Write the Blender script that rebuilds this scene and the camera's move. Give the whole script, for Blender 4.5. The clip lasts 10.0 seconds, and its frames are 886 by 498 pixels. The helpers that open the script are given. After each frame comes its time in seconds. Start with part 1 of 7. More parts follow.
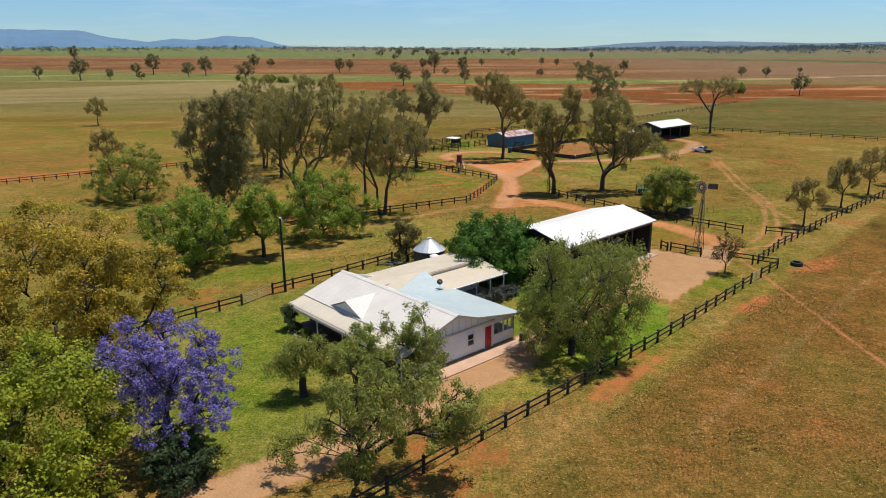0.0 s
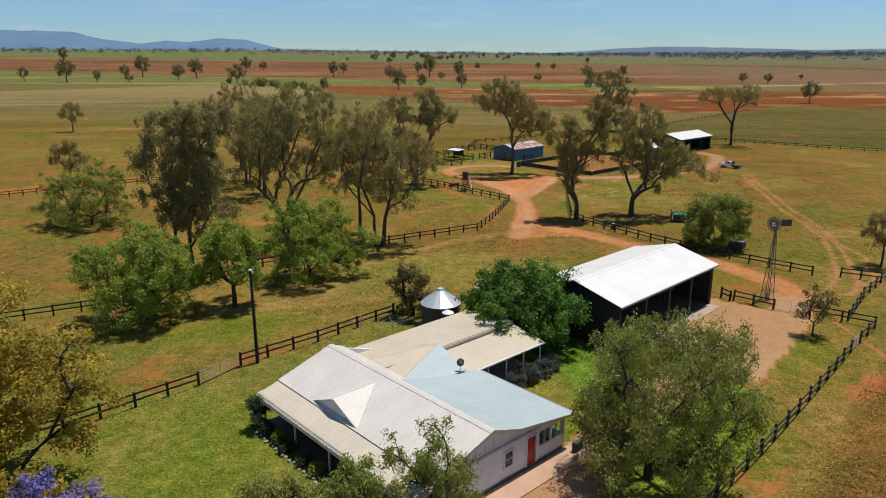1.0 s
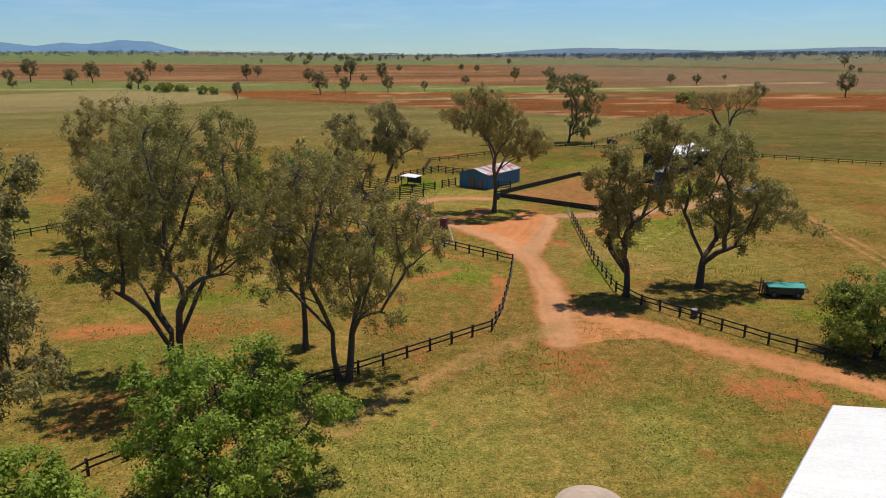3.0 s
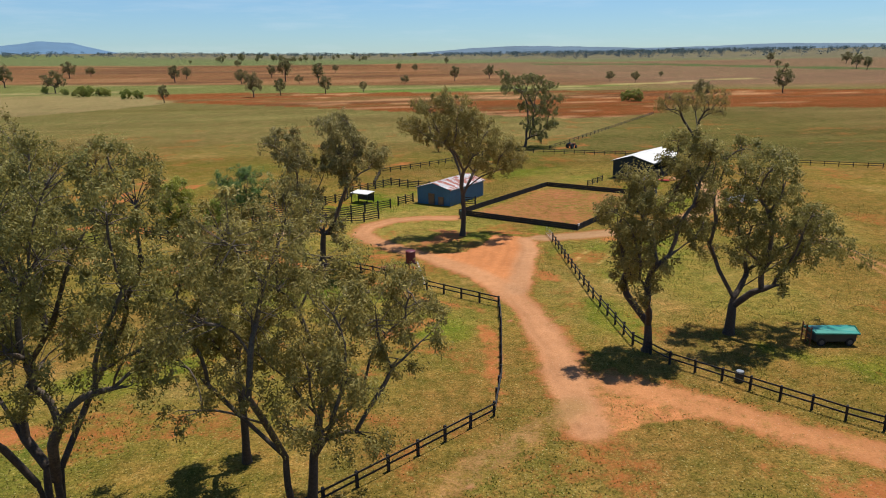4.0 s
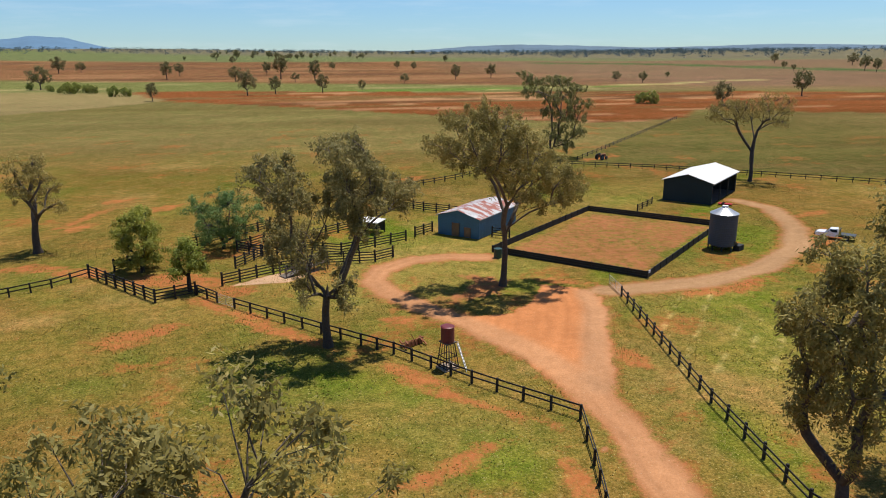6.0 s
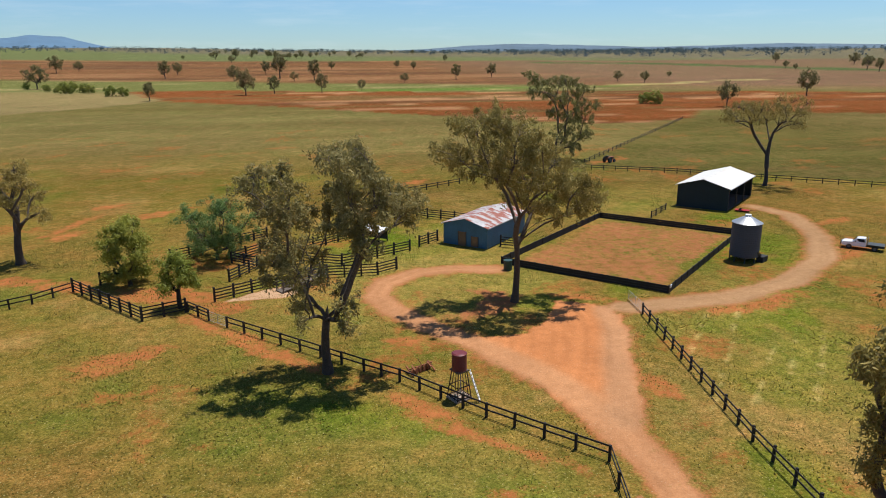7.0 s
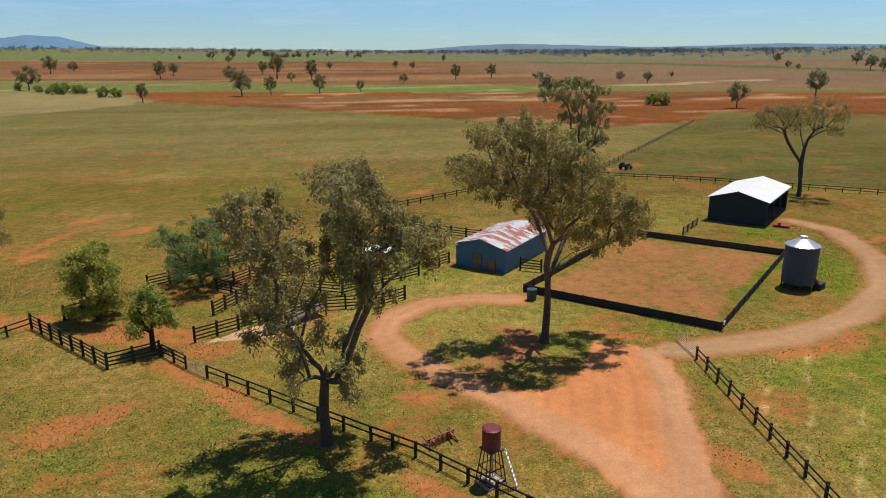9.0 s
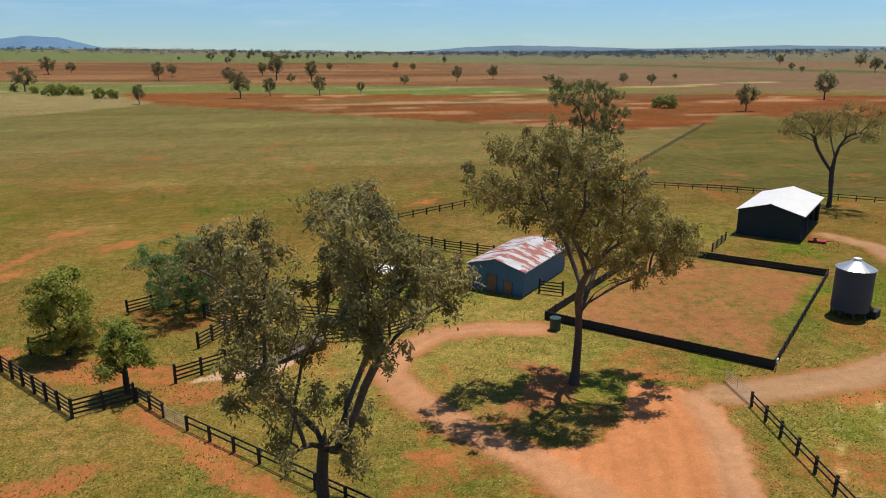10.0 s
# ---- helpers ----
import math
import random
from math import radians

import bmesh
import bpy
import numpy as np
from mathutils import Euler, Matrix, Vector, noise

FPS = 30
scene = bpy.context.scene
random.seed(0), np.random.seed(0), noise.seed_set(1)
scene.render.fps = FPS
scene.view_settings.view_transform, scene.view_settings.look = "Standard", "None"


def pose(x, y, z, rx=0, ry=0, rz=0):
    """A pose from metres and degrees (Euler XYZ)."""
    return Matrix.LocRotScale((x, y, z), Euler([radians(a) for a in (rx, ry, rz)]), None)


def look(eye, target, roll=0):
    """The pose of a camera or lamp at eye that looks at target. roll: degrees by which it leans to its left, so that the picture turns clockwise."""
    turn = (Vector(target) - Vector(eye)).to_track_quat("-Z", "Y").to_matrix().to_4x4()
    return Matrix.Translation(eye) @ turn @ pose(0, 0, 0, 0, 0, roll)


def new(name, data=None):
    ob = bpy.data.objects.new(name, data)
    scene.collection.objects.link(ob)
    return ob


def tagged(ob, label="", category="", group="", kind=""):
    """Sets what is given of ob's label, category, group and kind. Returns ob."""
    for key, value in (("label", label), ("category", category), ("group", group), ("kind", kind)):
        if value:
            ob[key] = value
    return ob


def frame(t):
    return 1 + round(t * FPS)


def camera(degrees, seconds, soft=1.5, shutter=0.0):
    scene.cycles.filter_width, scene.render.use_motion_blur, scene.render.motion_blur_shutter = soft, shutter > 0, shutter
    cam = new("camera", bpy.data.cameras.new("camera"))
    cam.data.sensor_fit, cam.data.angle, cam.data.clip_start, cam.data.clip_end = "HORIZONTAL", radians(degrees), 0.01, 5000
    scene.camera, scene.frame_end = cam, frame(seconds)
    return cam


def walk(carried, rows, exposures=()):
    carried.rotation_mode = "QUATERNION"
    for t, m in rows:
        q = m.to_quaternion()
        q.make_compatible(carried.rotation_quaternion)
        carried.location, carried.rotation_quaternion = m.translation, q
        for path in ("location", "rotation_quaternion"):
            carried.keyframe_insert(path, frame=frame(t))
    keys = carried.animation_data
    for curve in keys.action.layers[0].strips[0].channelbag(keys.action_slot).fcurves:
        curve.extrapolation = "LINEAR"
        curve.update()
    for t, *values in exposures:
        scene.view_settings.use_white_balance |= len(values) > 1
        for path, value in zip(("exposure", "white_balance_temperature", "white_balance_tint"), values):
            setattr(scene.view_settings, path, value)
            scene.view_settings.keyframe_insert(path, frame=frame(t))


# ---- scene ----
cam = camera(66.0, 10.0, soft=1.0)
PATH = [
    (0, (2.222, 1.137, 25.500), (1.927, 10.752, 22.785), -0.50),
    (0.5, (1.076, 8.855, 25.504), (0.841, 18.480, 22.804), -0.20),
    (1, (-0.455, 18.823, 25.644), (-0.650, 28.458, 22.979), -0.10),
    (1.5, (-2.217, 29.804, 25.794), (-2.377, 39.444, 23.144), 0.00),
    (2, (-4.309, 40.874, 25.843), (-4.459, 50.519, 23.208), -0.02),
    (2.5, (-6.284, 50.675, 25.744), (-6.394, 60.315, 23.089), 0.00),
    (2.7, (-7.079, 54.459, 25.729), (-7.124, 64.104, 23.079), 0.08),
    (2.8, (-7.447, 56.331, 25.732), (-7.292, 65.981, 23.102), 0.05),
    (2.9, (-7.779, 58.191, 25.740), (-7.289, 67.826, 23.100), -0.05),
    (3, (-8.076, 60.034, 25.757), (-7.146, 69.629, 23.112), -0.35),
    (3.2, (-8.558, 63.617, 25.810), (-7.043, 73.142, 23.180), -0.70),
    (4.3, (-9.536, 82.239, 26.247), (-7.741, 91.704, 23.562), -0.80),
    (4.5, (-9.616, 85.541, 26.287), (-7.806, 95.001, 23.597), -0.70),
    (5, (-9.713, 92.914, 26.407), (-7.903, 102.379, 23.732), -0.65),
    (5.5, (-9.675, 98.031, 26.456), (-7.845, 107.491, 23.771), -0.50),
    (7, (-9.470, 107.292, 26.602), (-7.620, 116.737, 23.897), -0.40),
    (7.5, (-9.403, 110.291, 26.630), (-7.543, 119.736, 23.925), -0.40),
    (8, (-9.350, 113.183, 26.654), (-7.485, 122.623, 23.944), -0.40),
    (8.5, (-9.280, 115.901, 26.669), (-7.405, 125.341, 23.954), -0.40),
    (9, (-9.148, 118.782, 26.639), (-7.268, 128.227, 23.934), -0.40),
    (9.5, (-9.176, 121.932, 26.593), (-7.271, 131.367, 23.873), -0.20),
    (10, (-8.822, 127.331, 26.636), (-6.937, 136.776, 23.951), -0.30),
]
walk(cam, [(t, look(eye, target, roll)) for t, eye, target, roll in PATH],
     [(0, 0.08), (0.5, 0.0), (1.0, -0.12), (1.5, -0.24), (2.5, -0.12), (3.2, 0.0), (4.5, 0.1), (5.5, 0.15), (7, 0.1), (8.5, 0.02), (10, 0.0)])

# ---- light ----
SUN_EL, SUN_AZ = 73.0, 54.0
world = bpy.data.worlds.new("sky")
scene.world = world
world.use_nodes = True
wn = world.node_tree.nodes
sky = wn.new("ShaderNodeTexSky")
sky.sky_type = "NISHITA"
sky.sun_disc = False
sky.sun_elevation, sky.sun_rotation = radians(SUN_EL), radians(SUN_AZ)
sky.altitude, sky.air_density, sky.dust_density, sky.ozone_density = 300, 1.0, 0.0, 3.0
wn["Background"].inputs["Strength"].default_value = 0.085
tint = wn.new("ShaderNodeMix")
tint.data_type, tint.blend_type = "RGBA", "MULTIPLY"
tint.inputs[0].default_value, tint.inputs[7].default_value = 1.0, (0.80, 0.91, 1.08, 1)
world.node_tree.links.new(sky.outputs["Color"], tint.inputs[6])
sky_co, sky_z, sky_ramp = wn.new("ShaderNodeTexCoord"), wn.new("ShaderNodeSeparateXYZ"), wn.new("ShaderNodeValToRGB")
sky_ramp.color_ramp.elements[0].position, sky_ramp.color_ramp.elements[0].color = 0.0, (0.66, 0.88, 1.13, 1)
sky_ramp.color_ramp.elements[1].position, sky_ramp.color_ramp.elements[1].color = 0.16, (0.84, 1.10, 1.36, 1)
world.node_tree.links.new(sky_co.outputs["Generated"], sky_z.inputs[0])
world.node_tree.links.new(sky_z.outputs["Z"], sky_ramp.inputs["Fac"])
world.node_tree.links.new(sky_ramp.outputs["Color"], tint.inputs[7])
wisp_co = wn.new("ShaderNodeTexCoord")
wisp_map = wn.new("ShaderNodeMapping")
wisp_map.inputs["Scale"].default_value = (3.0, 3.0, 26.0)
wisp = wn.new("ShaderNodeTexNoise")
wisp.inputs["Scale"].default_value, wisp.inputs["Detail"].default_value, wisp.inputs["Roughness"].default_value = 2.2, 6.0, 0.62
wisp_ramp = wn.new("ShaderNodeValToRGB")
wisp_ramp.color_ramp.elements[0].position, wisp_ramp.color_ramp.elements[1].position = 0.52, 0.80
wisp_mix = wn.new("ShaderNodeMix")
wisp_mix.data_type = "RGBA"
wisp_mix.inputs[7].default_value = (8.5, 9.4, 10.2, 1)
half_way = wn.new("ShaderNodeMath")
half_way.operation, half_way.inputs[1].default_value = "MULTIPLY", 0.2
wl = world.node_tree.links
wl.new(wisp_co.outputs["Generated"], wisp_map.inputs["Vector"])
wl.new(wisp_map.outputs["Vector"], wisp.inputs["Vector"])
wl.new(wisp.outputs["Fac"], wisp_ramp.inputs["Fac"])
wl.new(wisp_ramp.outputs["Color"], half_way.inputs[0])
wl.new(half_way.outputs[0], wisp_mix.inputs[0])
wl.new(tint.outputs[2], wisp_mix.inputs[6])
wl.new(wisp_mix.outputs[2], wn["Background"].inputs["Color"])
sun = new("sun", bpy.data.lights.new("sun", "SUN"))
sun.data.energy, sun.data.angle, sun.data.color = 5.0, radians(0.55), (1.0, 0.965, 0.90)
sa, se = radians(SUN_AZ), radians(SUN_EL)
sun.matrix_world = look((60 * math.sin(sa), 60 * math.cos(sa), 220), (60 * math.sin(sa) - math.sin(sa) * math.cos(se), 60 * math.cos(sa) - math.cos(sa) * math.cos(se), 220 - math.sin(se)))


# ---- materials ----
def links_of(m):
    return m.node_tree.nodes, m.node_tree.links


def base_material(name, rough=0.7, metal=0.0):
    m = bpy.data.materials.new(name)
    m.use_nodes = True
    n, l = links_of(m)
    b = n["Principled BSDF"]
    b.inputs["Roughness"].default_value = rough
    b.inputs["Metallic"].default_value = metal
    return m, n, l, b


def noise_node(n, l, scale, detail=4.0, rough=0.6, vector=None):
    t = n.new("ShaderNodeTexNoise")
    t.inputs["Scale"].default_value, t.inputs["Detail"].default_value, t.inputs["Roughness"].default_value = scale, detail, rough
    if vector is not None:
        l.new(vector, t.inputs["Vector"])
    return t


def ramp(n, l, fac, stops):
    r = n.new("ShaderNodeValToRGB")
    e = r.color_ramp.elements
    while len(e) < len(stops):
        e.new(0.5)
    for k, (p, c) in enumerate(stops):
        e[k].position, e[k].color = p, (*c, 1) if len(c) == 3 else c
    l.new(fac, r.inputs["Fac"])
    return r


def mix_color(n, l, fac, a, b, mode="MIX"):
    x = n.new("ShaderNodeMix")
    x.data_type, x.blend_type = "RGBA", mode
    for key, v in ((0, fac), (6, a), (7, b)):
        if isinstance(v, (int, float)):
            x.inputs[key].default_value = v
        elif isinstance(v, tuple):
            x.inputs[key].default_value = (*v, 1)
        else:
            l.new(v, x.inputs[key])
    return x.outputs[2]


def plain(name, color, rough=0.7, metal=0.0, stain=0.25, big=0.6, small=9.0, bump=0.15, dirt=None, dirt_amount=0.35):
    """A painted, wooden or stone surface: stains at one scale, grain at another, fine relief."""
    m, n, l, b = base_material(name, rough, metal)
    co = n.new("ShaderNodeTexCoord").outputs["Object"]
    t1, t2 = noise_node(n, l, big, 5, 0.65, co), noise_node(n, l, small, 6, 0.7, co)
    dark = tuple(c * (1 - stain) for c in color)
    light = tuple(min(1, c * (1 + stain * 0.5)) for c in color)
    c1 = ramp(n, l, t1.outputs["Fac"], [(0.3, dark), (0.7, light)]).outputs["Color"]
    c2 = ramp(n, l, t2.outputs["Fac"], [(0.3, (1 - stain * 0.8,) * 3), (0.7, (1, 1, 1))]).outputs["Color"]
    c = mix_color(n, l, 1.0, c1, c2, "MULTIPLY")
    info = n.new("ShaderNodeObjectInfo")
    rv = ramp(n, l, info.outputs["Random"], [(0.0, (0.82,) * 3), (1.0, (1.0,) * 3)]).outputs["Color"]
    c = mix_color(n, l, 1.0, c, rv, "MULTIPLY") if stain > 0.2 else c
    if dirt:
        t3 = noise_node(n, l, big * 2.3, 6, 0.7, co)
        f = ramp(n, l, t3.outputs["Fac"], [(1 - dirt_amount - 0.12, (0, 0, 0)), (1 - dirt_amount + 0.08, (1, 1, 1))]).outputs["Color"]
        c = mix_color(n, l, f, c, dirt)
    l.new(c, b.inputs["Base Color"])
    if bump:
        bp = n.new("ShaderNodeBump")
        bp.inputs["Strength"].default_value, bp.inputs["Distance"].default_value = bump, 0.03
        l.new(t2.outputs["Fac"], bp.inputs["Height"])
        l.new(bp.outputs["Normal"], b.inputs["Normal"])
    return m


def corrugated(name, color, axis="X", rough=0.45, metal=0.0, pitch=0.19, stain=0.12, rust=0.0, rust_color=(0.28, 0.07, 0.03), depth=0.02):
    """Corrugated sheet: ribs across one local axis, sheet-wide tints, streaks and rust."""
    m, n, l, b = base_material(name, rough, metal)
    co = n.new("ShaderNodeTexCoord").outputs["Object"]
    w = n.new("ShaderNodeTexWave")
    w.bands_direction = axis
    w.inputs["Scale"].default_value, w.inputs["Distortion"].default_value = 2 * math.pi / (20 * pitch), 0.0
    l.new(co, w.inputs["Vector"])
    t1, t2 = noise_node(n, l, 0.5, 5, 0.6, co), noise_node(n, l, 6.0, 4, 0.7, co)
    sheets = n.new("ShaderNodeTexWave")
    sheets.bands_direction, sheets.wave_profile = axis, "SAW"
    sheets.inputs["Scale"].default_value = 2 * math.pi / (20 * 0.8)
    l.new(co, sheets.inputs["Vector"])
    c1 = ramp(n, l, t1.outputs["Fac"], [(0.3, tuple(c * (1 - stain) for c in color)), (0.7, color)]).outputs["Color"]
    c2 = ramp(n, l, sheets.outputs["Fac"], [(0.0, (0.86,) * 3), (0.06, (1, 1, 1)), (0.9, (0.97,) * 3)]).outputs["Color"]
    c = mix_color(n, l, 1.0, c1, c2, "MULTIPLY")
    c3 = ramp(n, l, t2.outputs["Fac"], [(0.35, (1 - stain,) * 3), (0.65, (1, 1, 1))]).outputs["Color"]
    c = mix_color(n, l, 1.0, c, c3, "MULTIPLY")
    if rust:
        mp = n.new("ShaderNodeMapping")
        mp.inputs["Scale"].default_value = (1.2, 0.32, 1) if axis == "X" else (0.32, 1.2, 1)
        l.new(co, mp.inputs["Vector"])
        t3 = noise_node(n, l, 0.9, 5, 0.6, mp.outputs["Vector"])
        f = ramp(n, l, t3.outputs["Fac"], [(0.62 - rust * 0.3, (0, 0, 0)), (0.66 - rust * 0.3, (1, 1, 1))]).outputs["Color"]
        c = mix_color(n, l, f, c, rust_color)
    l.new(c, b.inputs["Base Color"])
    bp = n.new("ShaderNodeBump")
    bp.inputs["Strength"].default_value, bp.inputs["Distance"].default_value = 0.6, depth
    l.new(w.outputs["Fac"], bp.inputs["Height"])
    l.new(bp.outputs["Normal"], b.inputs["Normal"])
    return m


def leafy(name, color, other, spread=0.3, shine=0.55, through_light=0.5):
    """Leaves: each sprig takes its own tint between two colours, with light passing through."""
    m, n, l, b = base_material(name, shine)
    tint_at = n.new("ShaderNodeAttribute")
    tint_at.attribute_name = "tint"
    info = n.new("ShaderNodeObjectInfo")
    c = ramp(n, l, tint_at.outputs["Fac"], [(0.0, tuple(x * (1 - spread) for x in color)), (0.55, color), (1.0, other)]).outputs["Color"]
    co = n.new("ShaderNodeTexCoord").outputs["Object"]
    t = noise_node(n, l, 0.45, 3, 0.6, co)
    v = ramp(n, l, t.outputs["Fac"], [(0.3, (0.72,) * 3), (0.7, (1.12,) * 3)]).outputs["Color"]
    c = mix_color(n, l, 1.0, c, v, "MULTIPLY")
    v2 = ramp(n, l, info.outputs["Random"], [(0.0, (0.85, 0.9, 0.85)), (1.0, (1.08, 1.0, 1.0))]).outputs["Color"]
    c = mix_color(n, l, 1.0, c, v2, "MULTIPLY")
    b.inputs["Specular IOR Level"].default_value = 0.2
    l.new(c, b.inputs["Base Color"])
    tr = n.new("ShaderNodeBsdfTranslucent")
    l.new(c, tr.inputs["Color"])
    mx = n.new("ShaderNodeMixShader")
    mx.inputs[0].default_value = through_light
    l.new(b.outputs[0], mx.inputs[1])
    l.new(tr.outputs[0], mx.inputs[2])
    l.new(mx.outputs[0], n["Material Output"].inputs["Surface"])
    return m


WHITE_WALL = plain("white_weatherboard", (0.84, 0.82, 0.79), 0.6, stain=0.08, bump=0.05)
TRIM_CREAM = plain("cream_trim", (0.62, 0.52, 0.40), 0.6, stain=0.1, bump=0.03)
WHITE_PAINT = plain("white_paint", (0.78, 0.77, 0.74), 0.5, stain=0.08, bump=0.03)
RED_PAINT = plain("red_door_paint", (0.42, 0.015, 0.02), 0.4, stain=0.12, bump=0.02)
DARK_STEEL = plain("dark_green_steel", (0.045, 0.05, 0.045), 0.55, stain=0.15, bump=0.03)
BLACK_TIMBER = plain("black_oiled_timber", (0.022, 0.018, 0.016), 0.75, stain=0.4, small=14, bump=0.4)
OLD_TIMBER = plain("weathered_timber", (0.17, 0.13, 0.10), 0.85, stain=0.4, small=12, bump=0.4)
DOOR_PLANK = plain("brown_plank_door", (0.27, 0.155, 0.075), 0.85, stain=0.35, small=12, bump=0.4)
FIELD_STONE = plain("pale_field_stone", (0.42, 0.36, 0.28), 0.9, stain=0.3, bump=0.3)
CONCRETE = plain("concrete", (0.42, 0.31, 0.22), 0.85, stain=0.2, bump=0.2, dirt=(0.36, 0.20, 0.12))
ZINC = plain("pale_zinc", (0.52, 0.55, 0.56), 0.45, 0.25, stain=0.15, bump=0.03)
# Shed floors darkened in colour to stand for the shade inside.
SHADE_FLOOR = plain("shaded_shed_floor", (0.13, 0.085, 0.06), 0.95, stain=0.35, bump=0.2)
RUST_DARK = plain("dark_rusted_steel", (0.075, 0.035, 0.025), 0.9, stain=0.4, bump=0.3)
GREEN_BIN = plain("dark_green_paint", (0.018, 0.055, 0.040), 0.5, stain=0.2, bump=0.05)
GALV = plain("galvanised_steel", (0.42, 0.43, 0.44), 0.4, 0.6, stain=0.18, bump=0.03)
GALV_DULL = plain("dull_galvanised_steel", (0.34, 0.36, 0.38), 0.55, 0.35, stain=0.2, bump=0.03)
RUST = plain("rusted_steel", (0.34, 0.115, 0.045), 0.9, stain=0.4, bump=0.3)
RED_TANK = corrugated("red_oxide_tank", (0.19, 0.022, 0.026), "Z", 0.5, pitch=0.12, stain=0.25)
RUBBER = plain("black_rubber", (0.02, 0.02, 0.02), 0.8, stain=0.2, bump=0.1)
BLUE_TARP = plain("teal_cover", (0.02, 0.25, 0.18), 0.5, stain=0.2, bump=0.1)
CAR_WHITE = plain("white_car_paint", (0.78, 0.78, 0.78), 0.25, stain=0.06, bump=0.0)
DARK_GLASS, _n, _l, _b = base_material("dark_window_glass", 0.05)
_b.inputs["Base Color"].default_value = (0.02, 0.025, 0.03, 1)
TERRACOTTA = plain("red_paving", (0.50, 0.31, 0.2), 0.85, stain=0.18, bump=0.2)
BARK = plain("grey_gum_bark", (0.085, 0.064, 0.050), 0.9, stain=0.45, big=1.4, small=10, bump=0.6, dirt=(0.30, 0.25, 0.20), dirt_amount=0.22)
# Verandah wall and floor coloured dark brown to deepen the shade there.
SHADE_WALL = plain("shade_brown_boards", (0.16, 0.09, 0.06), 0.7, stain=0.3, bump=0.1)
MILL_STEEL = plain("weathered_mill_steel", (0.14, 0.14, 0.14), 0.6, 0.3, stain=0.3, bump=0.05)
BARK_DARK = plain("dark_bark", (0.055, 0.042, 0.032), 0.9, stain=0.4, big=1.4, small=10, bump=0.6)
ROOF_GREY_Y = corrugated("pale_zinc_sheet_along", (0.68, 0.615, 0.53), "Y", 0.45)
ROOF_BLUE_Y = corrugated("blue_grey_zinc_sheet", (0.46, 0.52, 0.50), "Y", 0.4)
ROOF_CREAM_X = corrugated("cream_sheet", (0.60, 0.50, 0.36), "X", 0.5)
CREAM_FLAT = plain("flat_cream_sheet", (0.58, 0.485, 0.35), 0.5, stain=0.1, bump=0.02)
ROOF_CREAM_Y = corrugated("cream_sheet_along", (0.64, 0.55, 0.41), "Y", 0.5)
ROOF_WHITE_Y = corrugated("white_sheet", (0.82, 0.77, 0.69), "Y", 0.4, pitch=0.25)
ROOF_RUSTY_Y = corrugated("rust_streaked_sheet", (0.60, 0.57, 0.54), "Y", 0.5, rust=0.45, stain=0.25)
BLUE_SHEET_X = corrugated("blue_sheet_wall", (0.055, 0.175, 0.285), "X", 0.5, stain=0.25)
BLUE_SHEET_Y = corrugated("blue_sheet_wall_along", (0.055, 0.175, 0.285), "Y", 0.5, stain=0.25)
GREEN_SHEET_X = corrugated("dark_green_sheet_wall", (0.016, 0.027, 0.026), "X", 0.75, stain=0.2)
BROWN_SHEET_X = corrugated("dark_brown_sheet_wall", (0.03, 0.024, 0.02), "X", 0.75, stain=0.2)
BROWN_SHEET_Y = corrugated("dark_brown_sheet_wall_along", (0.03, 0.024, 0.02), "Y", 0.75, stain=0.2)
SILO_SHEET = corrugated("silo_sheet", (0.05, 0.066, 0.088), "Z", 0.6, 0.0, pitch=0.25, stain=0.2)
TANK_SHEET = corrugated("rain_tank_sheet", (0.085, 0.07, 0.06), "Z", 0.55, 0.0, pitch=0.2, stain=0.2)
LEAF_GUM = leafy("gum_leaves", (0.335, 0.275, 0.080), (0.60, 0.475, 0.155), through_light=0.42)
LEAF_GUM_B = leafy("grey_gum_leaves", (0.285, 0.255, 0.088), (0.52, 0.44, 0.17), through_light=0.42)
LEAF_BRIGHT = leafy("bright_green_leaves", (0.29, 0.38, 0.050), (0.48, 0.55, 0.085))
LEAF_PEPPER = leafy("pepper_tree_leaves", (0.29, 0.33, 0.068), (0.50, 0.49, 0.13))
LEAF_DARK = leafy("dark_green_leaves", (0.115, 0.225, 0.030), (0.22, 0.36, 0.055))
LEAF_LIME = leafy("lime_green_leaves", (0.37, 0.405, 0.036), (0.66, 0.61, 0.065))
LEAF_YELLOW = leafy("yellow_green_leaves", (0.44, 0.335, 0.045), (0.86, 0.60, 0.07))
LEAF_PURPLE = leafy("violet_blossom", (0.27, 0.205, 0.56), (0.45, 0.37, 0.78), through_light=0.35)
LEAF_DARKEST = leafy("shade_green_leaves", (0.07, 0.11, 0.045), (0.14, 0.18, 0.08))
LEAF_OLIVE = leafy("olive_leaves", (0.32, 0.345, 0.058), (0.54, 0.52, 0.11))
# Greyer than the near gum leaves: distance haze is put into this colour.
LEAF_FAR_HAZED = leafy("hazed_far_gum_leaves", (0.21, 0.195, 0.075), (0.33, 0.28, 0.12))
LEAF_GREY = leafy("silver_grey_leaves", (0.19, 0.275, 0.080), (0.32, 0.40, 0.13))
LEAF_SILVER = leafy("silver_leaves", (0.16, 0.17, 0.14), (0.26, 0.26, 0.21))
LEAF_BROWN = leafy("olive_brown_leaves", (0.17, 0.15, 0.045), (0.32, 0.25, 0.08))


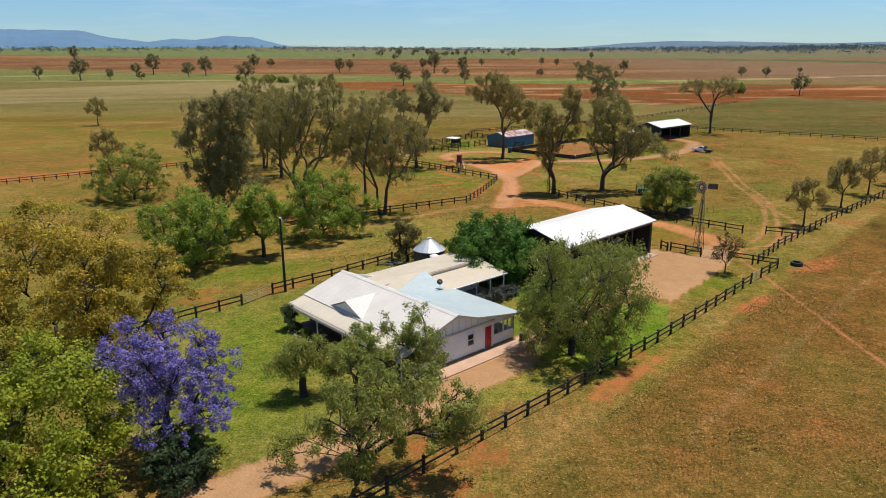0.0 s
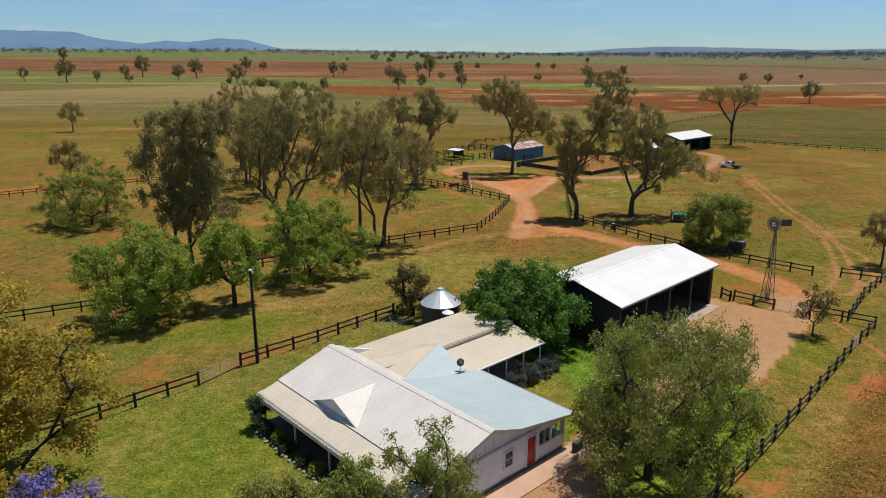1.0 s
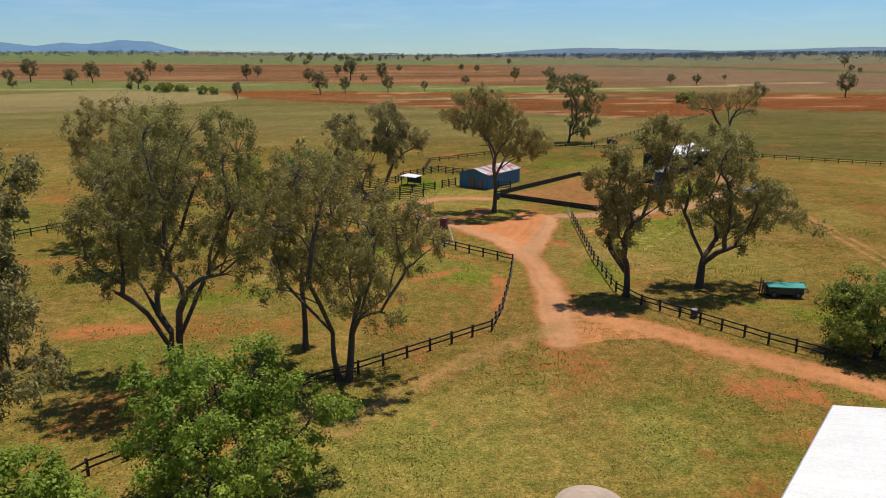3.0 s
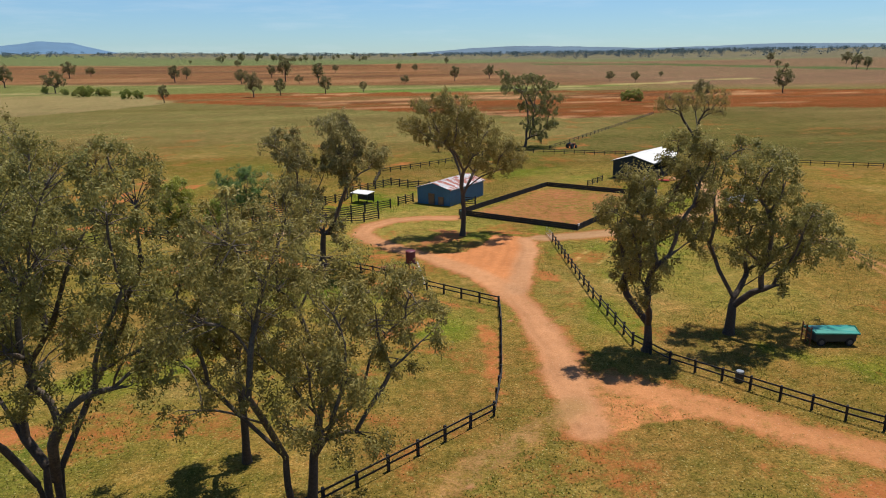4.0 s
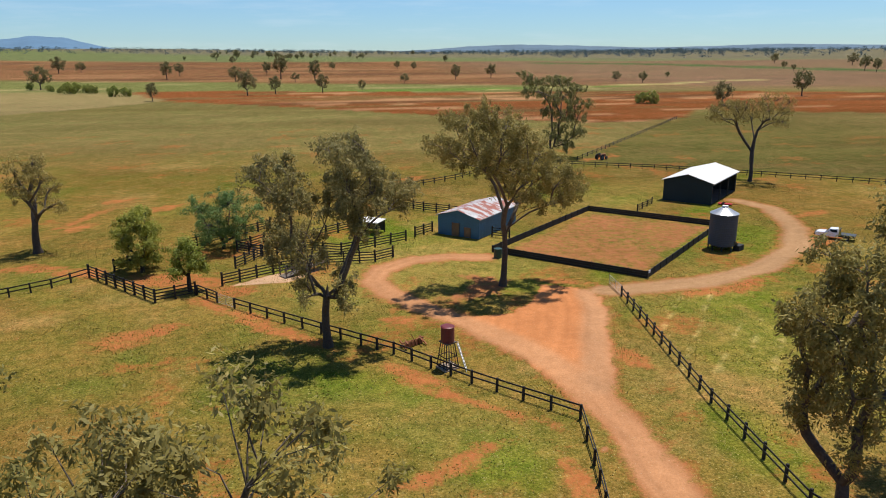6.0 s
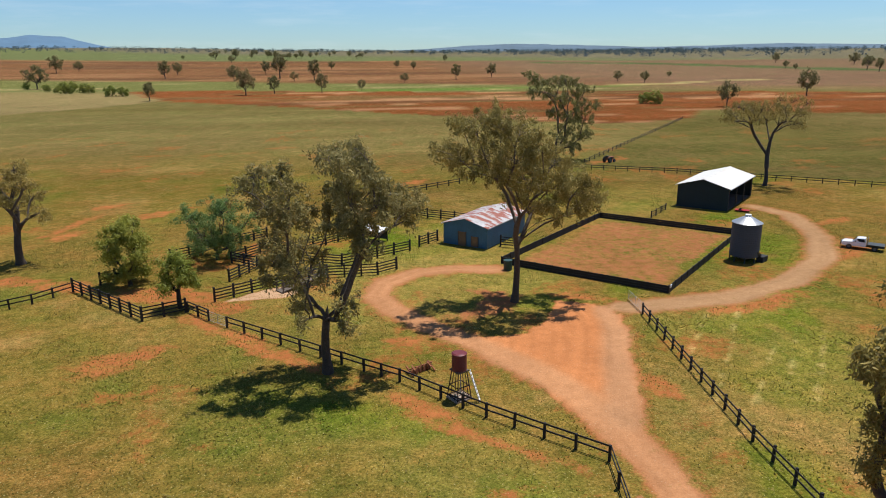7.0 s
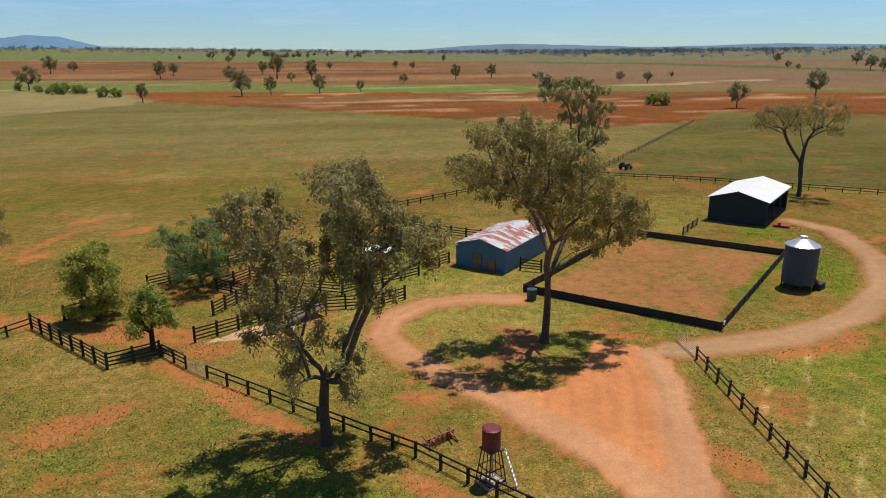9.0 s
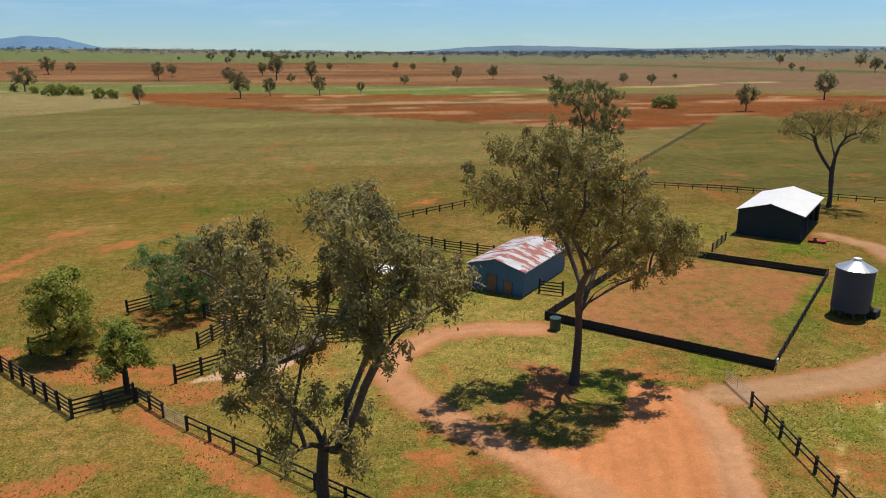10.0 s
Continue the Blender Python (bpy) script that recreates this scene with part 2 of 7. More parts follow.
def gum_bark():
    """Rough dark bark at the foot, shed to smooth cream-brown higher up the limbs."""
    m, n, l, b = base_material("gum_bark", 0.85)
    co = n.new("ShaderNodeTexCoord").outputs["Object"]
    z = n.new("ShaderNodeSeparateXYZ")
    l.new(co, z.inputs[0])
    rough, patch = noise_node(n, l, 7.0, 6, 0.7, co), noise_node(n, l, 0.8, 4, 0.6, co)
    up = n.new("ShaderNodeMath")
    up.operation, up.inputs[1].default_value = "MULTIPLY_ADD", 0.05
    l.new(z.outputs["Z"], up.inputs[0])
    l.new(patch.outputs["Fac"], up.inputs[2])
    f = ramp(n, l, up.outputs[0], [(0.70, (0, 0, 0)), (0.99, (1, 1, 1))]).outputs["Color"]
    low = ramp(n, l, rough.outputs["Fac"], [(0.3, (0.034, 0.023, 0.016)), (0.7, (0.100, 0.068, 0.045))]).outputs["Color"]
    high = ramp(n, l, rough.outputs["Fac"], [(0.3, (0.052, 0.037, 0.026)), (0.7, (0.175, 0.130, 0.093))]).outputs["Color"]
    l.new(mix_color(n, l, f, low, high), b.inputs["Base Color"])
    bp = n.new("ShaderNodeBump")
    bp.inputs["Strength"].default_value, bp.inputs["Distance"].default_value = 0.5, 0.04
    l.new(rough.outputs["Fac"], bp.inputs["Height"])
    l.new(bp.outputs["Normal"], b.inputs["Normal"])
    return m


BARK_GUM = gum_bark()


# ---- mesh helpers ----
def box(bm, x, y, z, sx, sy, sz, rot=0.0, tilt=None):
    """A box centred at (x, y, z); rot turns it about z, in degrees."""
    m = Matrix.Translation((x, y, z)) @ Matrix.Rotation(radians(rot), 4, "Z")
    if tilt:
        m = m @ Euler([radians(a) for a in tilt]).to_matrix().to_4x4()
    bmesh.ops.create_cube(bm, size=1.0, matrix=m @ Matrix.Diagonal((sx, sy, sz, 1)))
    return bm


def soft_box(x, y, z, sx, sy, sz, rot=0.0, bevel=0.01, tilt=None):
    bm = bmesh.new()
    box(bm, x, y, z, sx, sy, sz, rot, tilt)
    bmesh.ops.bevel(bm, geom=bm.edges[:], offset=bevel, segments=1, affect="EDGES")
    return bm


def beam(bm, a, b, w, h=None, sides=0):
    """A bar from a to b: square (w by h) or round with that many sides."""
    a, b = Vector(a), Vector(b)
    d = b - a
    q = d.to_track_quat("X", "Z").to_matrix().to_4x4()
    m = Matrix.Translation((a + b) / 2) @ q
    if sides:
        bmesh.ops.create_cone(bm, cap_ends=True, segments=sides, radius1=w / 2, radius2=(h or w) / 2, depth=d.length,
                              matrix=m @ Matrix.Rotation(math.pi / 2, 4, "Y"))
    else:
        bmesh.ops.create_cube(bm, size=1.0, matrix=m @ Matrix.Diagonal((d.length, w, h or w, 1)))
    return bm


def slab(bm, corners, thick):
    """A sheet over the given corners, with a thickness downwards."""
    top = [bm.verts.new(c) for c in corners]
    low = [bm.verts.new((c[0], c[1], c[2] - thick)) for c in corners]
    n = len(corners)
    bm.faces.new(top)
    bm.faces.new(low[::-1])
    for i in range(n):
        j = (i + 1) % n
        bm.faces.new((top[i], low[i], low[j], top[j]))
    bmesh.ops.recalc_face_normals(bm, faces=bm.faces)
    return bm


def upright(bm, outline, a, b, thick):
    """A wall: outline of (s, z) points along the line from a to b (plan), with thickness to its left."""
    a, b = Vector(a), Vector(b)
    d = (b - a).normalized()
    side = Vector((-d.y, d.x)) * thick
    front = [bm.verts.new((a.x + d.x * s, a.y + d.y * s, z)) for s, z in outline]
    back = [bm.verts.new((a.x + d.x * s + side.x, a.y + d.y * s + side.y, z)) for s, z in outline]
    n = len(outline)
    bm.faces.new(front)
    bm.faces.new(back[::-1])
    for i in range(n):
        j = (i + 1) % n
        bm.faces.new((front[i], back[i], back[j], front[j]))
    bmesh.ops.recalc_face_normals(bm, faces=bm.faces)
    return bm


def ring(bm, x, y, z, radius, height, sides=24, radius2=None, caps=True):
    bmesh.ops.create_cone(bm, cap_ends=caps, segments=sides, radius1=radius, radius2=radius if radius2 is None else radius2, depth=height,
                          matrix=Matrix.Translation((x, y, z + height / 2)))
    return bm


def finish(bm, name, material):
    me = bpy.data.meshes.new(name)
    bm.to_mesh(me)
    bm.free()
    me.materials.append(material)
    return me


def part(name, bm, material, parent, label=""):
    """One mesh object under a thing or a part, in the parent's own axes."""
    ob = new(name, bm if isinstance(bm, bpy.types.Mesh) else finish(bm, name, material))
    ob.parent = parent
    return tagged(ob, label)


def thing(name, x, y, z=0.0, turn=0.0, label="", category="", group="", kind=""):
    ob = new(name)
    ob.empty_display_size = 0.2
    ob.matrix_world = pose(x, y, z, 0, 0, turn)
    return tagged(ob, label, category, group, kind)


def raw_mesh(name, verts, faces, material, smooth=False):
    me = bpy.data.meshes.new(name)
    me.from_pydata(verts, [], faces)
    me.materials.append(material)
    if smooth:
        me.polygons.foreach_set("use_smooth", [True] * len(me.polygons))
    me.update()
    return me


# ---- ground ----
def lattice(ix, iy, seed):
    h = (ix.astype(np.int64) * 374761393 + iy.astype(np.int64) * 668265263 + seed * 974634721) & 0xFFFFFFFF
    h = ((h ^ (h >> 13)) * 1274126177) & 0xFFFFFFFF
    return ((h ^ (h >> 16)) & 0xFFFF) / 65535.0


def value_noise(x, y, size, seed=0, octaves=4):
    total, amp, norm = 0.0, 1.0, 0.0
    for o in range(octaves):
        u, v = x / size, y / size
        iu, iv = np.floor(u), np.floor(v)
        fu, fv = u - iu, v - iv
        fu, fv = fu * fu * (3 - 2 * fu), fv * fv * (3 - 2 * fv)
        a, b = lattice(iu, iv, seed + o), lattice(iu + 1, iv, seed + o)
        c, d = lattice(iu, iv + 1, seed + o), lattice(iu + 1, iv + 1, seed + o)
        total = total + amp * ((a + (b - a) * fu) * (1 - fv) + (c + (d - c) * fu) * fv)
        norm += amp
        amp, size = amp * 0.55, size * 0.5
    return total / norm


def to_line(x, y, line):
    """Distance from every place to a polyline."""
    best = np.full(x.shape, 1e9)
    for (ax, ay), (bx, by) in zip(line, line[1:]):
        dx, dy = bx - ax, by - ay
        k = np.clip(((x - ax) * dx + (y - ay) * dy) / (dx * dx + dy * dy), 0, 1)
        best = np.minimum(best, np.hypot(x - ax - k * dx, y - ay - k * dy))
    return best


def along_line(x, y, line):
    """Signed distance across a polyline, and distance along it."""
    best, across, along, run = np.full(x.shape, 1e9), np.zeros(x.shape), np.zeros(x.shape), 0.0
    for (ax, ay), (bx, by) in zip(line, line[1:]):
        dx, dy = bx - ax, by - ay
        size = math.hypot(dx, dy)
        k = np.clip(((x - ax) * dx + (y - ay) * dy) / size ** 2, 0, 1)
        d = np.hypot(x - ax - k * dx, y - ay - k * dy)
        closer = d < best
        best = np.where(closer, d, best)
        across = np.where(closer, d * np.sign((x - ax) * dy - (y - ay) * dx), across)
        along = np.where(closer, run + k * size, along)
        run += size
    return across, along


def inside(x, y, corners):
    hit = np.zeros(x.shape, bool)
    for (ax, ay), (bx, by) in zip(corners, corners[1:] + corners[:1]):
        if ay != by:
            hit ^= ((ay > y) != (by > y)) & (x < (bx - ax) * (y - ay) / (by - ay) + ax)
    return hit


def steps(low, high, fine, growth, reach_low, reach_high):
    a = [low]
    s = fine
    while a[-1] > reach_low:
        s *= growth
        a.append(a[-1] - s)
    b = [high]
    s = fine
    while b[-1] < reach_high:
        s *= growth
        b.append(b[-1] + s)
    return np.array(a[::-1][:-1] + list(np.arange(low, high, fine)) + b)


def smooth(a, b, v):
    k = np.clip((v - a) / (b - a), 0, 1)
    return k * k * (3 - 2 * k)


def relief(x, y):
    """Height of the land: level round the farm, rising slowly far off."""
    d = np.hypot(x * 0.75, y - 100)
    z = np.interp(d, [0, 620, 1000, 1500, 2200, 3200, 4500, 6000], [0, 0, 5, 16, 33, 50, 68, 84])
    z = z + smooth(700, 1600, d) * (value_noise(x, y, 900, 5, 2) - 0.5) * 8
    return z + smooth(1400, 3600, d) * smooth(500, -1300, x) * 24


DRIVE = [[(-30, 24), (-13, 36), (-8, 40.5), (-3, 45.5), (1.2, 50.4), (5.5, 54.5), (9, 60), (15, 68), (24, 77), (30, 83)]]
YARD_GRAVEL = [(17.5, 77.5), (24.5, 70.5), (34.5, 82.5), (39.5, 90.5), (35.5, 93.5), (33.4, 88), (27.8, 91.6)]
TRACKS = [  # centre line, half width, how bare, colour
    ([(23.5, 172.4), (28.5, 172.5), (37, 173.1), (47, 176.6), (58, 184.3), (66, 195), (71.5, 208.5), (69.5, 216)], 1.85, 1.0, (0.335, 0.205, 0.102)),
    ([(38, 90), (38, 96), (34.5, 103.5), (30, 109), (24, 114.5), (18.5, 121), (13.5, 125.8)], 1.9, 0.80, (0.42, 0.185, 0.074)),
    ([(9.2, 119), (10.2, 126.5), (11.5, 133), (12.2, 142), (12, 150), (9.9, 157.6), (5.5, 166), (1.8, 171.6), (-1.4, 177.5), (-2.8, 182), (-1.2, 186.6), (3.4, 190.0), (8.5, 190.4), (13, 189.2)], 1.75, 1.0, (0.43, 0.215, 0.100)),
    ([(9.1, 122.5), (3.8, 118.8), (-2.1, 114.5), (-7.1, 109.8), (-11.4, 105.0)], 1.3, 0.40, (0.34, 0.19, 0.075)),
    ([(13, 150), (16.5, 159), (19.8, 166.5), (21.2, 172.5)], 1.3, 0.9, (0.41, 0.215, 0.105)),
]
WHEELS = [[(37.5, 92), (42.5, 94.5), (46, 99)], [(39, 90.5), (45, 93.5), (48, 98)], [(44, 92.5), (50.5, 98.5), (54.5, 108), (55, 118), (57, 130)], [(46, 99), (50.3, 108), (54, 118), (56, 128), (57.2, 138.6), (60.3, 153), (62.5, 164.4), (66, 178)],
          [(48, 98), (52, 108), (55.7, 118), (57.8, 128), (59, 138.6), (62.1, 153), (64.2, 164.4), (67.6, 178)]]
BARE = [  # bare red earth: x, y, half length, half width, turn
    (10.3, 120.9, 2.6, 1.7, -7), (24, 107.5, 7, 2.6, -45), (21.8, 108.3, 4.5, 2.8, -73), (14, 124.5, 4, 2.2, 0), (17.9, 155, 3.4, 1.5, -75), (16.9, 158.5, 4.5, 1.7, 77), (40, 171.2, 8, 2.5, 16), (19.5, 172.6, 3.4, 2.6, -27),
    (-28, 169.5, 5, 2.2, 30), (-19, 174.6, 8.5, 1.6, -48), (-2.3, 155.7, 6.5, 1.1, -50), (-12.5, 166.5, 6, 1.0, -45), (-1, 168.2, 2.4, 1.4, -12), (-39.2, 193, 5.4, 2.2, -23), (-30.1, 188, 5.4, 2.4, -34), (4.8, 172.3, 3.4, 2.0, -33),
    (-35.6, 234.5, 8, 2.4, 44), (-47.2, 220, 5, 2.0, 58), (12.9, 255.2, 6.6, 2.3, 46), (-48, 229.4, 10, 1.5, 73), (-47.3, 241.8, 4.9, 2.0, 53), (-46.6, 196.4, 6, 2.2, -13), (-1.6, 140.9, 5, 1.2, 28), (6.2, 136.5, 5.6, 1.2, 83), (4.8, 130.5, 6.5, 1.1, 80),
    (-4.5, 139.5, 4, 0.8, 15), (-36, 126.9, 5, 2.2, 4), (-89, 160.7, 8, 3.0, 83), (-96, 152, 20, 5, 30), (-80, 168, 12, 4, 30), (4, 177, 2.6, 1.6, 100), (33.9, 169.5, 3.5, 1.4, 5), (-60, 141, 10, 1.6, 15), (1.5, 150, 7, 0.9, -42),
    (66, 187.5, 8, 2.6, 40), (76, 203, 5, 1.6, 20), (47, 84.5, 5.5, 2.0, 40), (33, 70, 5, 1.0, 45), (15, 52, 8, 0.9, 45), (64, 168, 9, 1.4, 60), (69, 276, 9, 2.2, 30), (12, 205, 3, 1.2, 30), (-18, 181.5, 4.5, 2.2, -30), (-24, 187, 5, 2.4, -30),
    (21, 176.5, 5, 1.4, -30), (61, 219.5, 6, 2.0, 30)]
LUSH = [(-5.5, 154, 7, 2.6, -35), (2.5, 140.5, 3.5, 4, 10), (-12, 190.5, 6, 3, 35), (-4, 205, 6, 4, 30), (0, 200.5, 5, 2.5, 40), (49, 190.5, 8, 4.5, 40),
        (34, 158, 11, 5, 50), (58, 208, 9, 3, 40), (12, 68, 8, 4, 45), (16, 60, 9, 4.5, 45), (-16, 60, 9, 12, -45), (-14, 47, 9, 5, 45), (30, 77, 6, 3.5, 45), (36, 124, 8, 3, -35),
        (20.5, 140, 3, 8, -5), (-28, 136, 12, 4, 20), (-22, 82, 8, 5, 20), (12.5, 176, 5, 3.5, 0), (3, 206, 6, 4, 40), (10.5, 213, 6, 3, 20), (31, 98, 4, 3, 45), (9, 62, 5, 3, 45), (52, 184, 6, 3, 40), (58, 194, 7, 4, 50), (60, 212, 8, 4, 40), (50, 222, 9, 4, 40), (36, 166, 9, 4, 10), (26, 178, 8, 2.5, 40), (44, 172, 5, 1.6, 20), (6, 199, 7, 3, 40), (84, 238, 9, 5, 30), (40, 232, 14, 6, 30), (4, 207, 8, 5, 40), (0, 211, 6, 4, 40), (-16, 188.5, 5, 2.5, 30)]
RED_FIELD = [(-157, 736), (-78, 734), (107, 655), (262, 618), (417, 549), (620, 470), (420, 330), (262, 383), (214, 407), (190, 428), (153, 381), (105, 370), (58, 422), (-23, 513), (-99, 592)]
TAN_FIELD = [(-268, 762), (-152, 725), (-100, 599), (-134, 528), (-163, 488), (-300, 400), (-520, 520)]
GREEN_FIELD = [(57, 269), (150, 382), (184, 418), (262, 381), (420, 330), (300, 120), (119, 228)]
CROP = [(2, 34), (41.5, 80.8), (62, 104), (140, 180), (400, 430), (600, 300), (300, -60), (-40, -40), (-12, 22)]
FAN = [(10, 150), (14.4, 150), (17.5, 158), (22.5, 170.5), (20.5, 174.5), (17, 176.5), (14.5, 171.5), (11, 168), (6, 168)]  # bare ground where the tracks meet
PEN = [(15, 191.5), (30.6, 175.8), (54.6, 198), (38.8, 213.8)]


def blob(x, y, spot):
    cx, cy, a, b, turn = spot
    c, s = math.cos(radians(turn)), math.sin(radians(turn))
    u, v = (x - cx) * c + (y - cy) * s, -(x - cx) * s + (y - cy) * c
    return np.hypot(u / a, v / b)


def blend(col, color, mask):
    m = np.clip(mask, 0, 1)[:, None]
    return col * (1 - m) + np.array(color)[None, :] * m


def build_ground():
    xs = steps(-60, 90, 1.0, 1.06, -5200, 5200)
    xs = np.concatenate((xs[xs < -30], np.arange(-30, 66, 0.5), xs[xs > 66]))
    ys = steps(30, 225, 0.95, 1.04, -900, 5600)
    ys = np.concatenate((ys[ys < 105], np.arange(105, 200, 0.5), ys[ys > 200]))
    gx, gy = np.meshgrid(xs, ys)
    x, y = gx.ravel(), gy.ravel()
    n1, n2, n3 = value_noise(x, y, 22, 1), value_noise(x, y, 5.5, 2), value_noise(x, y, 1.7, 3, 3)
    far = value_noise(x * 0.35, y, 60, 4)
    wob = (n2 - 0.5) * 2.2 + (n3 - 0.5) * 1.2
    z = relief(x, y) + smooth(300, 150, np.hypot(x, y - 120)) * (n2 - 0.5) * 0.10
    olive, green, straw = np.array((0.164, 0.120, 0.028)), np.array((0.112, 0.120, 0.022)), np.array((0.228, 0.156, 0.050))
    col = olive + (straw - olive) * (smooth(0.48, 0.72, n1 * 0.6 + n2 * 0.4) * 0.85)[:, None] + (green - olive) * smooth(0.50, 0.30, n1 * 0.6 + n2 * 0.4)[:, None] * 0.8
    red, sand = (0.30, 0.098, 0.030), (0.46, 0.29, 0.165)
    col = blend(col, (0.165, 0.096, 0.028), 0.55 * smooth(0.50, 0.66, value_noise(x, y, 30, 61, 3)))
    # far land, field by field
    q, q2 = y * 0.97 + x * 0.22, y + x * 0.46
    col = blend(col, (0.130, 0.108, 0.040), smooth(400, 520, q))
    col = blend(col, (0.150, 0.128, 0.052), smooth(235, 330, q) * smooth(520, 420, q) * 0.75)
    tan = inside(x + wob * 2, y + wob * 4, TAN_FIELD)
    col = blend(col, (0.21, 0.160, 0.075), tan * 1.0)
    strip = smooth(640, 690, q + (far - 0.5) * 60)
    col = blend(col, (0.125, 0.130, 0.045), strip)
    col = blend(col, (0.165, 0.105, 0.055), strip * smooth(150, 330, x + (far - 0.5) * 120) * 0.9)
    col = blend(col, (0.30, 0.24, 0.12), strip * smooth(0.60, 0.68, value_noise(x * 0.12, y, 18, 51, 3)) * 0.7)
    col = blend(col, (0.085, 0.16, 0.03), strip * smooth(0.62, 0.7, value_noise(x * 0.12, y, 26, 52, 2)) * smooth(300, 100, np.abs(x - 130)) * 0.7)
    col = blend(col, (0.165, 0.078, 0.040), smooth(832, 866, q2 + (far - 0.5) * 50))
    col = blend(col, (0.235, 0.12, 0.062), smooth(0.56, 0.64, value_noise(x * 0.12, y, 36, 14, 3)) * smooth(832, 866, q2) * 0.9)
    col = blend(col, (0.085, 0.045, 0.030), smooth(0.57, 0.62, value_noise(x * 0.08, y, 26, 16, 3)) * smooth(832, 866, q2) * 0.6)
    col = blend(col, (0.15, 0.095, 0.045), smooth(0.5, 0.6, value_noise(x * 0.15, y, 90, 15, 2)) * smooth(820, 900, q) * smooth(100, 500, x))
    # far right: pinkish brown mixed in for the haze over this band
    col = blend(col, (0.165, 0.105, 0.072), smooth(832, 866, q2) * smooth(150, 420, x) * 0.75)
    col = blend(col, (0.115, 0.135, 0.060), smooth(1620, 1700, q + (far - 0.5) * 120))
    # haze in the colour: far right land greys with distance
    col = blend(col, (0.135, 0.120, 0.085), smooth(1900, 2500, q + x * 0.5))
    lane = to_line(x, y, [(470, 1480), (640, 1350), (767, 937), (900, 600)])
    col = blend(col, (0.05, 0.095, 0.035), smooth(42, 26, lane) * 0.85)
    col = blend(col, (0.36, 0.30, 0.13), smooth(9, 4, to_line(x, y, [(150, 690), (283, 722), (345, 730), (389, 760), (470, 770)]) + (far - 0.5) * 6) * 0.8)
    mask = inside(x + wob * 1.5, y + wob * 3, RED_FIELD)
    col = blend(col, (0.180, 0.060, 0.023), mask * 1.0)
    col = blend(col, (0.105, 0.050, 0.026), mask * smooth(0.5, 0.62, value_noise(x * 0.15, y, 30, 23, 3)) * 0.8)
    col = blend(col, (0.12, 0.105, 0.045), mask * smooth(0.60, 0.68, value_noise(x * 0.2, y, 24, 24, 3)) * 0.5)
    col = blend(col, (0.36, 0.19, 0.10), mask * 0.8 * smooth(0.6, 0.68, value_noise(x * 0.25, y, 16, 21, 3)) * smooth(0, 90, x + 0.35 * (y - 380)))
    col = blend(col, (0.105, 0.095, 0.030), inside(x + wob, y + wob, GREEN_FIELD) * 1.0)
    col = blend(col, (0.155, 0.108, 0.045), inside(x + wob, y + wob, GREEN_FIELD) * np.clip(smooth(150, 300, x + n1 * 60) * 0.7 + smooth(0.55, 0.7, value_noise(x * 0.3, y, 9, 26, 3)) * 0.35, 0, 0.8))
    crop = inside(x + wob * 0.25, y, CROP) * 1.0
    edge = to_line(x, y, [(-12, 22), (2, 36), (41.5, 82.5), (62, 106), (140, 182)])
    crop_col = np.array((0.152, 0.080, 0.022))[None, :] * (0.86 + 0.28 * n2[:, None]) 
    side = smooth(-3, 9, edge + wob * 3.0 + (n1 - 0.5) * 16)[:, None]
    crop_col = crop_col * side + np.array((0.130, 0.088, 0.023))[None, :] * (0.86 + 0.28 * n2[:, None]) * (1 - side)
    cm = (crop * smooth(1.2, 3.0, edge + wob * 0.6))[:, None]
    col = col * (1 - cm) + crop_col * cm
    col = blend(col, (0.115, 0.095, 0.022), crop * smooth(0.56, 0.66, n1) * 0.4)
    # lawns, lush grass
    lawn = inside(x + wob * 0.3, y + wob * 0.3, [(-27, 66), (-21, 70), (-6.5, 85.5), (3, 84), (9, 80), (15, 72), (24, 68), (8, 49), (-2, 46), (-12, 38), (-24, 44)])
    col = blend(col, (0.140, 0.140, 0.030), lawn * (0.72 + 0.3 * n2))
    vivid = inside(x + wob * 0.3, y + wob * 0.3, [(9.5, 64), (8.2, 73), (10, 79), (16.5, 74), (24, 69.5), (21, 62), (13, 53), (10, 56)])
    col = blend(col, (0.094, 0.170, 0.018), vivid * (0.85 + 0.25 * n2))
    col = blend(col, (0.19, 0.16, 0.03), lawn * smooth(0.5, 0.7, n1) * 0.7)
    for s in LUSH:
        col = blend(col, (0.095, 0.140, 0.012), smooth(1.25, 0.3, blob(x, y, s) + (n3 - 0.5) * 1.2 + (n2 - 0.5) * 1.1) * 0.6)
    for s in ((4, 186, 20, 15, 20, 0.62), (52, 226, 26, 11, 40, 0.5), (34, 172, 14, 6, 20, 0.3), (-2, 148, 9, 5, -40, 0.25), (-6, 102, 20, 11, 0, 0.42), (36, 150, 12, 16, 0, 0.3)):
        col = blend(col, (0.235, 0.198, 0.050), smooth(1.3, 0.4, blob(x, y, s[:5]) + (n2 - 0.5) * 0.8) * s[5])
    # bare earth and vehicle tracks: how bare the soil lies, and its colour
    bare, soil = np.zeros(len(x)), np.tile(np.array(red), (len(x), 1))

    def lay(mask, color, most=1.0):
        nonlocal bare, soil
        mask = np.clip(mask, 0, 1)
        soil = blend(soil, color, smooth(0.0, 0.45, mask))
        bare = np.maximum(bare, mask * most)

    lay(smooth(0.60, 0.74, value_noise(x, y, 9, 9)) * smooth(320, 200, np.hypot(x, y - 150)) * (crop < 0.5) * (1 - lawn), red, 0.42)
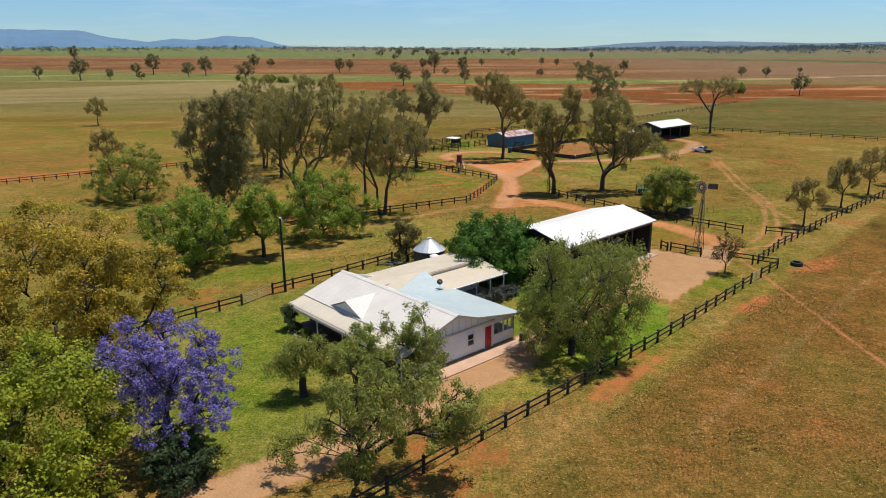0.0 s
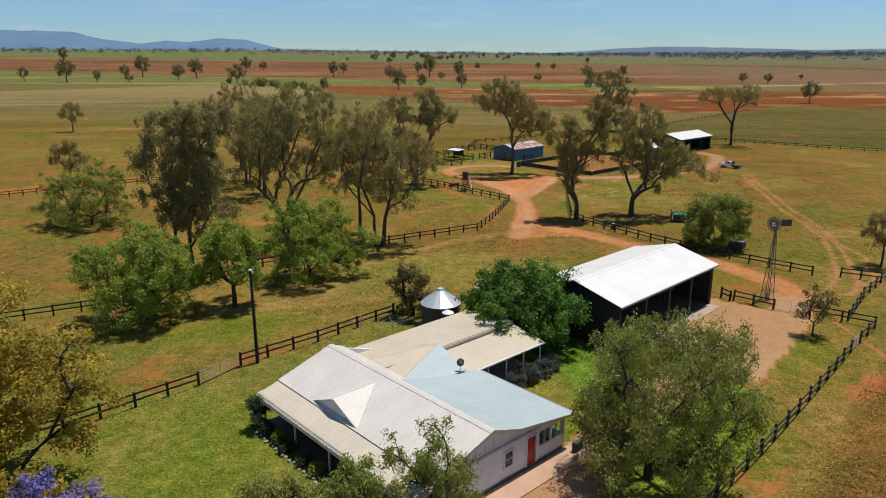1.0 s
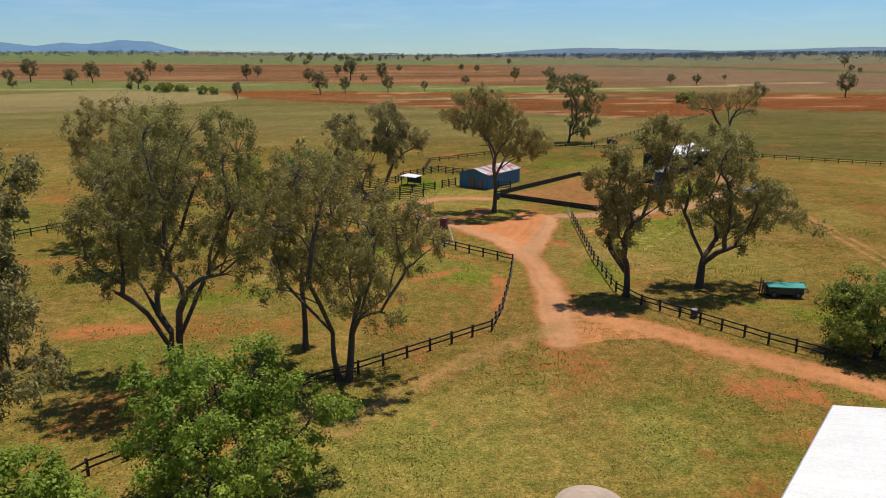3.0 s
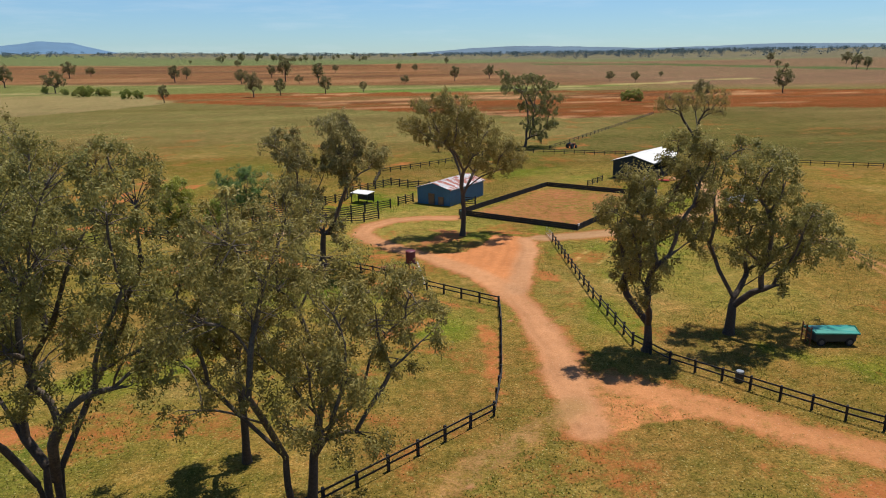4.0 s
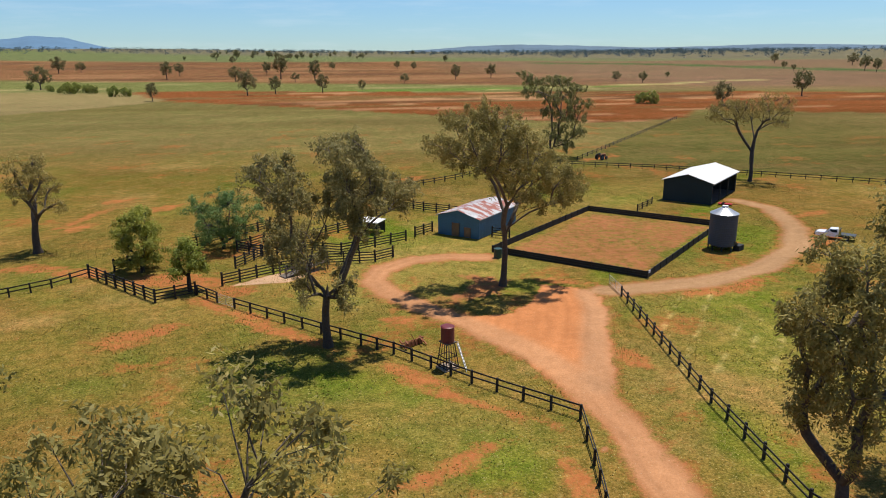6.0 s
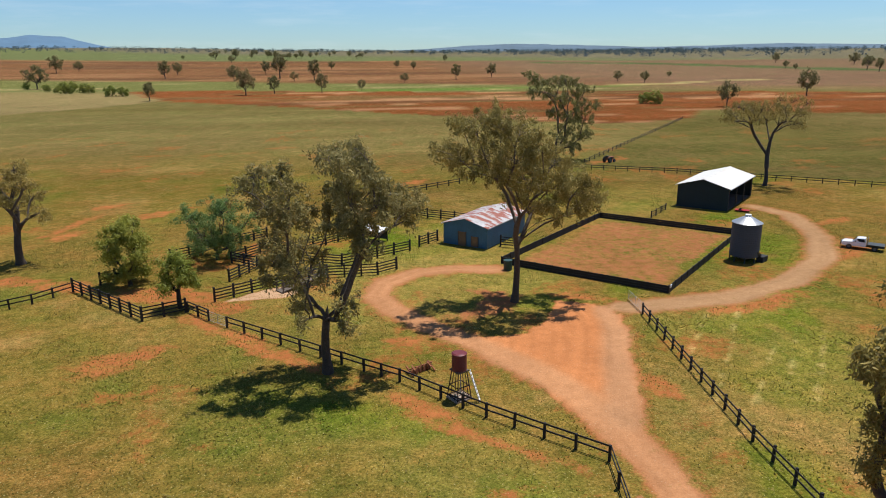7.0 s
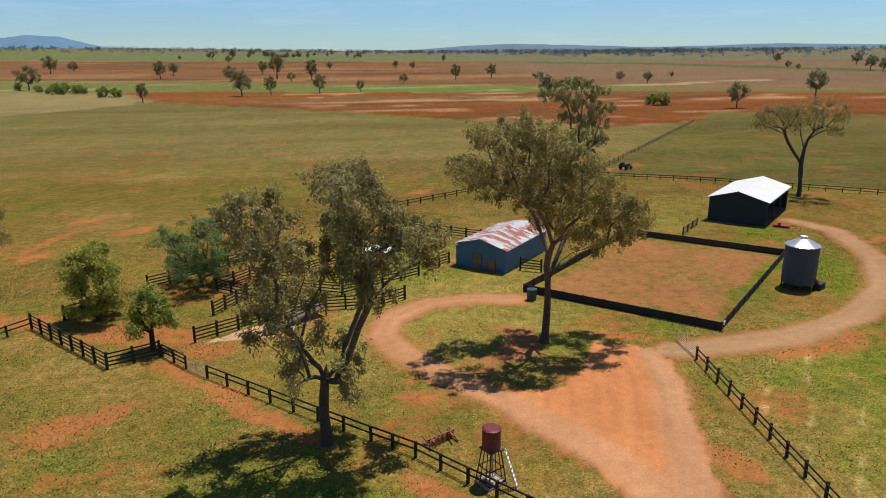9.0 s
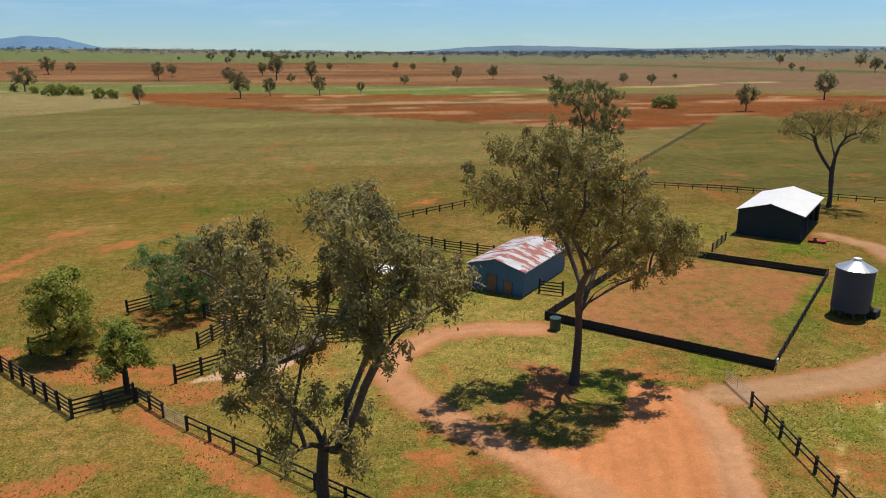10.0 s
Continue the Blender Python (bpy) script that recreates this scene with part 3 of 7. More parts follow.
    for s in BARE:
        lay(smooth(1.35, 0.35, blob(x, y, s) + (n2 - 0.5) * 1.5 + (n3 - 0.5) * 0.9), (0.35, 0.122, 0.040), 0.66)
    lay(inside(x, y, PEN) * (0.62 + 0.4 * n2) * smooth(0.3, 2.6, to_line(x, y, PEN + PEN[:1]) + wob), (0.30, 0.118, 0.048), 0.70)
    for patch, most in ((FAN, 1.15), ([(8, 127), (8.6, 119.5), (13, 118.5), (19.5, 119), (15, 126)], 0.66)):
        lay(inside(x + wob * 0.7, y + wob * 0.7, patch) * (0.8 + 0.3 * n2), (0.46, 0.182, 0.068), most)
    sweep = np.hypot(x + 22, y - 178)
    comb = value_noise(sweep * 2.0, np.arctan2(y - 178, x + 22) * 5.0, 1.0, 35, 3)
    soil = soil * (0.82 + 0.38 * np.where(bare > 0.6, comb, 0.48))[:, None]
    for line, half, most, tone in TRACKS:
        across, along = along_line(x, y, line)
        side = np.abs(across)
        lay(smooth(half + 1.7, half - 0.9, side + wob * 0.75) * smooth(0.7, 0.3, bare), red, most * 0.85)
        rut = value_noise(across * 2.6 + 40, along * 0.10, 1.0, 33, 3)
        streaky = np.array(tone)[None, :] * (0.78 + 0.46 * rut)[:, None]
        keep_ = np.clip(smooth(half + 0.8, half - 0.8, side + wob * 0.45), 0, 1)
        soil = soil * (1 - keep_[:, None] * 0.85) + streaky * keep_[:, None] * 0.85
        bare = np.maximum(bare, keep_ * most)
    island = blob(x, y, (8.4, 178.6, 7.4, 5.6, 30))
    bare = bare * (1 - 0.75 * smooth(1.08, 0.86, island + (n3 - 0.5) * 0.3))
    lay(smooth(1.15, 0.7, island) * smooth(0.47, 0.62, n2), (0.33, 0.125, 0.05), 0.75)
    for line in WHEELS:
        lay(smooth(0.75, 0.15, to_line(x, y, line) + (n3 - 0.5) * 0.5), (0.36, 0.17, 0.07), 0.62)
    col = blend(col, (0.26, 0.165, 0.075), smooth(0.55, 0.15, to_line(x, y, [(18, 43.5), (25, 51.2), (34.9, 62.1), (51.2, 80), (70, 100)]) + (n3 - 0.5) * 0.6) * 0.28)
    pale = smooth(0.5, 0.62, value_noise(x, y, 1.1, 41, 2))
    for k, (px, py, qx, qy) in enumerate(((29.5, 161.5, 19.9, 149.6), (33.5, 161, 23.5, 149.6), (36, 161, 27, 150.5), (41, 163, 29.3, 150), (33, 171, 24, 160), (41, 176, 31, 164))):
        col = blend(col, (0.34, 0.27, 0.10), smooth(0.35, 0.12, to_line(x, y, [(px, py), (qx, qy)])) * pale * 0.7)
    gravel = (0.37, 0.210, 0.100)
    lay(smooth(2.6, 1.3, to_line(x, y, DRIVE[0]) + (n3 - 0.5) * 0.6), gravel)
    lay(inside(x + wob * 0.3, y + wob * 0.3, YARD_GRAVEL) * 1.0, gravel)
    lay(inside(x + wob * 0.2, y, [(-20.3, 183.6), (-13, 183.5), (-8, 189.6), (-15, 187.4)]) * 1.0, sand, 0.95)
    col, soil = col * (0.89 + 0.34 * n3[:, None]), soil * (0.90 + 0.2 * n3[:, None])
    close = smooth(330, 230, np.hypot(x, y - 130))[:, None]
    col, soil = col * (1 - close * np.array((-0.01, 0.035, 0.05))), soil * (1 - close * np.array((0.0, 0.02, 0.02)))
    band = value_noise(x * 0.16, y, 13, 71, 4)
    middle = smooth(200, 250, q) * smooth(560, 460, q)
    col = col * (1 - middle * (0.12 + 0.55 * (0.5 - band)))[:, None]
    nx, ny = len(xs), len(ys)
    i = np.arange((ny - 1) * (nx - 1))
    a = (i // (nx - 1)) * nx + i % (nx - 1)
    me = bpy.data.meshes.new("ground")
    me.vertices.add(nx * ny)
    me.vertices.foreach_set("co", np.stack((x, y, z), 1).astype(np.float32).ravel())
    me.loops.add(len(a) * 4)
    me.loops.foreach_set("vertex_index", np.stack((a, a + 1, a + 1 + nx, a + nx), 1).astype(np.int32).ravel())
    me.polygons.add(len(a))
    me.polygons.foreach_set("loop_start", (np.arange(len(a)) * 4).astype(np.int32))
    me.polygons.foreach_set("use_smooth", np.ones(len(a), bool))
    me.update(calc_edges=True)
    at = me.attributes.new("soil", "FLOAT_COLOR", "POINT")
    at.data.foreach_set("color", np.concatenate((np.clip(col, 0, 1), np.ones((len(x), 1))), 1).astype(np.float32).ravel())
    at = me.attributes.new("earth", "FLOAT_COLOR", "POINT")
    at.data.foreach_set("color", np.concatenate((np.clip(soil, 0, 1), bare[:, None]), 1).astype(np.float32).ravel())
    m, n, l, b = base_material("farm_ground", 0.95)
    b.inputs["Specular IOR Level"].default_value = 0.0
    att = n.new("ShaderNodeAttribute")
    att.attribute_name = "soil"
    co = n.new("ShaderNodeTexCoord").outputs["Object"]
    f1, f2, f3, f4 = noise_node(n, l, 1.1, 6, 0.75, co), noise_node(n, l, 5.0, 4, 0.75, co), noise_node(n, l, 0.10, 5, 0.65, co), noise_node(n, l, 0.38, 6, 0.72, co)
    grass = att.outputs["Color"]
    for f, lo, hi, w in ((f1, (0.62, 0.68, 0.6), (1.32, 1.26, 1.28), 0.15), (f2, (0.50, 0.53, 0.48), (1.46, 1.44, 1.42), 0.15), (f3, (0.84, 0.92, 0.84), (1.14, 1.05, 1.1), 0.2), (f4, (0.74, 0.86, 0.74), (1.24, 1.10, 1.16), 0.14)):
        grass = mix_color(n, l, 1.0, grass, ramp(n, l, f.outputs["Fac"], [(0.5 - w, lo), (0.5 + w, hi)]).outputs["Color"], "MULTIPLY")
    tuft, clod = noise_node(n, l, 1.9, 3, 0.6, co), noise_node(n, l, 2.7, 2, 0.5, co)
    grass = mix_color(n, l, ramp(n, l, tuft.outputs["Fac"], [(0.60, (0, 0, 0)), (0.69, (0.34, 0.34, 0.34))]).outputs["Color"], grass, (0.36, 0.26, 0.085))
    grass = mix_color(n, l, ramp(n, l, clod.outputs["Fac"], [(0.62, (0, 0, 0)), (0.68, (0.45, 0.45, 0.45))]).outputs["Color"], grass, (0.060, 0.062, 0.016))
    fleck = noise_node(n, l, 6.5, 2, 0.4, co)
    grass = mix_color(n, l, ramp(n, l, fleck.outputs["Fac"], [(0.665, (0, 0, 0)), (0.71, (0.55, 0.55, 0.55))]).outputs["Color"], grass, (0.50, 0.40, 0.17))
    # bare soil, breaking through the grass in ragged patches
    low = n.new("ShaderNodeAttribute")
    low.attribute_name = "earth"
    earth = low.outputs["Color"]
    for f, lo, hi, w in ((f2, (0.86,) * 3, (1.12,) * 3, 0.18), (f1, (0.90, 0.88, 0.86), (1.08, 1.10, 1.12), 0.18), (f3, (0.92,) * 3, (1.06,) * 3, 0.2)):
        earth = mix_color(n, l, 1.0, earth, ramp(n, l, f.outputs["Fac"], [(0.5 - w, lo), (0.5 + w, hi)]).outputs["Color"], "MULTIPLY")
    stone = noise_node(n, l, 7.0, 2, 0.5, co)
    earth = mix_color(n, l, ramp(n, l, stone.outputs["Fac"], [(0.66, (0, 0, 0)), (0.72, (0.4, 0.4, 0.4))]).outputs["Color"], earth, (0.52, 0.40, 0.27))
    rag, shred = noise_node(n, l, 0.75, 6, 0.7, co), noise_node(n, l, 4.2, 4, 0.75, co)
    sum1, sum2 = n.new("ShaderNodeMath"), n.new("ShaderNodeMath")
    for q_, v in ((sum1, 2.0), (sum2, 1.1)):
        q_.operation, q_.inputs[1].default_value = "MULTIPLY_ADD", v
    l.new(rag.outputs["Fac"], sum1.inputs[0])
    l.new(low.outputs["Alpha"], sum1.inputs[2])
    l.new(shred.outputs["Fac"], sum2.inputs[0])
    l.new(sum1.outputs[0], sum2.inputs[2])
    show = n.new("ShaderNodeMapRange")
    show.inputs["From Min"].default_value, show.inputs["From Max"].default_value = 1.55 + 0.20, 1.55 + 0.78
    l.new(sum2.outputs[0], show.inputs["Value"])
    c = mix_color(n, l, show.outputs["Result"], grass, earth)
    l.new(c, b.inputs["Base Color"])
    bp = n.new("ShaderNodeBump")
    bp.inputs["Strength"].default_value, bp.inputs["Distance"].default_value = 0.5, 0.12
    l.new(f2.outputs["Fac"], bp.inputs["Height"])
    l.new(bp.outputs["Normal"], b.inputs["Normal"])
    me.materials.append(m)
    return tagged(new("ground", me), "olive and straw grass plain with bare red earth, tracks and fields", "ground", kind="structure")


build_ground()


# ---- distant hills ----
def hill_range(name, mat, d, profile, label, base=52):
    """A long ridge: (bearing in degrees from straight ahead, height above the plain) points, with a softly broken crest."""
    bear = np.arange(profile[0][0], profile[-1][0], 0.1)
    h = np.interp(bear, [p[0] for p in profile], [p[1] for p in profile])
    h = np.convolve(np.pad(h, 5, "edge"), np.hanning(11) / np.hanning(11).sum(), "valid")
    h = h * (0.86 + 0.28 * value_noise(bear * 10, bear * 0, 22, 31, 5))
    rows = ((-900, 0.0), (-600, 0.3), (-300, 0.68), (0, 1.0), (300, 0.4))
    verts, faces = [], []
    for k, (b, t) in enumerate(zip(bear, h)):
        c, s = math.sin(radians(b)), math.cos(radians(b))
        for j, (f, g) in enumerate(rows):
            verts.append(((d + f) * c, (d + f) * s, 20 + (base - 20 + t) * g))
        if k:
            for j in range(len(rows) - 1):
                a = (k - 1) * len(rows) + j
                faces.append((a, a + len(rows), a + len(rows) + 1, a + 1))
    return tagged(new(name, raw_mesh(name, verts, faces, mat, True)), label, "hills", kind="structure")


# Aerial haze is put into both hill colours as blue and grey.
HILL_HAZE = plain("haze_blue_hill", (0.095, 0.175, 0.255), 1.0, stain=0.12, big=0.004, small=0.02, bump=0)
RISE_HAZE = plain("haze_grey_green_hill", (0.10, 0.15, 0.19), 1.0, stain=0.2, big=0.006, small=0.03, bump=0)
hill_range("backdrop_hills", HILL_HAZE, 4500, [(-48, 40), (-42, 80), (-37, 96), (-33, 104), (-31, 98), (-28.5, 94), (-26.5, 60), (-24, 32), (-22.2, 58), (-20.8, 44), (-18.5, 68), (-16.5, 58), (-14.2, 14), (-12, -20), (-6, -60)], "blue hazy hills on the horizon", 88)
hill_range("backdrop_rise", RISE_HAZE, 4300, [(6, 0), (9, 8), (13, 28), (17, 34), (21, 28), (26, 12), (31, 16), (36, 24), (42, 12), (50, 6)], "low hazy grey-green wooded rise on the horizon", 64)


# ---- trees ----
def tube(verts, faces, pts, radii, sides):
    start = len(verts)
    for k, (p, r) in enumerate(zip(pts, radii)):
        d = (pts[min(k + 1, len(pts) - 1)] - pts[max(k - 1, 0)]).normalized()
        u = d.orthogonal().normalized()
        v = d.cross(u)
        for s in range(sides):
            a = 2 * math.pi * s / sides
            verts.append(p + (u * math.cos(a) + v * math.sin(a)) * r)
        if k:
            o = start + (k - 1) * sides
            for s in range(sides):
                t = (s + 1) % sides
                faces.append((o + s, o + t, o + sides + t, o + sides + s))


def bend(rng, a, b, n, sag, wild):
    """A crooked line from a to b, rising (or sagging) in between."""
    pts = []
    length = (b - a).length
    off = Vector((rng.uniform(-1, 1), rng.uniform(-1, 1), 0)) * wild * length
    for k in range(n + 1):
        t = k / n
        w = math.sin(math.pi * t)
        jit = Vector((rng.uniform(-1, 1), rng.uniform(-1, 1), rng.uniform(-1, 1))) * wild * 0.35 * length / n
        pts.append(a.lerp(b, t) + off * w + Vector((0, 0, sag * w * length)) + (jit if 0 < k < n else Vector()))
    return pts


def leaf_mesh(name, quads, tint, material):
    """One mesh of loose leaves, each with its own tint between 0 and 1."""
    n = len(quads) // 4
    me = bpy.data.meshes.new(name)
    me.vertices.add(n * 4)
    me.vertices.foreach_set("co", quads.astype(np.float32).ravel())
    me.loops.add(n * 4)
    me.loops.foreach_set("vertex_index", np.arange(n * 4, dtype=np.int32))
    me.polygons.add(n)
    me.polygons.foreach_set("loop_start", (np.arange(n) * 4).astype(np.int32))
    me.update(calc_edges=True)
    me.attributes.new("tint", "FLOAT", "POINT").data.foreach_set("value", np.repeat(np.clip(tint, 0, 1), 4).astype(np.float32))
    me.materials.append(material)
    return me


def crown_lobes(rng, h, wide, bottom, lobes, lobe_size, lean, dome, extra, skirt):
    """Places and sizes of the leafy masses of a crown, on a spiral up its outline."""
    top = h
    mid, half = (bottom + top) / 2, (top - bottom) / 2
    spin = rng.uniform(0, 6.28)
    out = []
    for k in range(lobes):
        zz = bottom + (top - bottom) * min(0.92, 0.14 + 0.78 * (k + 0.5) / lobes)
        prof = max(skirt, math.sqrt(max(0.05, 1 - (abs(zz - mid) / half) ** 2))) if zz < mid else max(0.12, (1 - ((zz - mid) / half) ** (1.2 + 2 * dome)))
        rad = wide / 2 * prof * rng.uniform(0.45, 0.82) * (0.35 if k == lobes - 1 else 1)
        ang = spin + k * 2.399963 + rng.uniform(-0.4, 0.4)
        out.append((Vector((lean[0] + math.cos(ang) * rad, lean[1] + math.sin(ang) * rad, zz)), lobe_size * wide * rng.uniform(0.8, 1.2)))
    return out + [(Vector(e), lobe_size * wide * 0.7) for e in extra]


def tree_meshes(name, seed, h, wide, clear=0.25, trunk=0.35, lobes=9, clumps=22, leaves=60, leaf=(0.42, 0.13), hang=0.7, low=0.35, orient=0.8, extra=(),
                lobe_size=0.30, clump_size=0.75, leaf_mat=None, bark=None, stems=1, lean=(0, 0), bare=0.0, dome=0.5, fine=True, tall=0.85, spots=(), depth=2, spread=0.65, sprigs=7, skirt=0.05):
    """Trunk and crown of one tree. low: where the crown begins, as a share of the height; dome: 0 a tall column, 1 a flat dome.
    spots: leafy masses across the crown as (sideways, up, radius), each set at `depth` distances through the crown."""
    rng = random.Random(seed)
    verts, faces, leaf_c = [], [], []
    bottom = low * h
    if spots:
        masses = []
        for dx, dz, r in spots:
            reach = math.sqrt(max(0.15, 1 - (dx / (wide / 2 + 0.01)) ** 2)) * wide / 2 * spread
            for k in range(depth):
                off = reach * ((2 * k + 1) / depth - 1) + rng.uniform(-0.25, 0.25) * reach if depth > 1 else rng.uniform(-0.6, 0.6) * reach
                masses.append((Vector((dx + rng.uniform(-0.2, 0.2) * r, off, dz + rng.uniform(-0.2, 0.2) * r)), r * rng.uniform(0.9, 1.1)))
    else:
        masses = crown_lobes(rng, h, wide, bottom, lobes, lobe_size, lean, dome, extra, skirt)
    # the woody frame: stems first, then a limb to every leafy mass from the best point of what has grown so far
    place, parent, load, tips, way_up = [], [], [], [], []
    runs = []
    for s in range(stems):
        ang = rng.uniform(0, 6.28) if stems > 2 else s * math.pi + rng.uniform(-0.4, 0.4)
        foot = Vector((math.cos(ang), math.sin(ang), 0)) * (0 if stems == 1 else trunk * 0.7)
        up = Vector((lean[0] * clear + foot.x * 2.6, lean[1] * clear + foot.y * 2.2, h * clear * rng.uniform(0.9, 1.1)))
        pts = bend(rng, foot - Vector((0, 0, 0.3)), up, 5, 0, 0.05)
        run = []
        for k, p in enumerate(pts):
            run.append(len(place))
            place.append(p)
            way_up.append(max(0.0, (p - pts[3]).length) if k > 3 else 0.0)
            parent.append(run[-2] if k else -1)
            load.append(0.0)
            if k > 3:
                tips.append(run[-1])
        runs.append(run)
    crotch = Vector((lean[0] * clear, lean[1] * clear, h * clear))
    for cen, r in sorted(masses, key=lambda m: (m[0] - crotch).length):
        best, cost = tips[0], 1e9
        for j in tips:
            d = cen - place[j]
            c = d.length * (1.0 + 0.9 * max(0.0, 0.25 - d.z / (d.length + 0.01))) + 0.62 * way_up[j]
            if c < cost:
                best, cost = j, c
        n = 5 if fine else 3
        pts = bend(rng, place[best], cen, n, 0.11, 0.13)
        run = [best]
        for k, p in enumerate(pts[1:]):
            run.append(len(place))
            place.append(p)
            way_up.append(way_up[best] + (p - place[best]).length)
            parent.append(run[-2])
            load.append(r * r if k == n - 1 else 0.0)
            if k < n - 1:
                tips.append(run[-1])
        runs.append(run)
        count = max(3, round(clumps * (r / (lobe_size * wide)) ** 2)) if not spots else max(3, round(clumps * r * r))
        for c in range(count):
            d = Vector((rng.gauss(0, 1), rng.gauss(0, 1), rng.gauss(0.15, 0.8))).normalized() * r * rng.uniform(0.2, 1.0) ** 0.5
            tip = cen + d
            tip.z = max(tip.z, bottom * 0.8, 0.3)
            twig = bend(rng, pts[rng.choice((n - 2, n - 1, n - 1, n))], tip, 2 if fine else 1, 0.06, 0.16)
            tube(verts, faces, twig, [0.034, 0.022, 0.009] if fine else [0.05, 0.02], 3)
            if rng.random() >= bare:
                leaf_c.append((tip.x, tip.y, tip.z, clump_size * rng.uniform(0.6, 1.3)))
    for j in range(len(place) - 1, -1, -1):
        if parent[j] >= 0:
            load[parent[j]] += load[j]
    full = sum(load[r[0]] for r in runs[:stems])
    for k, run in enumerate(runs):
        radii = [max(0.03, trunk * (load[j] / full) ** 0.57) for j in run]
        if k >= stems:
            radii[0] = radii[1]
            radii[-1] = 0.025
        else:
            radii = [r * (1 - 0.06 * j) for j, r in enumerate(radii)]
            radii[0] *= 1.4
        tube(verts, faces, [place[j] for j in run], radii, 8 if k < stems else 6)
    # leaves hang in sprigs round each clump
    g = np.random.default_rng(seed)
    cc = np.array(leaf_c)
    anchor = g.normal(0, 1, (len(cc), sprigs, 3))
    anchor /= np.linalg.norm(anchor, axis=2)[:, :, None] + 1e-9
    anchor *= g.uniform(0.25, 1.0, (len(cc), sprigs, 1)) * np.array((1.0, 1.0, tall))
    hue = g.uniform(0, 1, (len(cc), 1)) * 0.45 + g.uniform(0, 1, (len(cc), sprigs)) * 0.55
    per = g.poisson(leaves, len(cc))
    which = np.repeat(np.arange(len(cc)), per)
    n = len(which)
    pick = g.integers(0, sprigs, n)
    c = cc[which]
    scatter_ = g.normal(0, 1, (n, 3)) * np.array((0.24, 0.24, 0.20 + 0.16 * max(hang, 0)))
    p = c[:, :3] + (anchor[which, pick] + scatter_) * c[:, 3:4]
    p[:, 2] -= hang * 0.3 * c[:, 3]
    p[:, 2] = np.maximum(p[:, 2], 0.1)
    heart = np.array((np.mean(cc[:, 0]), np.mean(cc[:, 1]), np.mean(cc[:, 2])))
    out = p - heart
    out /= np.linalg.norm(out, axis=1)[:, None] + 1e-9
    near = p - c[:, :3]
    near /= np.linalg.norm(near, axis=1)[:, None] + 1e-9
    face = orient * (0.30 * out + 0.80 * near + np.array((0, 0, 0.45))) + g.normal(0, 0.55, (n, 3))
    face /= np.linalg.norm(face, axis=1)[:, None] + 1e-9
    d = np.cross(face, g.normal(0, 1, (n, 3)))
    d[:, 2] -= hang * 0.8
    d /= np.linalg.norm(d, axis=1)[:, None] + 1e-9
    w = np.cross(face, d)
    w /= np.linalg.norm(w, axis=1)[:, None] + 1e-9
    size = g.uniform(0.65, 1.3, (n, 1))
    L, W = leaf[0] * size, leaf[1] * size
    quad = np.stack((p, p + d * L * 0.45 + w * W * 0.5, p + d * L, p + d * L * 0.45 - w * W * 0.5), 1).reshape(-1, 3)
    crown = leaf_mesh(name + "_crown", quad, hue[which, pick] * 0.8 + g.uniform(0, 0.2, n), leaf_mat)
    wood = raw_mesh(name + "_trunk", verts, faces, bark or BARK, True)
    return wood, crown


def plant(name, meshes, x, y, turn, label, category="tree", group="", scale=1.0, z=None):
    t = thing(name, x, y, float(relief(np.array([x]), np.array([y]))[0]) if z is None else z, turn, label, category, group)
    t.scale = (scale, scale, scale)
    part("trunk", meshes[0], None, t)
    part("crown", meshes[1], None, t)
    return t


GUM = dict(tall=1.15, orient=0.75, clear=0.28, trunk=0.42, lobes=11, clumps=17, leaves=100, leaf=(0.30, 0.105), hang=0.55, low=0.30, lobe_size=0.16, clump_size=0.66, bark=BARK_GUM, leaf_mat=LEAF_GUM)
MASS = dict(clumps=4.6, depth=2, leaves=115)  # crowns given mass by mass: clumps for each square metre


def gum(seed, h, wide, **more):
    return tree_meshes("gum", seed, h, wide, **{**GUM, **more})


COLUMN_GUM = ((-2.6, 18.9, 1.4), (-3.3, 17.0, 1.2), (0.7, 19.4, 1.7), (2.4, 19.9, 1.7), (4.0, 19.4, 1.4), (1.1, 17.0, 2.0), (3.3, 17.0, 1.7), (-0.8, 17.5, 1.5), (-4.9, 14.8, 1.3), (-3.2, 14.0, 1.2),
              (-0.1, 15.0, 1.9), (2.0, 14.5, 1.7), (4.1, 13.6, 1.5), (-1.0, 12.5, 1.7), (1.5, 12.0, 1.9), (3.4, 11.5, 1.5), (-3.2, 10.7, 1.5), (-0.3, 10.0, 1.9), (1.9, 9.4, 1.8), (4.2, 8.9, 1.3),
              (5.6, 8.2, 0.9), (-1.6, 7.9, 1.5), (0.4, 7.3, 1.5), (-1.9, 5.6, 0.7), (2.0, 6.0, 0.7))
FAN_GUM = ((-2.8, 17.6, 2.6), (0.4, 19.2, 2.4), (0.9, 21.6, 1.6), (3.9, 21.3, 1.7), (6.2, 19.2, 2.3), (6.3, 15.5, 2.3), (8.8, 15.8, 2.0), (2.7, 17.0, 2.7), (-1.5, 14.6, 2.6), (1.2, 13.3, 2.6),
           (-2.6, 11.7, 2.0), (4.4, 13.3, 2.1), (7.1, 12.1, 1.8), (-4.5, 15.2, 1.9), (9.6, 12.7, 1.6), (5.7, 9.8, 1.1), (-5.0, 11.8, 1.6), (0.6, 10.4, 1.5), (3.0, 9.6, 1.2), (-6.0, 14.0, 1.5), (-3.6, 9.2, 1.1))
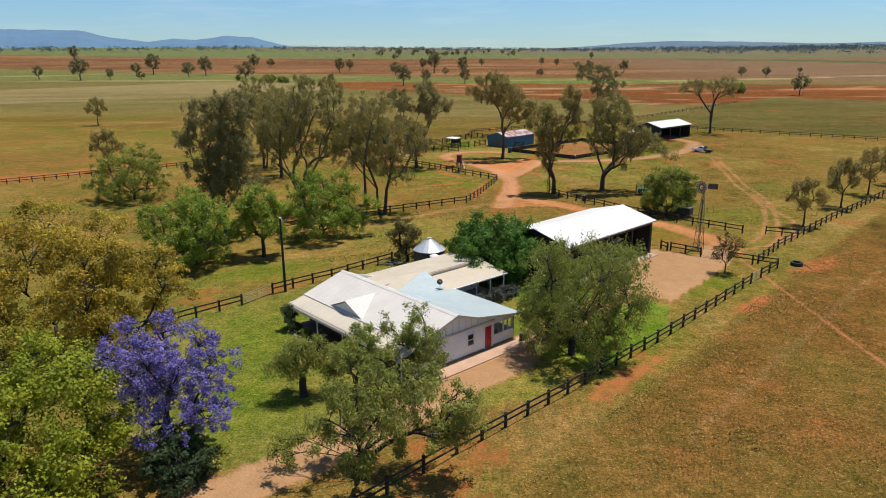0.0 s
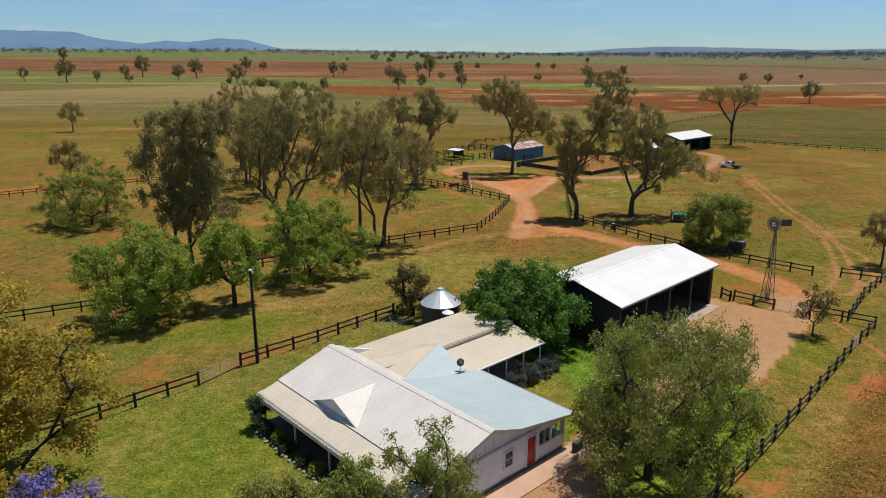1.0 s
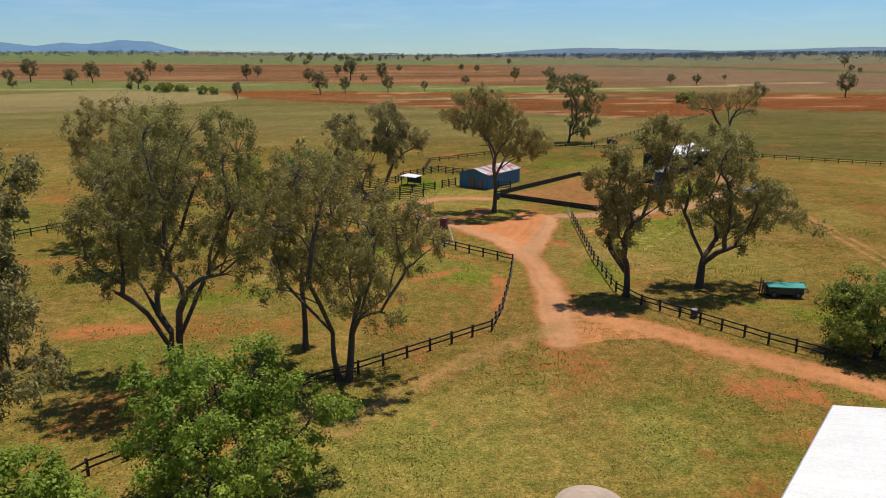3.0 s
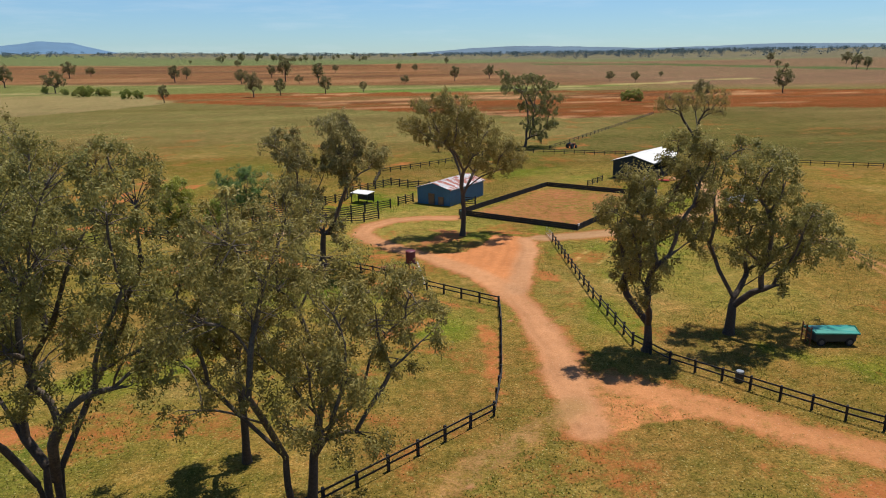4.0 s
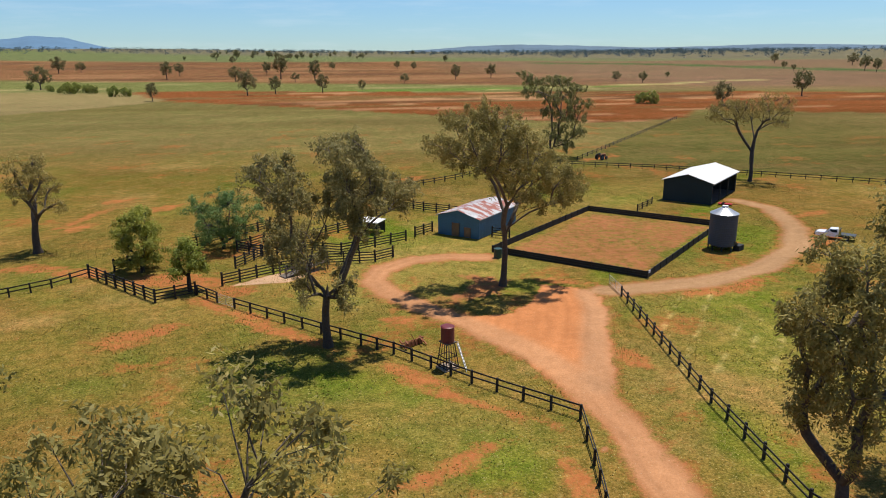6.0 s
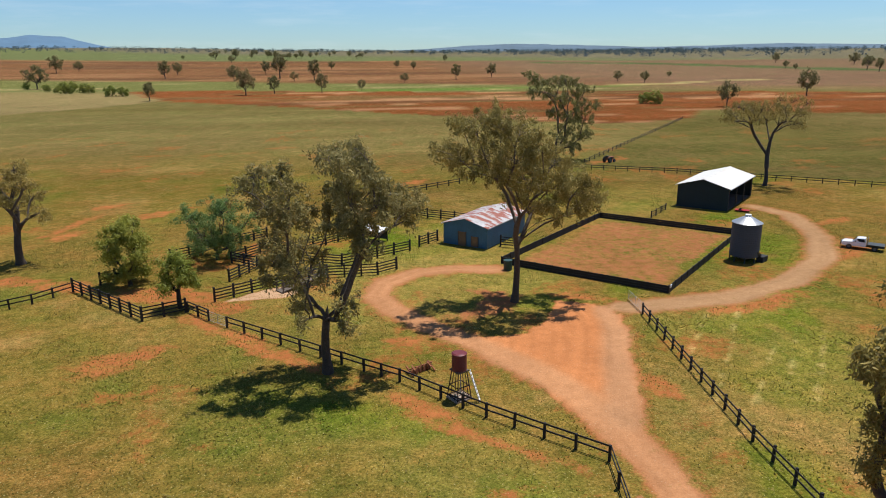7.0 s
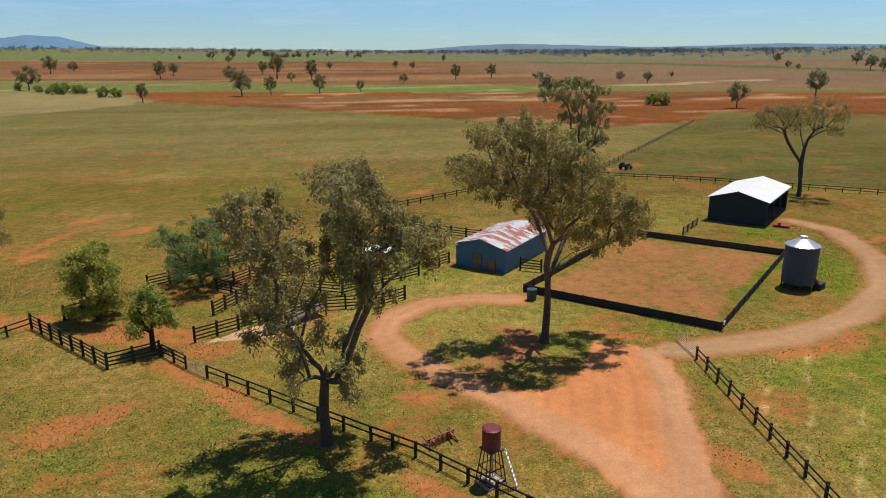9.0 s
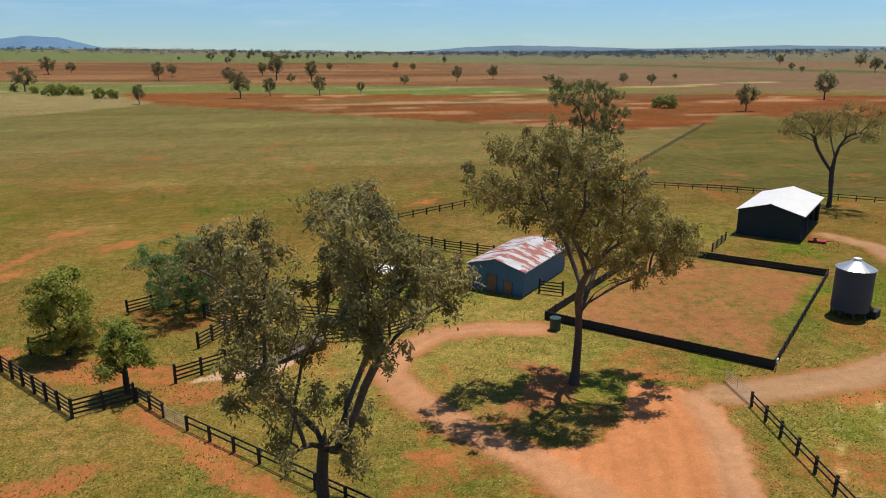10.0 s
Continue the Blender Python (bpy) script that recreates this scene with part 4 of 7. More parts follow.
FORKED_GUM = ((-2.7, 17.9, 2.3), (0.3, 17.6, 2.3), (-4.3, 14.6, 2.1), (-1.6, 14.0, 2.3), (2.0, 14.6, 2.2), (4.4, 13.4, 2.1), (6.5, 14.3, 1.7), (7.8, 12.2, 1.2), (3.2, 10.6, 2.1), (0.7, 10.6, 2.0),
              (-2.6, 10.3, 1.6), (-5.1, 9.3, 1.1), (5.6, 10.9, 1.3), (1.9, 7.8, 1.6), (4.2, 6.8, 1.1), (-0.5, 8.1, 1.4), (-5.9, 12.1, 1.6))
YARD_GUM = ((3.3, 19.2, 1.3), (1.7, 18.1, 1.4), (3.8, 17.4, 1.5), (1.0, 19.1, 0.8), (2.0, 15.9, 1.7), (4.5, 15.5, 1.4), (6.3, 15.0, 1.3), (7.8, 14.9, 0.9), (7.1, 13.7, 0.8), (3.1, 13.9, 1.5),
            (1.1, 13.7, 1.4), (3.6, 11.8, 1.4), (-4.8, 17.6, 1.0), (-2.9, 17.5, 1.0), (-5.9, 16.9, 0.7), (-4.2, 15.6, 1.3), (-2.3, 15.5, 1.1), (-2.8, 13.9, 1.1), (-0.9, 14.2, 1.1), (-3.8, 11.1, 1.4),
            (-2.3, 10.7, 1.3), (-0.9, 9.6, 1.1), (-4.7, 9.9, 0.9), (1.9, 5.3, 1.1), (1.6, 6.7, 0.7), (-2.1, 7.5, 0.6), (-1.6, 5.7, 0.5))
CIRCLE_GUM = ((-5.4, 19.7, 1.9), (-2.7, 20.1, 1.9), (-0.5, 19.3, 2.0), (-7.0, 17.1, 1.5), (-9.1, 17.3, 0.8), (-4.3, 17.0, 2.0), (-1.5, 16.4, 2.2), (1.5, 17.9, 2.0), (3.0, 15.7, 2.1), (0.2, 14.2, 2.2),
              (-3.1, 14.9, 1.4), (-5.9, 15.3, 1.0), (2.6, 13.0, 2.1), (5.2, 12.3, 2.0), (7.2, 13.3, 1.8), (8.8, 11.8, 1.6), (6.5, 10.5, 1.3), (0.9, 11.4, 1.6), (3.6, 10.7, 1.3))
UPRIGHT_GUM = ((-2.1, 16.1, 1.4), (-4.4, 13.7, 1.1), (-1.9, 14.0, 1.6), (-0.3, 14.3, 1.2), (-2.8, 11.8, 1.6), (-0.7, 11.7, 1.7), (1.2, 12.0, 1.2), (-2.2, 9.5, 1.4), (-0.2, 9.4, 1.4), (-2.8, 8.2, 0.9),
               (-1.2, 7.1, 0.9), (-2.1, 5.8, 0.5), (2.7, 19.5, 1.3), (2.0, 17.2, 1.3), (3.3, 16.3, 1.4), (4.0, 18.0, 1.0), (3.1, 14.1, 1.3), (4.3, 12.2, 0.9), (3.0, 11.0, 0.9))
SPREADING_GUM = ((-1.8, 16.2, 1.3), (-2.2, 13.4, 1.4), (-0.9, 11.4, 1.8), (-2.7, 10.1, 1.5), (0.4, 17.0, 1.8), (1.8, 17.8, 1.6), (-0.2, 14.2, 1.8), (2.4, 14.1, 2.0), (3.8, 15.4, 1.5), (5.3, 12.5, 1.9),
                 (1.3, 11.3, 1.9), (4.6, 10.6, 2.2), (7.2, 9.4, 1.9), (2.3, 8.3, 1.8), (5.4, 7.6, 1.8), (3.2, 5.7, 1.0), (-0.4, 8.5, 1.4), (7.4, 11.4, 1.6), (10.1, 9.0, 1.6), (12.4, 7.3, 1.2))
FENCE_GUM = ((-7.3, 22.0, 1.6), (-4.3, 19.8, 2.2), (-6.0, 17.8, 1.6), (1.7, 20.5, 2.1), (4.5, 19.7, 2.0), (4.9, 17.2, 2.0), (-0.4, 16.3, 2.6), (8.7, 18.2, 1.4), (6.9, 14.4, 2.3), (11.2, 14.6, 1.4),
             (2.1, 12.0, 2.9), (6.8, 10.4, 2.7), (8.8, 6.7, 2.2), (2.6, 6.9, 2.6), (5.2, 3.9, 2.2), (-2.1, 19.8, 1.7))
BARE_GUM = ((-9.4, 15.1, 1.4), (-7.0, 16.1, 1.6), (-4.5, 16.0, 1.7), (-1.2, 15.4, 1.4), (0.6, 16.5, 1.4), (3.2, 15.9, 1.6), (4.9, 17.5, 1.4), (6.0, 14.7, 1.2), (5.0, 12.8, 1.0), (-10.5, 13.8, 0.9),
            (-5.4, 13.9, 1.1), (2.3, 13.7, 1.2))
plant("gum_tree", gum(11, 21.5, 12.5, clear=0.2, trunk=0.4, low=0.12, leaf_mat=LEAF_GUM_B, spots=COLUMN_GUM, **MASS), -33.2, 98.8, 0, "tall grey-green gum tree with a single dark trunk", group="gum trees")
plant("gum_tree", gum(12, 23, 20, stems=4, clear=0.16, trunk=0.55, low=0.3, spots=FAN_GUM, **{**MASS, "clumps": 2.8, "leaves": 165, "leaf": (0.23, 0.082)}), -25.3, 115.0, 0, "broad gum tree with several dark stems from one foot", group="gum trees")
plant("gum_tree", gum(13, 20, 17, stems=2, clear=0.2, trunk=0.45, low=0.25, spots=FORKED_GUM, **{**MASS, "clumps": 2.8, "leaves": 165, "leaf": (0.23, 0.082)}), -11.3, 113.0, 0, "leaning gum tree with forked stems beside the fence", group="gum trees")
plant("gum_tree", gum(14, 17, 6, clear=0.4, lobes=6, trunk=0.28), -15.2, 120, 0, "slender gum tree close to a larger one", group="gum trees")
plant("gum_tree", gum(15, 21, 18, lobes=17, lobe_size=0.15, stems=2, dome=0.8), -45.5, 163.5, 0, "gum tree with a dense crown over bare ground", group="gum trees")
plant("gum_tree", gum(16, 19.5, 13.5, lobes=12), -38, 150, 90, "gum tree half hidden behind others", group="gum trees")
plant("gum_tree", gum(17, 20.5, 15, clear=0.30, trunk=0.42, low=0.2, lean=(0.8, 0.0), leaf_mat=LEAF_GUM_B, spots=YARD_GUM, **MASS), -8.9, 163, 0, "grey gum tree with a thick forked trunk in the fence line", group="gum trees")
plant("gum_tree", gum(18, 22, 19.5, clear=0.30, trunk=0.42, low=0.4, lean=(0.6, 0.0), spots=CIRCLE_GUM, **{**MASS, "clumps": 3.6}), 12.3, 176.9, 0, "tall gum tree with a high crown on the turning circle", group="gum trees")
plant("gum_tree", gum(19, 20.5, 10, clear=0.12, trunk=0.46, low=0.2, spots=UPRIGHT_GUM, **MASS), 19.6, 131, 0, "upright gum tree with two stems beside the fence", group="gum trees")
plant("gum_tree", gum(20, 19, 16, clear=0.2, trunk=0.52, low=0.25, lean=(0.5, 0), spots=SPREADING_GUM, **{**MASS, "clumps": 2.8}), 29.3, 133, 0, "spreading gum tree with a short thick trunk", group="gum trees")
plant("gum_tree", gum(21, 23, 20, clear=0.14, stems=2, trunk=0.5, low=0.1, leaf_mat=LEAF_GUM_B, spots=FENCE_GUM, **{**MASS, "clumps": 2.8, "leaf": (0.4, 0.15), "leaves": 70}), 54, 279, 0, "large gum tree standing beyond the far fence", group="gum trees")
plant("gum_tree", gum(22, 18.5, 18, clear=0.22, trunk=0.46, low=0.5, lean=(-0.4, 0), spots=BARE_GUM, bark=BARK, **{**MASS, "clumps": 7, "depth": 3, "leaves": 34}, bare=0.1), 84.8, 234, 0, "thin-crowned gum tree with bare limbs by the fence", group="gum trees")
plant("gum_tree", gum(23, 14, 8.5, clear=0.3, low=0.38, lobes=9, clumps=15, leaves=75, bare=0.12, trunk=0.6, lobe_size=0.2, lean=(0.8, 0)), -48.6, 205.3, 0, "small ragged gum tree in the open paddock", group="gum trees")
SMALL_GUM = gum(24, 8.5, 6.5, clear=0.35, low=0.35, lobes=8, clumps=12, leaves=50, leaf=(0.34, 0.12), trunk=0.18, clump_size=0.6)
for gx_, gy_, gs_ in ((54, 103.7, 0.88), (66.8, 117.2, 1.0), (77.6, 128.3, 1.02), (-81.3, 159.1, 1.15), (-144, 274, 1.28), (89, 139, 1.05)):
    plant("small_gum_tree", SMALL_GUM, gx_, gy_, gx_ * 37, "small round-headed gum tree in grass", group="small gums", scale=gs_)
plant("sapling", tree_meshes("sapling", 25, 4.4, 3.3, clear=0.3, trunk=0.1, lobes=6, clumps=10, leaves=40, leaf=(0.22, 0.1), hang=0.3, low=0.28, clump_size=0.4, leaf_mat=LEAF_BROWN), 33.8, 80.6, 0, "young tree on the edge of the gravel yard")

BUSHY = dict(orient=1.3, clear=0.16, trunk=0.3, lobes=16, clumps=14, leaves=125, leaf=(0.25, 0.135), hang=0.1, low=0.02, lobe_size=0.18, clump_size=0.8, dome=0.9, bark=BARK_DARK, sprigs=9, skirt=0.72)
plant("shade_tree", tree_meshes("shade", 31, 9.2, 12.5, leaf_mat=LEAF_BRIGHT, **BUSHY), -32.2, 84, 0, "dense round green shade tree in the house paddock", group="shade trees")
plant("shade_tree", tree_meshes("shade", 32, 9.3, 8.0, leaf_mat=LEAF_BRIGHT, **{**BUSHY, "clear": 0.3, "low": 0.22, "lobes": 10}), -24.4, 87.8, 0, "green shade tree with a visible dark trunk", group="shade trees")
plant("shade_tree", tree_meshes("shade", 33, 9.6, 12.5, leaf_mat=LEAF_BRIGHT, **{**BUSHY, "lobes": 15, "extra": ((5.5, 1.5, 4.2), (6.6, 2.2, 5.0), (4.0, 1.5, 6.4))}), -18.2, 97.3, 0, "bright green spreading shade tree", group="shade trees")
plant("shade_tree", tree_meshes("shade", 35, 9.4, 15, leaf_mat=LEAF_OLIVE, **{**BUSHY, "lobes": 16, "extra": ((-8.5, -0.5, 2.6), (-6.8, 0, 3.4))}), -59.5, 125.5, 0, "wide pepper tree with a leaning limb in the paddock", group="pepper trees")
plant("shade_tree", tree_meshes("shade", 36, 7.8, 9.0, leaf_mat=LEAF_OLIVE, **{**BUSHY, "lobes": 16}), 35.8, 112.2, 0, "round pepper tree beside the small tank", group="pepper trees")
plant("mulberry_tree", tree_meshes("mulberry", 37, 6.3, 12.2, leaf_mat=LEAF_DARK, **{**BUSHY, "lobe_size": 0.19, "lobes": 32, "low": 0.04, "clumps": 13, "leaves": 110, "leaf": (0.26, 0.18)}), 5.7, 79.4, 0, "dense dark green tree between the house and the shed")
plant("dark_shrub_tree", tree_meshes("dark", 38, 5.6, 5.4, leaf_mat=LEAF_BROWN, **{**BUSHY, "lobes": 9, "clumps": 8, "leaves": 90, "clump_size": 0.6}), -5.0, 85.6, 0, "small olive-brown tree beside the rainwater tank")
PEPPER = dict(orient=0.9, clear=0.25, trunk=0.35, lobes=16, clumps=15, leaves=130, leaf=(0.27, 0.075), hang=0.7, low=0.10, lobe_size=0.17, clump_size=0.72, dome=0.8, leaf_mat=LEAF_PEPPER, bark=BARK_DARK, skirt=0.6)
plant("pepper_tree", tree_meshes("pepper", 41, 10.4, 12.8, **{**PEPPER, "lean": (0.8, 0.6), "lobes": 27, "low": 0.0, "leaves": 125, "hang": 1.0, "clear": 0.18}), 11.8, 57.0, 0, "large drooping pepper tree over the drive", group="pepper trees")
WALL_TREE = ((-0.2, 5.6, 1.1), (0.9, 3.6, 1.3), (-1.4, 3.3, 1.2), (-2.3, 4.8, 0.7), (1.6, 1.8, 0.9), (0.0, 1.8, 0.9), (-2.4, 2.3, 0.7))
LAWN_TREE = ((0.2, 5.2, 1.0), (-0.8, 3.6, 1.1), (0.7, 3.1, 1.1), (-1.8, 2.0, 0.9), (1.3, 4.6, 0.6), (1.5, 1.6, 0.8))
SPRAWLING_TREE = ((-0.5, 5.1, 1.3), (1.6, 5.9, 1.3), (3.7, 6.3, 1.3), (5.7, 5.2, 1.1), (6.4, 3.6, 1.0), (4.6, 3.2, 1.3), (2.2, 3.8, 1.3), (0.1, 3.0, 1.1), (-1.5, 5.7, 0.8), (-0.9, 7.0, 0.9), (1.0, 7.2, 1.1),
                  (-2.7, 2.4, 0.5), (-4.3, 2.2, 0.4), (-5.4, 2.0, 0.3), (6.7, 5.9, 0.7))
plant("pepper_tree", tree_meshes("pepper", 42, 6.5, 5.0, **{**PEPPER, "spots": WALL_TREE, "clumps": 8, "leaves": 80, "clump_size": 0.5, "trunk": 0.2}), -1.5, 52.2, 0, "thin drooping tree against the house wall", group="pepper trees")
plant("pepper_tree", tree_meshes("pepper", 50, 6.0, 4.2, **{**PEPPER, "spots": LAWN_TREE, "clumps": 9, "leaves": 90, "clump_size": 0.5, "trunk": 0.18}), -6.1, 49.6, 0, "soft green drooping tree beside the verandah", group="pepper trees")
plant("pepper_tree", tree_meshes("pepper", 43, 7.6, 11.5, **{**PEPPER, "spots": SPRAWLING_TREE, "clumps": 8, "leaves": 110, "clump_size": 0.6, "clear": 0.16, "trunk": 0.32, "bare": 0.12}), -4.1, 38.4, 0, "sprawling half-dead pepper tree by the gate", group="pepper trees")
plant("small_garden_tree", tree_meshes("garden", 44, 4.6, 4.6, **{**PEPPER, "lobes": 9, "clumps": 12, "leaves": 80, "clear": 0.4, "low": 0.45}), -10.2, 49.1, 0, "small flat-topped garden tree on the lawn")
JACARANDA = ((-2.2, 7.9, 1.5), (-0.4, 8.1, 1.6), (1.5, 7.3, 1.6), (3.0, 6.2, 1.4), (-1.6, 6.0, 1.8), (0.6, 5.4, 1.8), (2.6, 4.3, 1.5), (3.7, 3.2, 0.9), (-0.8, 3.6, 1.5), (1.4, 2.8, 1.3), (-2.4, 4.4, 1.3))
plant("jacaranda", tree_meshes("jacaranda", 45, 9.3, 8.6, clear=0.2, trunk=0.3, leaf=(0.15, 0.10), hang=0.2, low=0.16, clumps=8, leaves=75, clump_size=0.42, bare=0.05, spots=JACARANDA, depth=2, spread=0.8, leaf_mat=LEAF_PURPLE, bark=BARK_DARK), -17.2, 41.0, 0, "jacaranda covered in violet blossom")
# Added leaf mass: its dark colour stands for the jacaranda's shaded underside.
plant("dark_shrub", tree_meshes("dark", 49, 2.8, 5.4, leaf_mat=LEAF_DARKEST, **{**BUSHY, "lobes": 9, "clumps": 9, "leaves": 80, "clump_size": 0.5, "clear": 0.1, "bare": 0.15}), -15.6, 38.2, 0, "low dark leaves put in for the shaded underside of the jacaranda", "shrub")
plant("lime_shrub_tree", tree_meshes("lime", 46, 10.2, 11, leaf_mat=LEAF_LIME, **{**BUSHY, "lobes": 18, "clumps": 13, "clump_size": 0.9, "leaves": 170, "leaf": (0.23, 0.13)}), -21.9, 34.4, 0, "lime-green leafy tree beside the jacaranda")
plant("silky_oak", tree_meshes("oak", 47, 13.2, 16, leaf_mat=LEAF_YELLOW, **{**BUSHY, "lobes": 19, "clumps": 13, "clump_size": 1.0, "leaves": 150, "leaf": (0.27, 0.14)}), -34, 56.5, 0, "big tree with yellow-brown flowering crown", group="yellow trees")
plant("silky_oak", tree_meshes("oak", 48, 11.5, 12, leaf_mat=LEAF_YELLOW, **{**BUSHY, "lobes": 15, "clumps": 12}), -26.5, 53.5, 0, "yellow-brown tree at the edge of the lawn", group="yellow trees")
plant("yard_tree", tree_meshes("yard", 51, 8.2, 7.4, leaf_mat=LEAF_OLIVE, **{**BUSHY, "lobes": 11, "clumps": 10, "leaves": 130}), -31.8, 192.2, 0, "leafy tree in the stock yard rails", group="yard trees")
plant("yard_tree", tree_meshes("yard", 52, 8.4, 11, leaf_mat=LEAF_GREY, **{**BUSHY, "lobes": 15, "clumps": 12, "leaves": 110, "leaf": (0.3, 0.09)}), -22.5, 201.5, 0, "feathery grey-green tree over the stock yards", group="yard trees")
plant("yard_tree", tree_meshes("yard", 53, 6.0, 4.6, leaf_mat=LEAF_OLIVE, **{**BUSHY, "lobes": 8, "clumps": 8, "leaves": 100, "clear": 0.4, "low": 0.35}), -24.4, 182.8, 0, "small tree in the corner of the yard", group="yard trees")
FAR_TREE = [tree_meshes("far", 60 + k, 10, 10.5 - k, clear=0.3, trunk=0.3, lobes=10, clumps=12, leaves=17, leaf=(0.6, 0.3), hang=0.3, low=0.26, lobe_size=0.16, clump_size=0.9, bare=0.1, dome=0.8, fine=False, leaf_mat=LEAF_FAR_HAZED) for k in range(3)]
far_rng = random.Random(7)
FAR_BUSH = tree_meshes('far', 66, 7, 10, clear=0.1, trunk=0.2, lobes=9, clumps=10, leaves=18, leaf=(0.8, 0.5), hang=0.1, low=0.02, orient=1.0, lobe_size=0.2, clump_size=0.8, fine=False, leaf_mat=LEAF_PEPPER)
FAR_SPOTS = [(-354, 1196, 2.39), (-339, 1246, 1.53), (-245, 794, 2.09), (-173, 999, 2.04), (-178, 1118, 1.65), (-53, 651, 1.83), (-86, 918, 1.7), (-156, 1643, 1.49), (-174, 1937, 2.38), (-61, 1110, 1.78),
             (-38, 977, 2.93), (-33, 670, 1.35), (-20, 898, 1.01), (2, 919, 2.21), (4, 674, 1.45), (35, 1257, 1.3), (37, 691, 0.93), (143, 1274, 1.33), (163, 1223, 1.27), (92, 826, 0.99)]
FAR_MORE = [(-97, 1976, 1.97), (-139, 1984, 1.22), (-212, 1849, 1.98), (321, 520, 1.69), (213, 445, 1.29), (310, 788, 1.09), (320, 749, 1.1), (404, 854, 0.69), (212, 928, 1.64), (159, 884, 1.66), (289, 1594, 1.47),
            (838, 1258, 1.85), (700, 1046, 1.14), (675, 992, 0.9), (883, 1121, 1.96), (752, 947, 2.01), (723, 895, 1.73), (-110, 595, 1.19), (-511, 838, 1.59), (-918, 1653, 3.37), (-444, 809, 2.53), (-410, 811, 1.32),
            (-434, 929, 1.66), (-437, 989, 2.79), (-349, 893, 1.86), (-347, 948, 2.44), (-373, 811, 1.01), (27, 276.6, 0.43)]
FAR_BUSHES = [(-251, 787, 0.8), (-225, 757, 0.75), (-211, 738, 0.6), (-199, 721, 1.2), (-201, 744, 1.1), (-189, 733, 0.95), (-182, 724, 0.9), (-152, 669, 1.05), (-143, 666, 0.9), (184, 481, 0.85), (187, 475, 0.95)]
for fx, fy, fs in FAR_BUSHES:
    plant("far_bush", FAR_BUSH, fx, fy, far_rng.uniform(0, 360), "round green bush on the far field boundary", "bush", "far bushes", scale=fs)
FAR_SPOTS += FAR_MORE
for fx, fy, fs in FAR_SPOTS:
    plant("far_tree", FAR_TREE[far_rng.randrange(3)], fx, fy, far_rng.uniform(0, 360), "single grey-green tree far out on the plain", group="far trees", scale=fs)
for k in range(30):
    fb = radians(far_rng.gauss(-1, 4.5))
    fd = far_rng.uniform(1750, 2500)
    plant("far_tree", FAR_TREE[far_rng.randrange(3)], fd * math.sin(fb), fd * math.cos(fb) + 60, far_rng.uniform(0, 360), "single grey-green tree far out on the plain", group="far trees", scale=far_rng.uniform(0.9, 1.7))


def far_woods(name, seed, count, label, place):
    """Woods on the horizon: uneven clumps of coarse leaves on the land."""
    g = np.random.default_rng(seed)
    b, d = place(g, count)
    x, y = d * np.sin(np.radians(b)), d * np.cos(np.radians(b))
    z = relief(x, y)
    h = g.uniform(5, 14, count)
    per = 26
    c = np.repeat(np.stack((x, y, z, h), 1), per, axis=0)
    n = len(c)
    p = c[:, :3] + np.stack((g.normal(0, 0.42, n) * c[:, 3], g.normal(0, 0.42, n) * c[:, 3], c[:, 3] * (0.15 + 0.85 * g.random(n) ** 0.8)), 1)
    d1, d2 = g.normal(0, 1, (n, 3)), g.normal(0, 1, (n, 3))
    s = (0.20 * c[:, 3:4])
    quad = np.stack((p - d1 * s * 0.5, p + d2 * s * 0.4, p + d1 * s * 0.5, p - d2 * s * 0.4), 1).reshape(-1, 3)
    me = leaf_mesh(name, quad, g.uniform(0, 1, n), LEAF_FAR_HAZED)
    return tagged(new(name, me), label, "woods", kind="stuff")


# Blue-grey leaf colour stands in for the haze before the horizon woods.
LEAF_FAR_HAZED = leafy("hazed_far_wood_leaves", (0.095, 0.135, 0.150), (0.14, 0.18, 0.185))
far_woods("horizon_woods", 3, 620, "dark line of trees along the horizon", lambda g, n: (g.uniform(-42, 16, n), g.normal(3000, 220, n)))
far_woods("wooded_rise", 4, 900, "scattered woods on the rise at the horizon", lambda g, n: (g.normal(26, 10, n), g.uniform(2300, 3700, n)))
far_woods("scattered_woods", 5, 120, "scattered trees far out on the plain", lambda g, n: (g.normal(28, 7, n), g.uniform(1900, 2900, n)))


# ---- fences ----
def post_mesh(name, size, height, material):
    bm = bmesh.new()
    box(bm, 0, 0, height / 2 - 0.15, size, size, height + 0.3)
    top = [v for v in bm.verts if v.co.z > height / 2]
    bmesh.ops.bevel(bm, geom=[e for e in bm.edges if all(v in top for v in e.verts)], offset=0.03, segments=1, affect="EDGES")
    return finish(bm, name, material)


def rail_mesh(name, wide, high, material):
    bm = bmesh.new()
    box(bm, 0, 0, 0, 1, wide, high)
    return finish(bm, name, material)


POST = post_mesh("post", 0.17, 1.28, BLACK_TIMBER)
YARD_POST = post_mesh("yard_post", 0.2, 1.75, BLACK_TIMBER)
RAIL = rail_mesh("rail", 0.05, 0.13, BLACK_TIMBER)
fence_rng = random.Random(5)


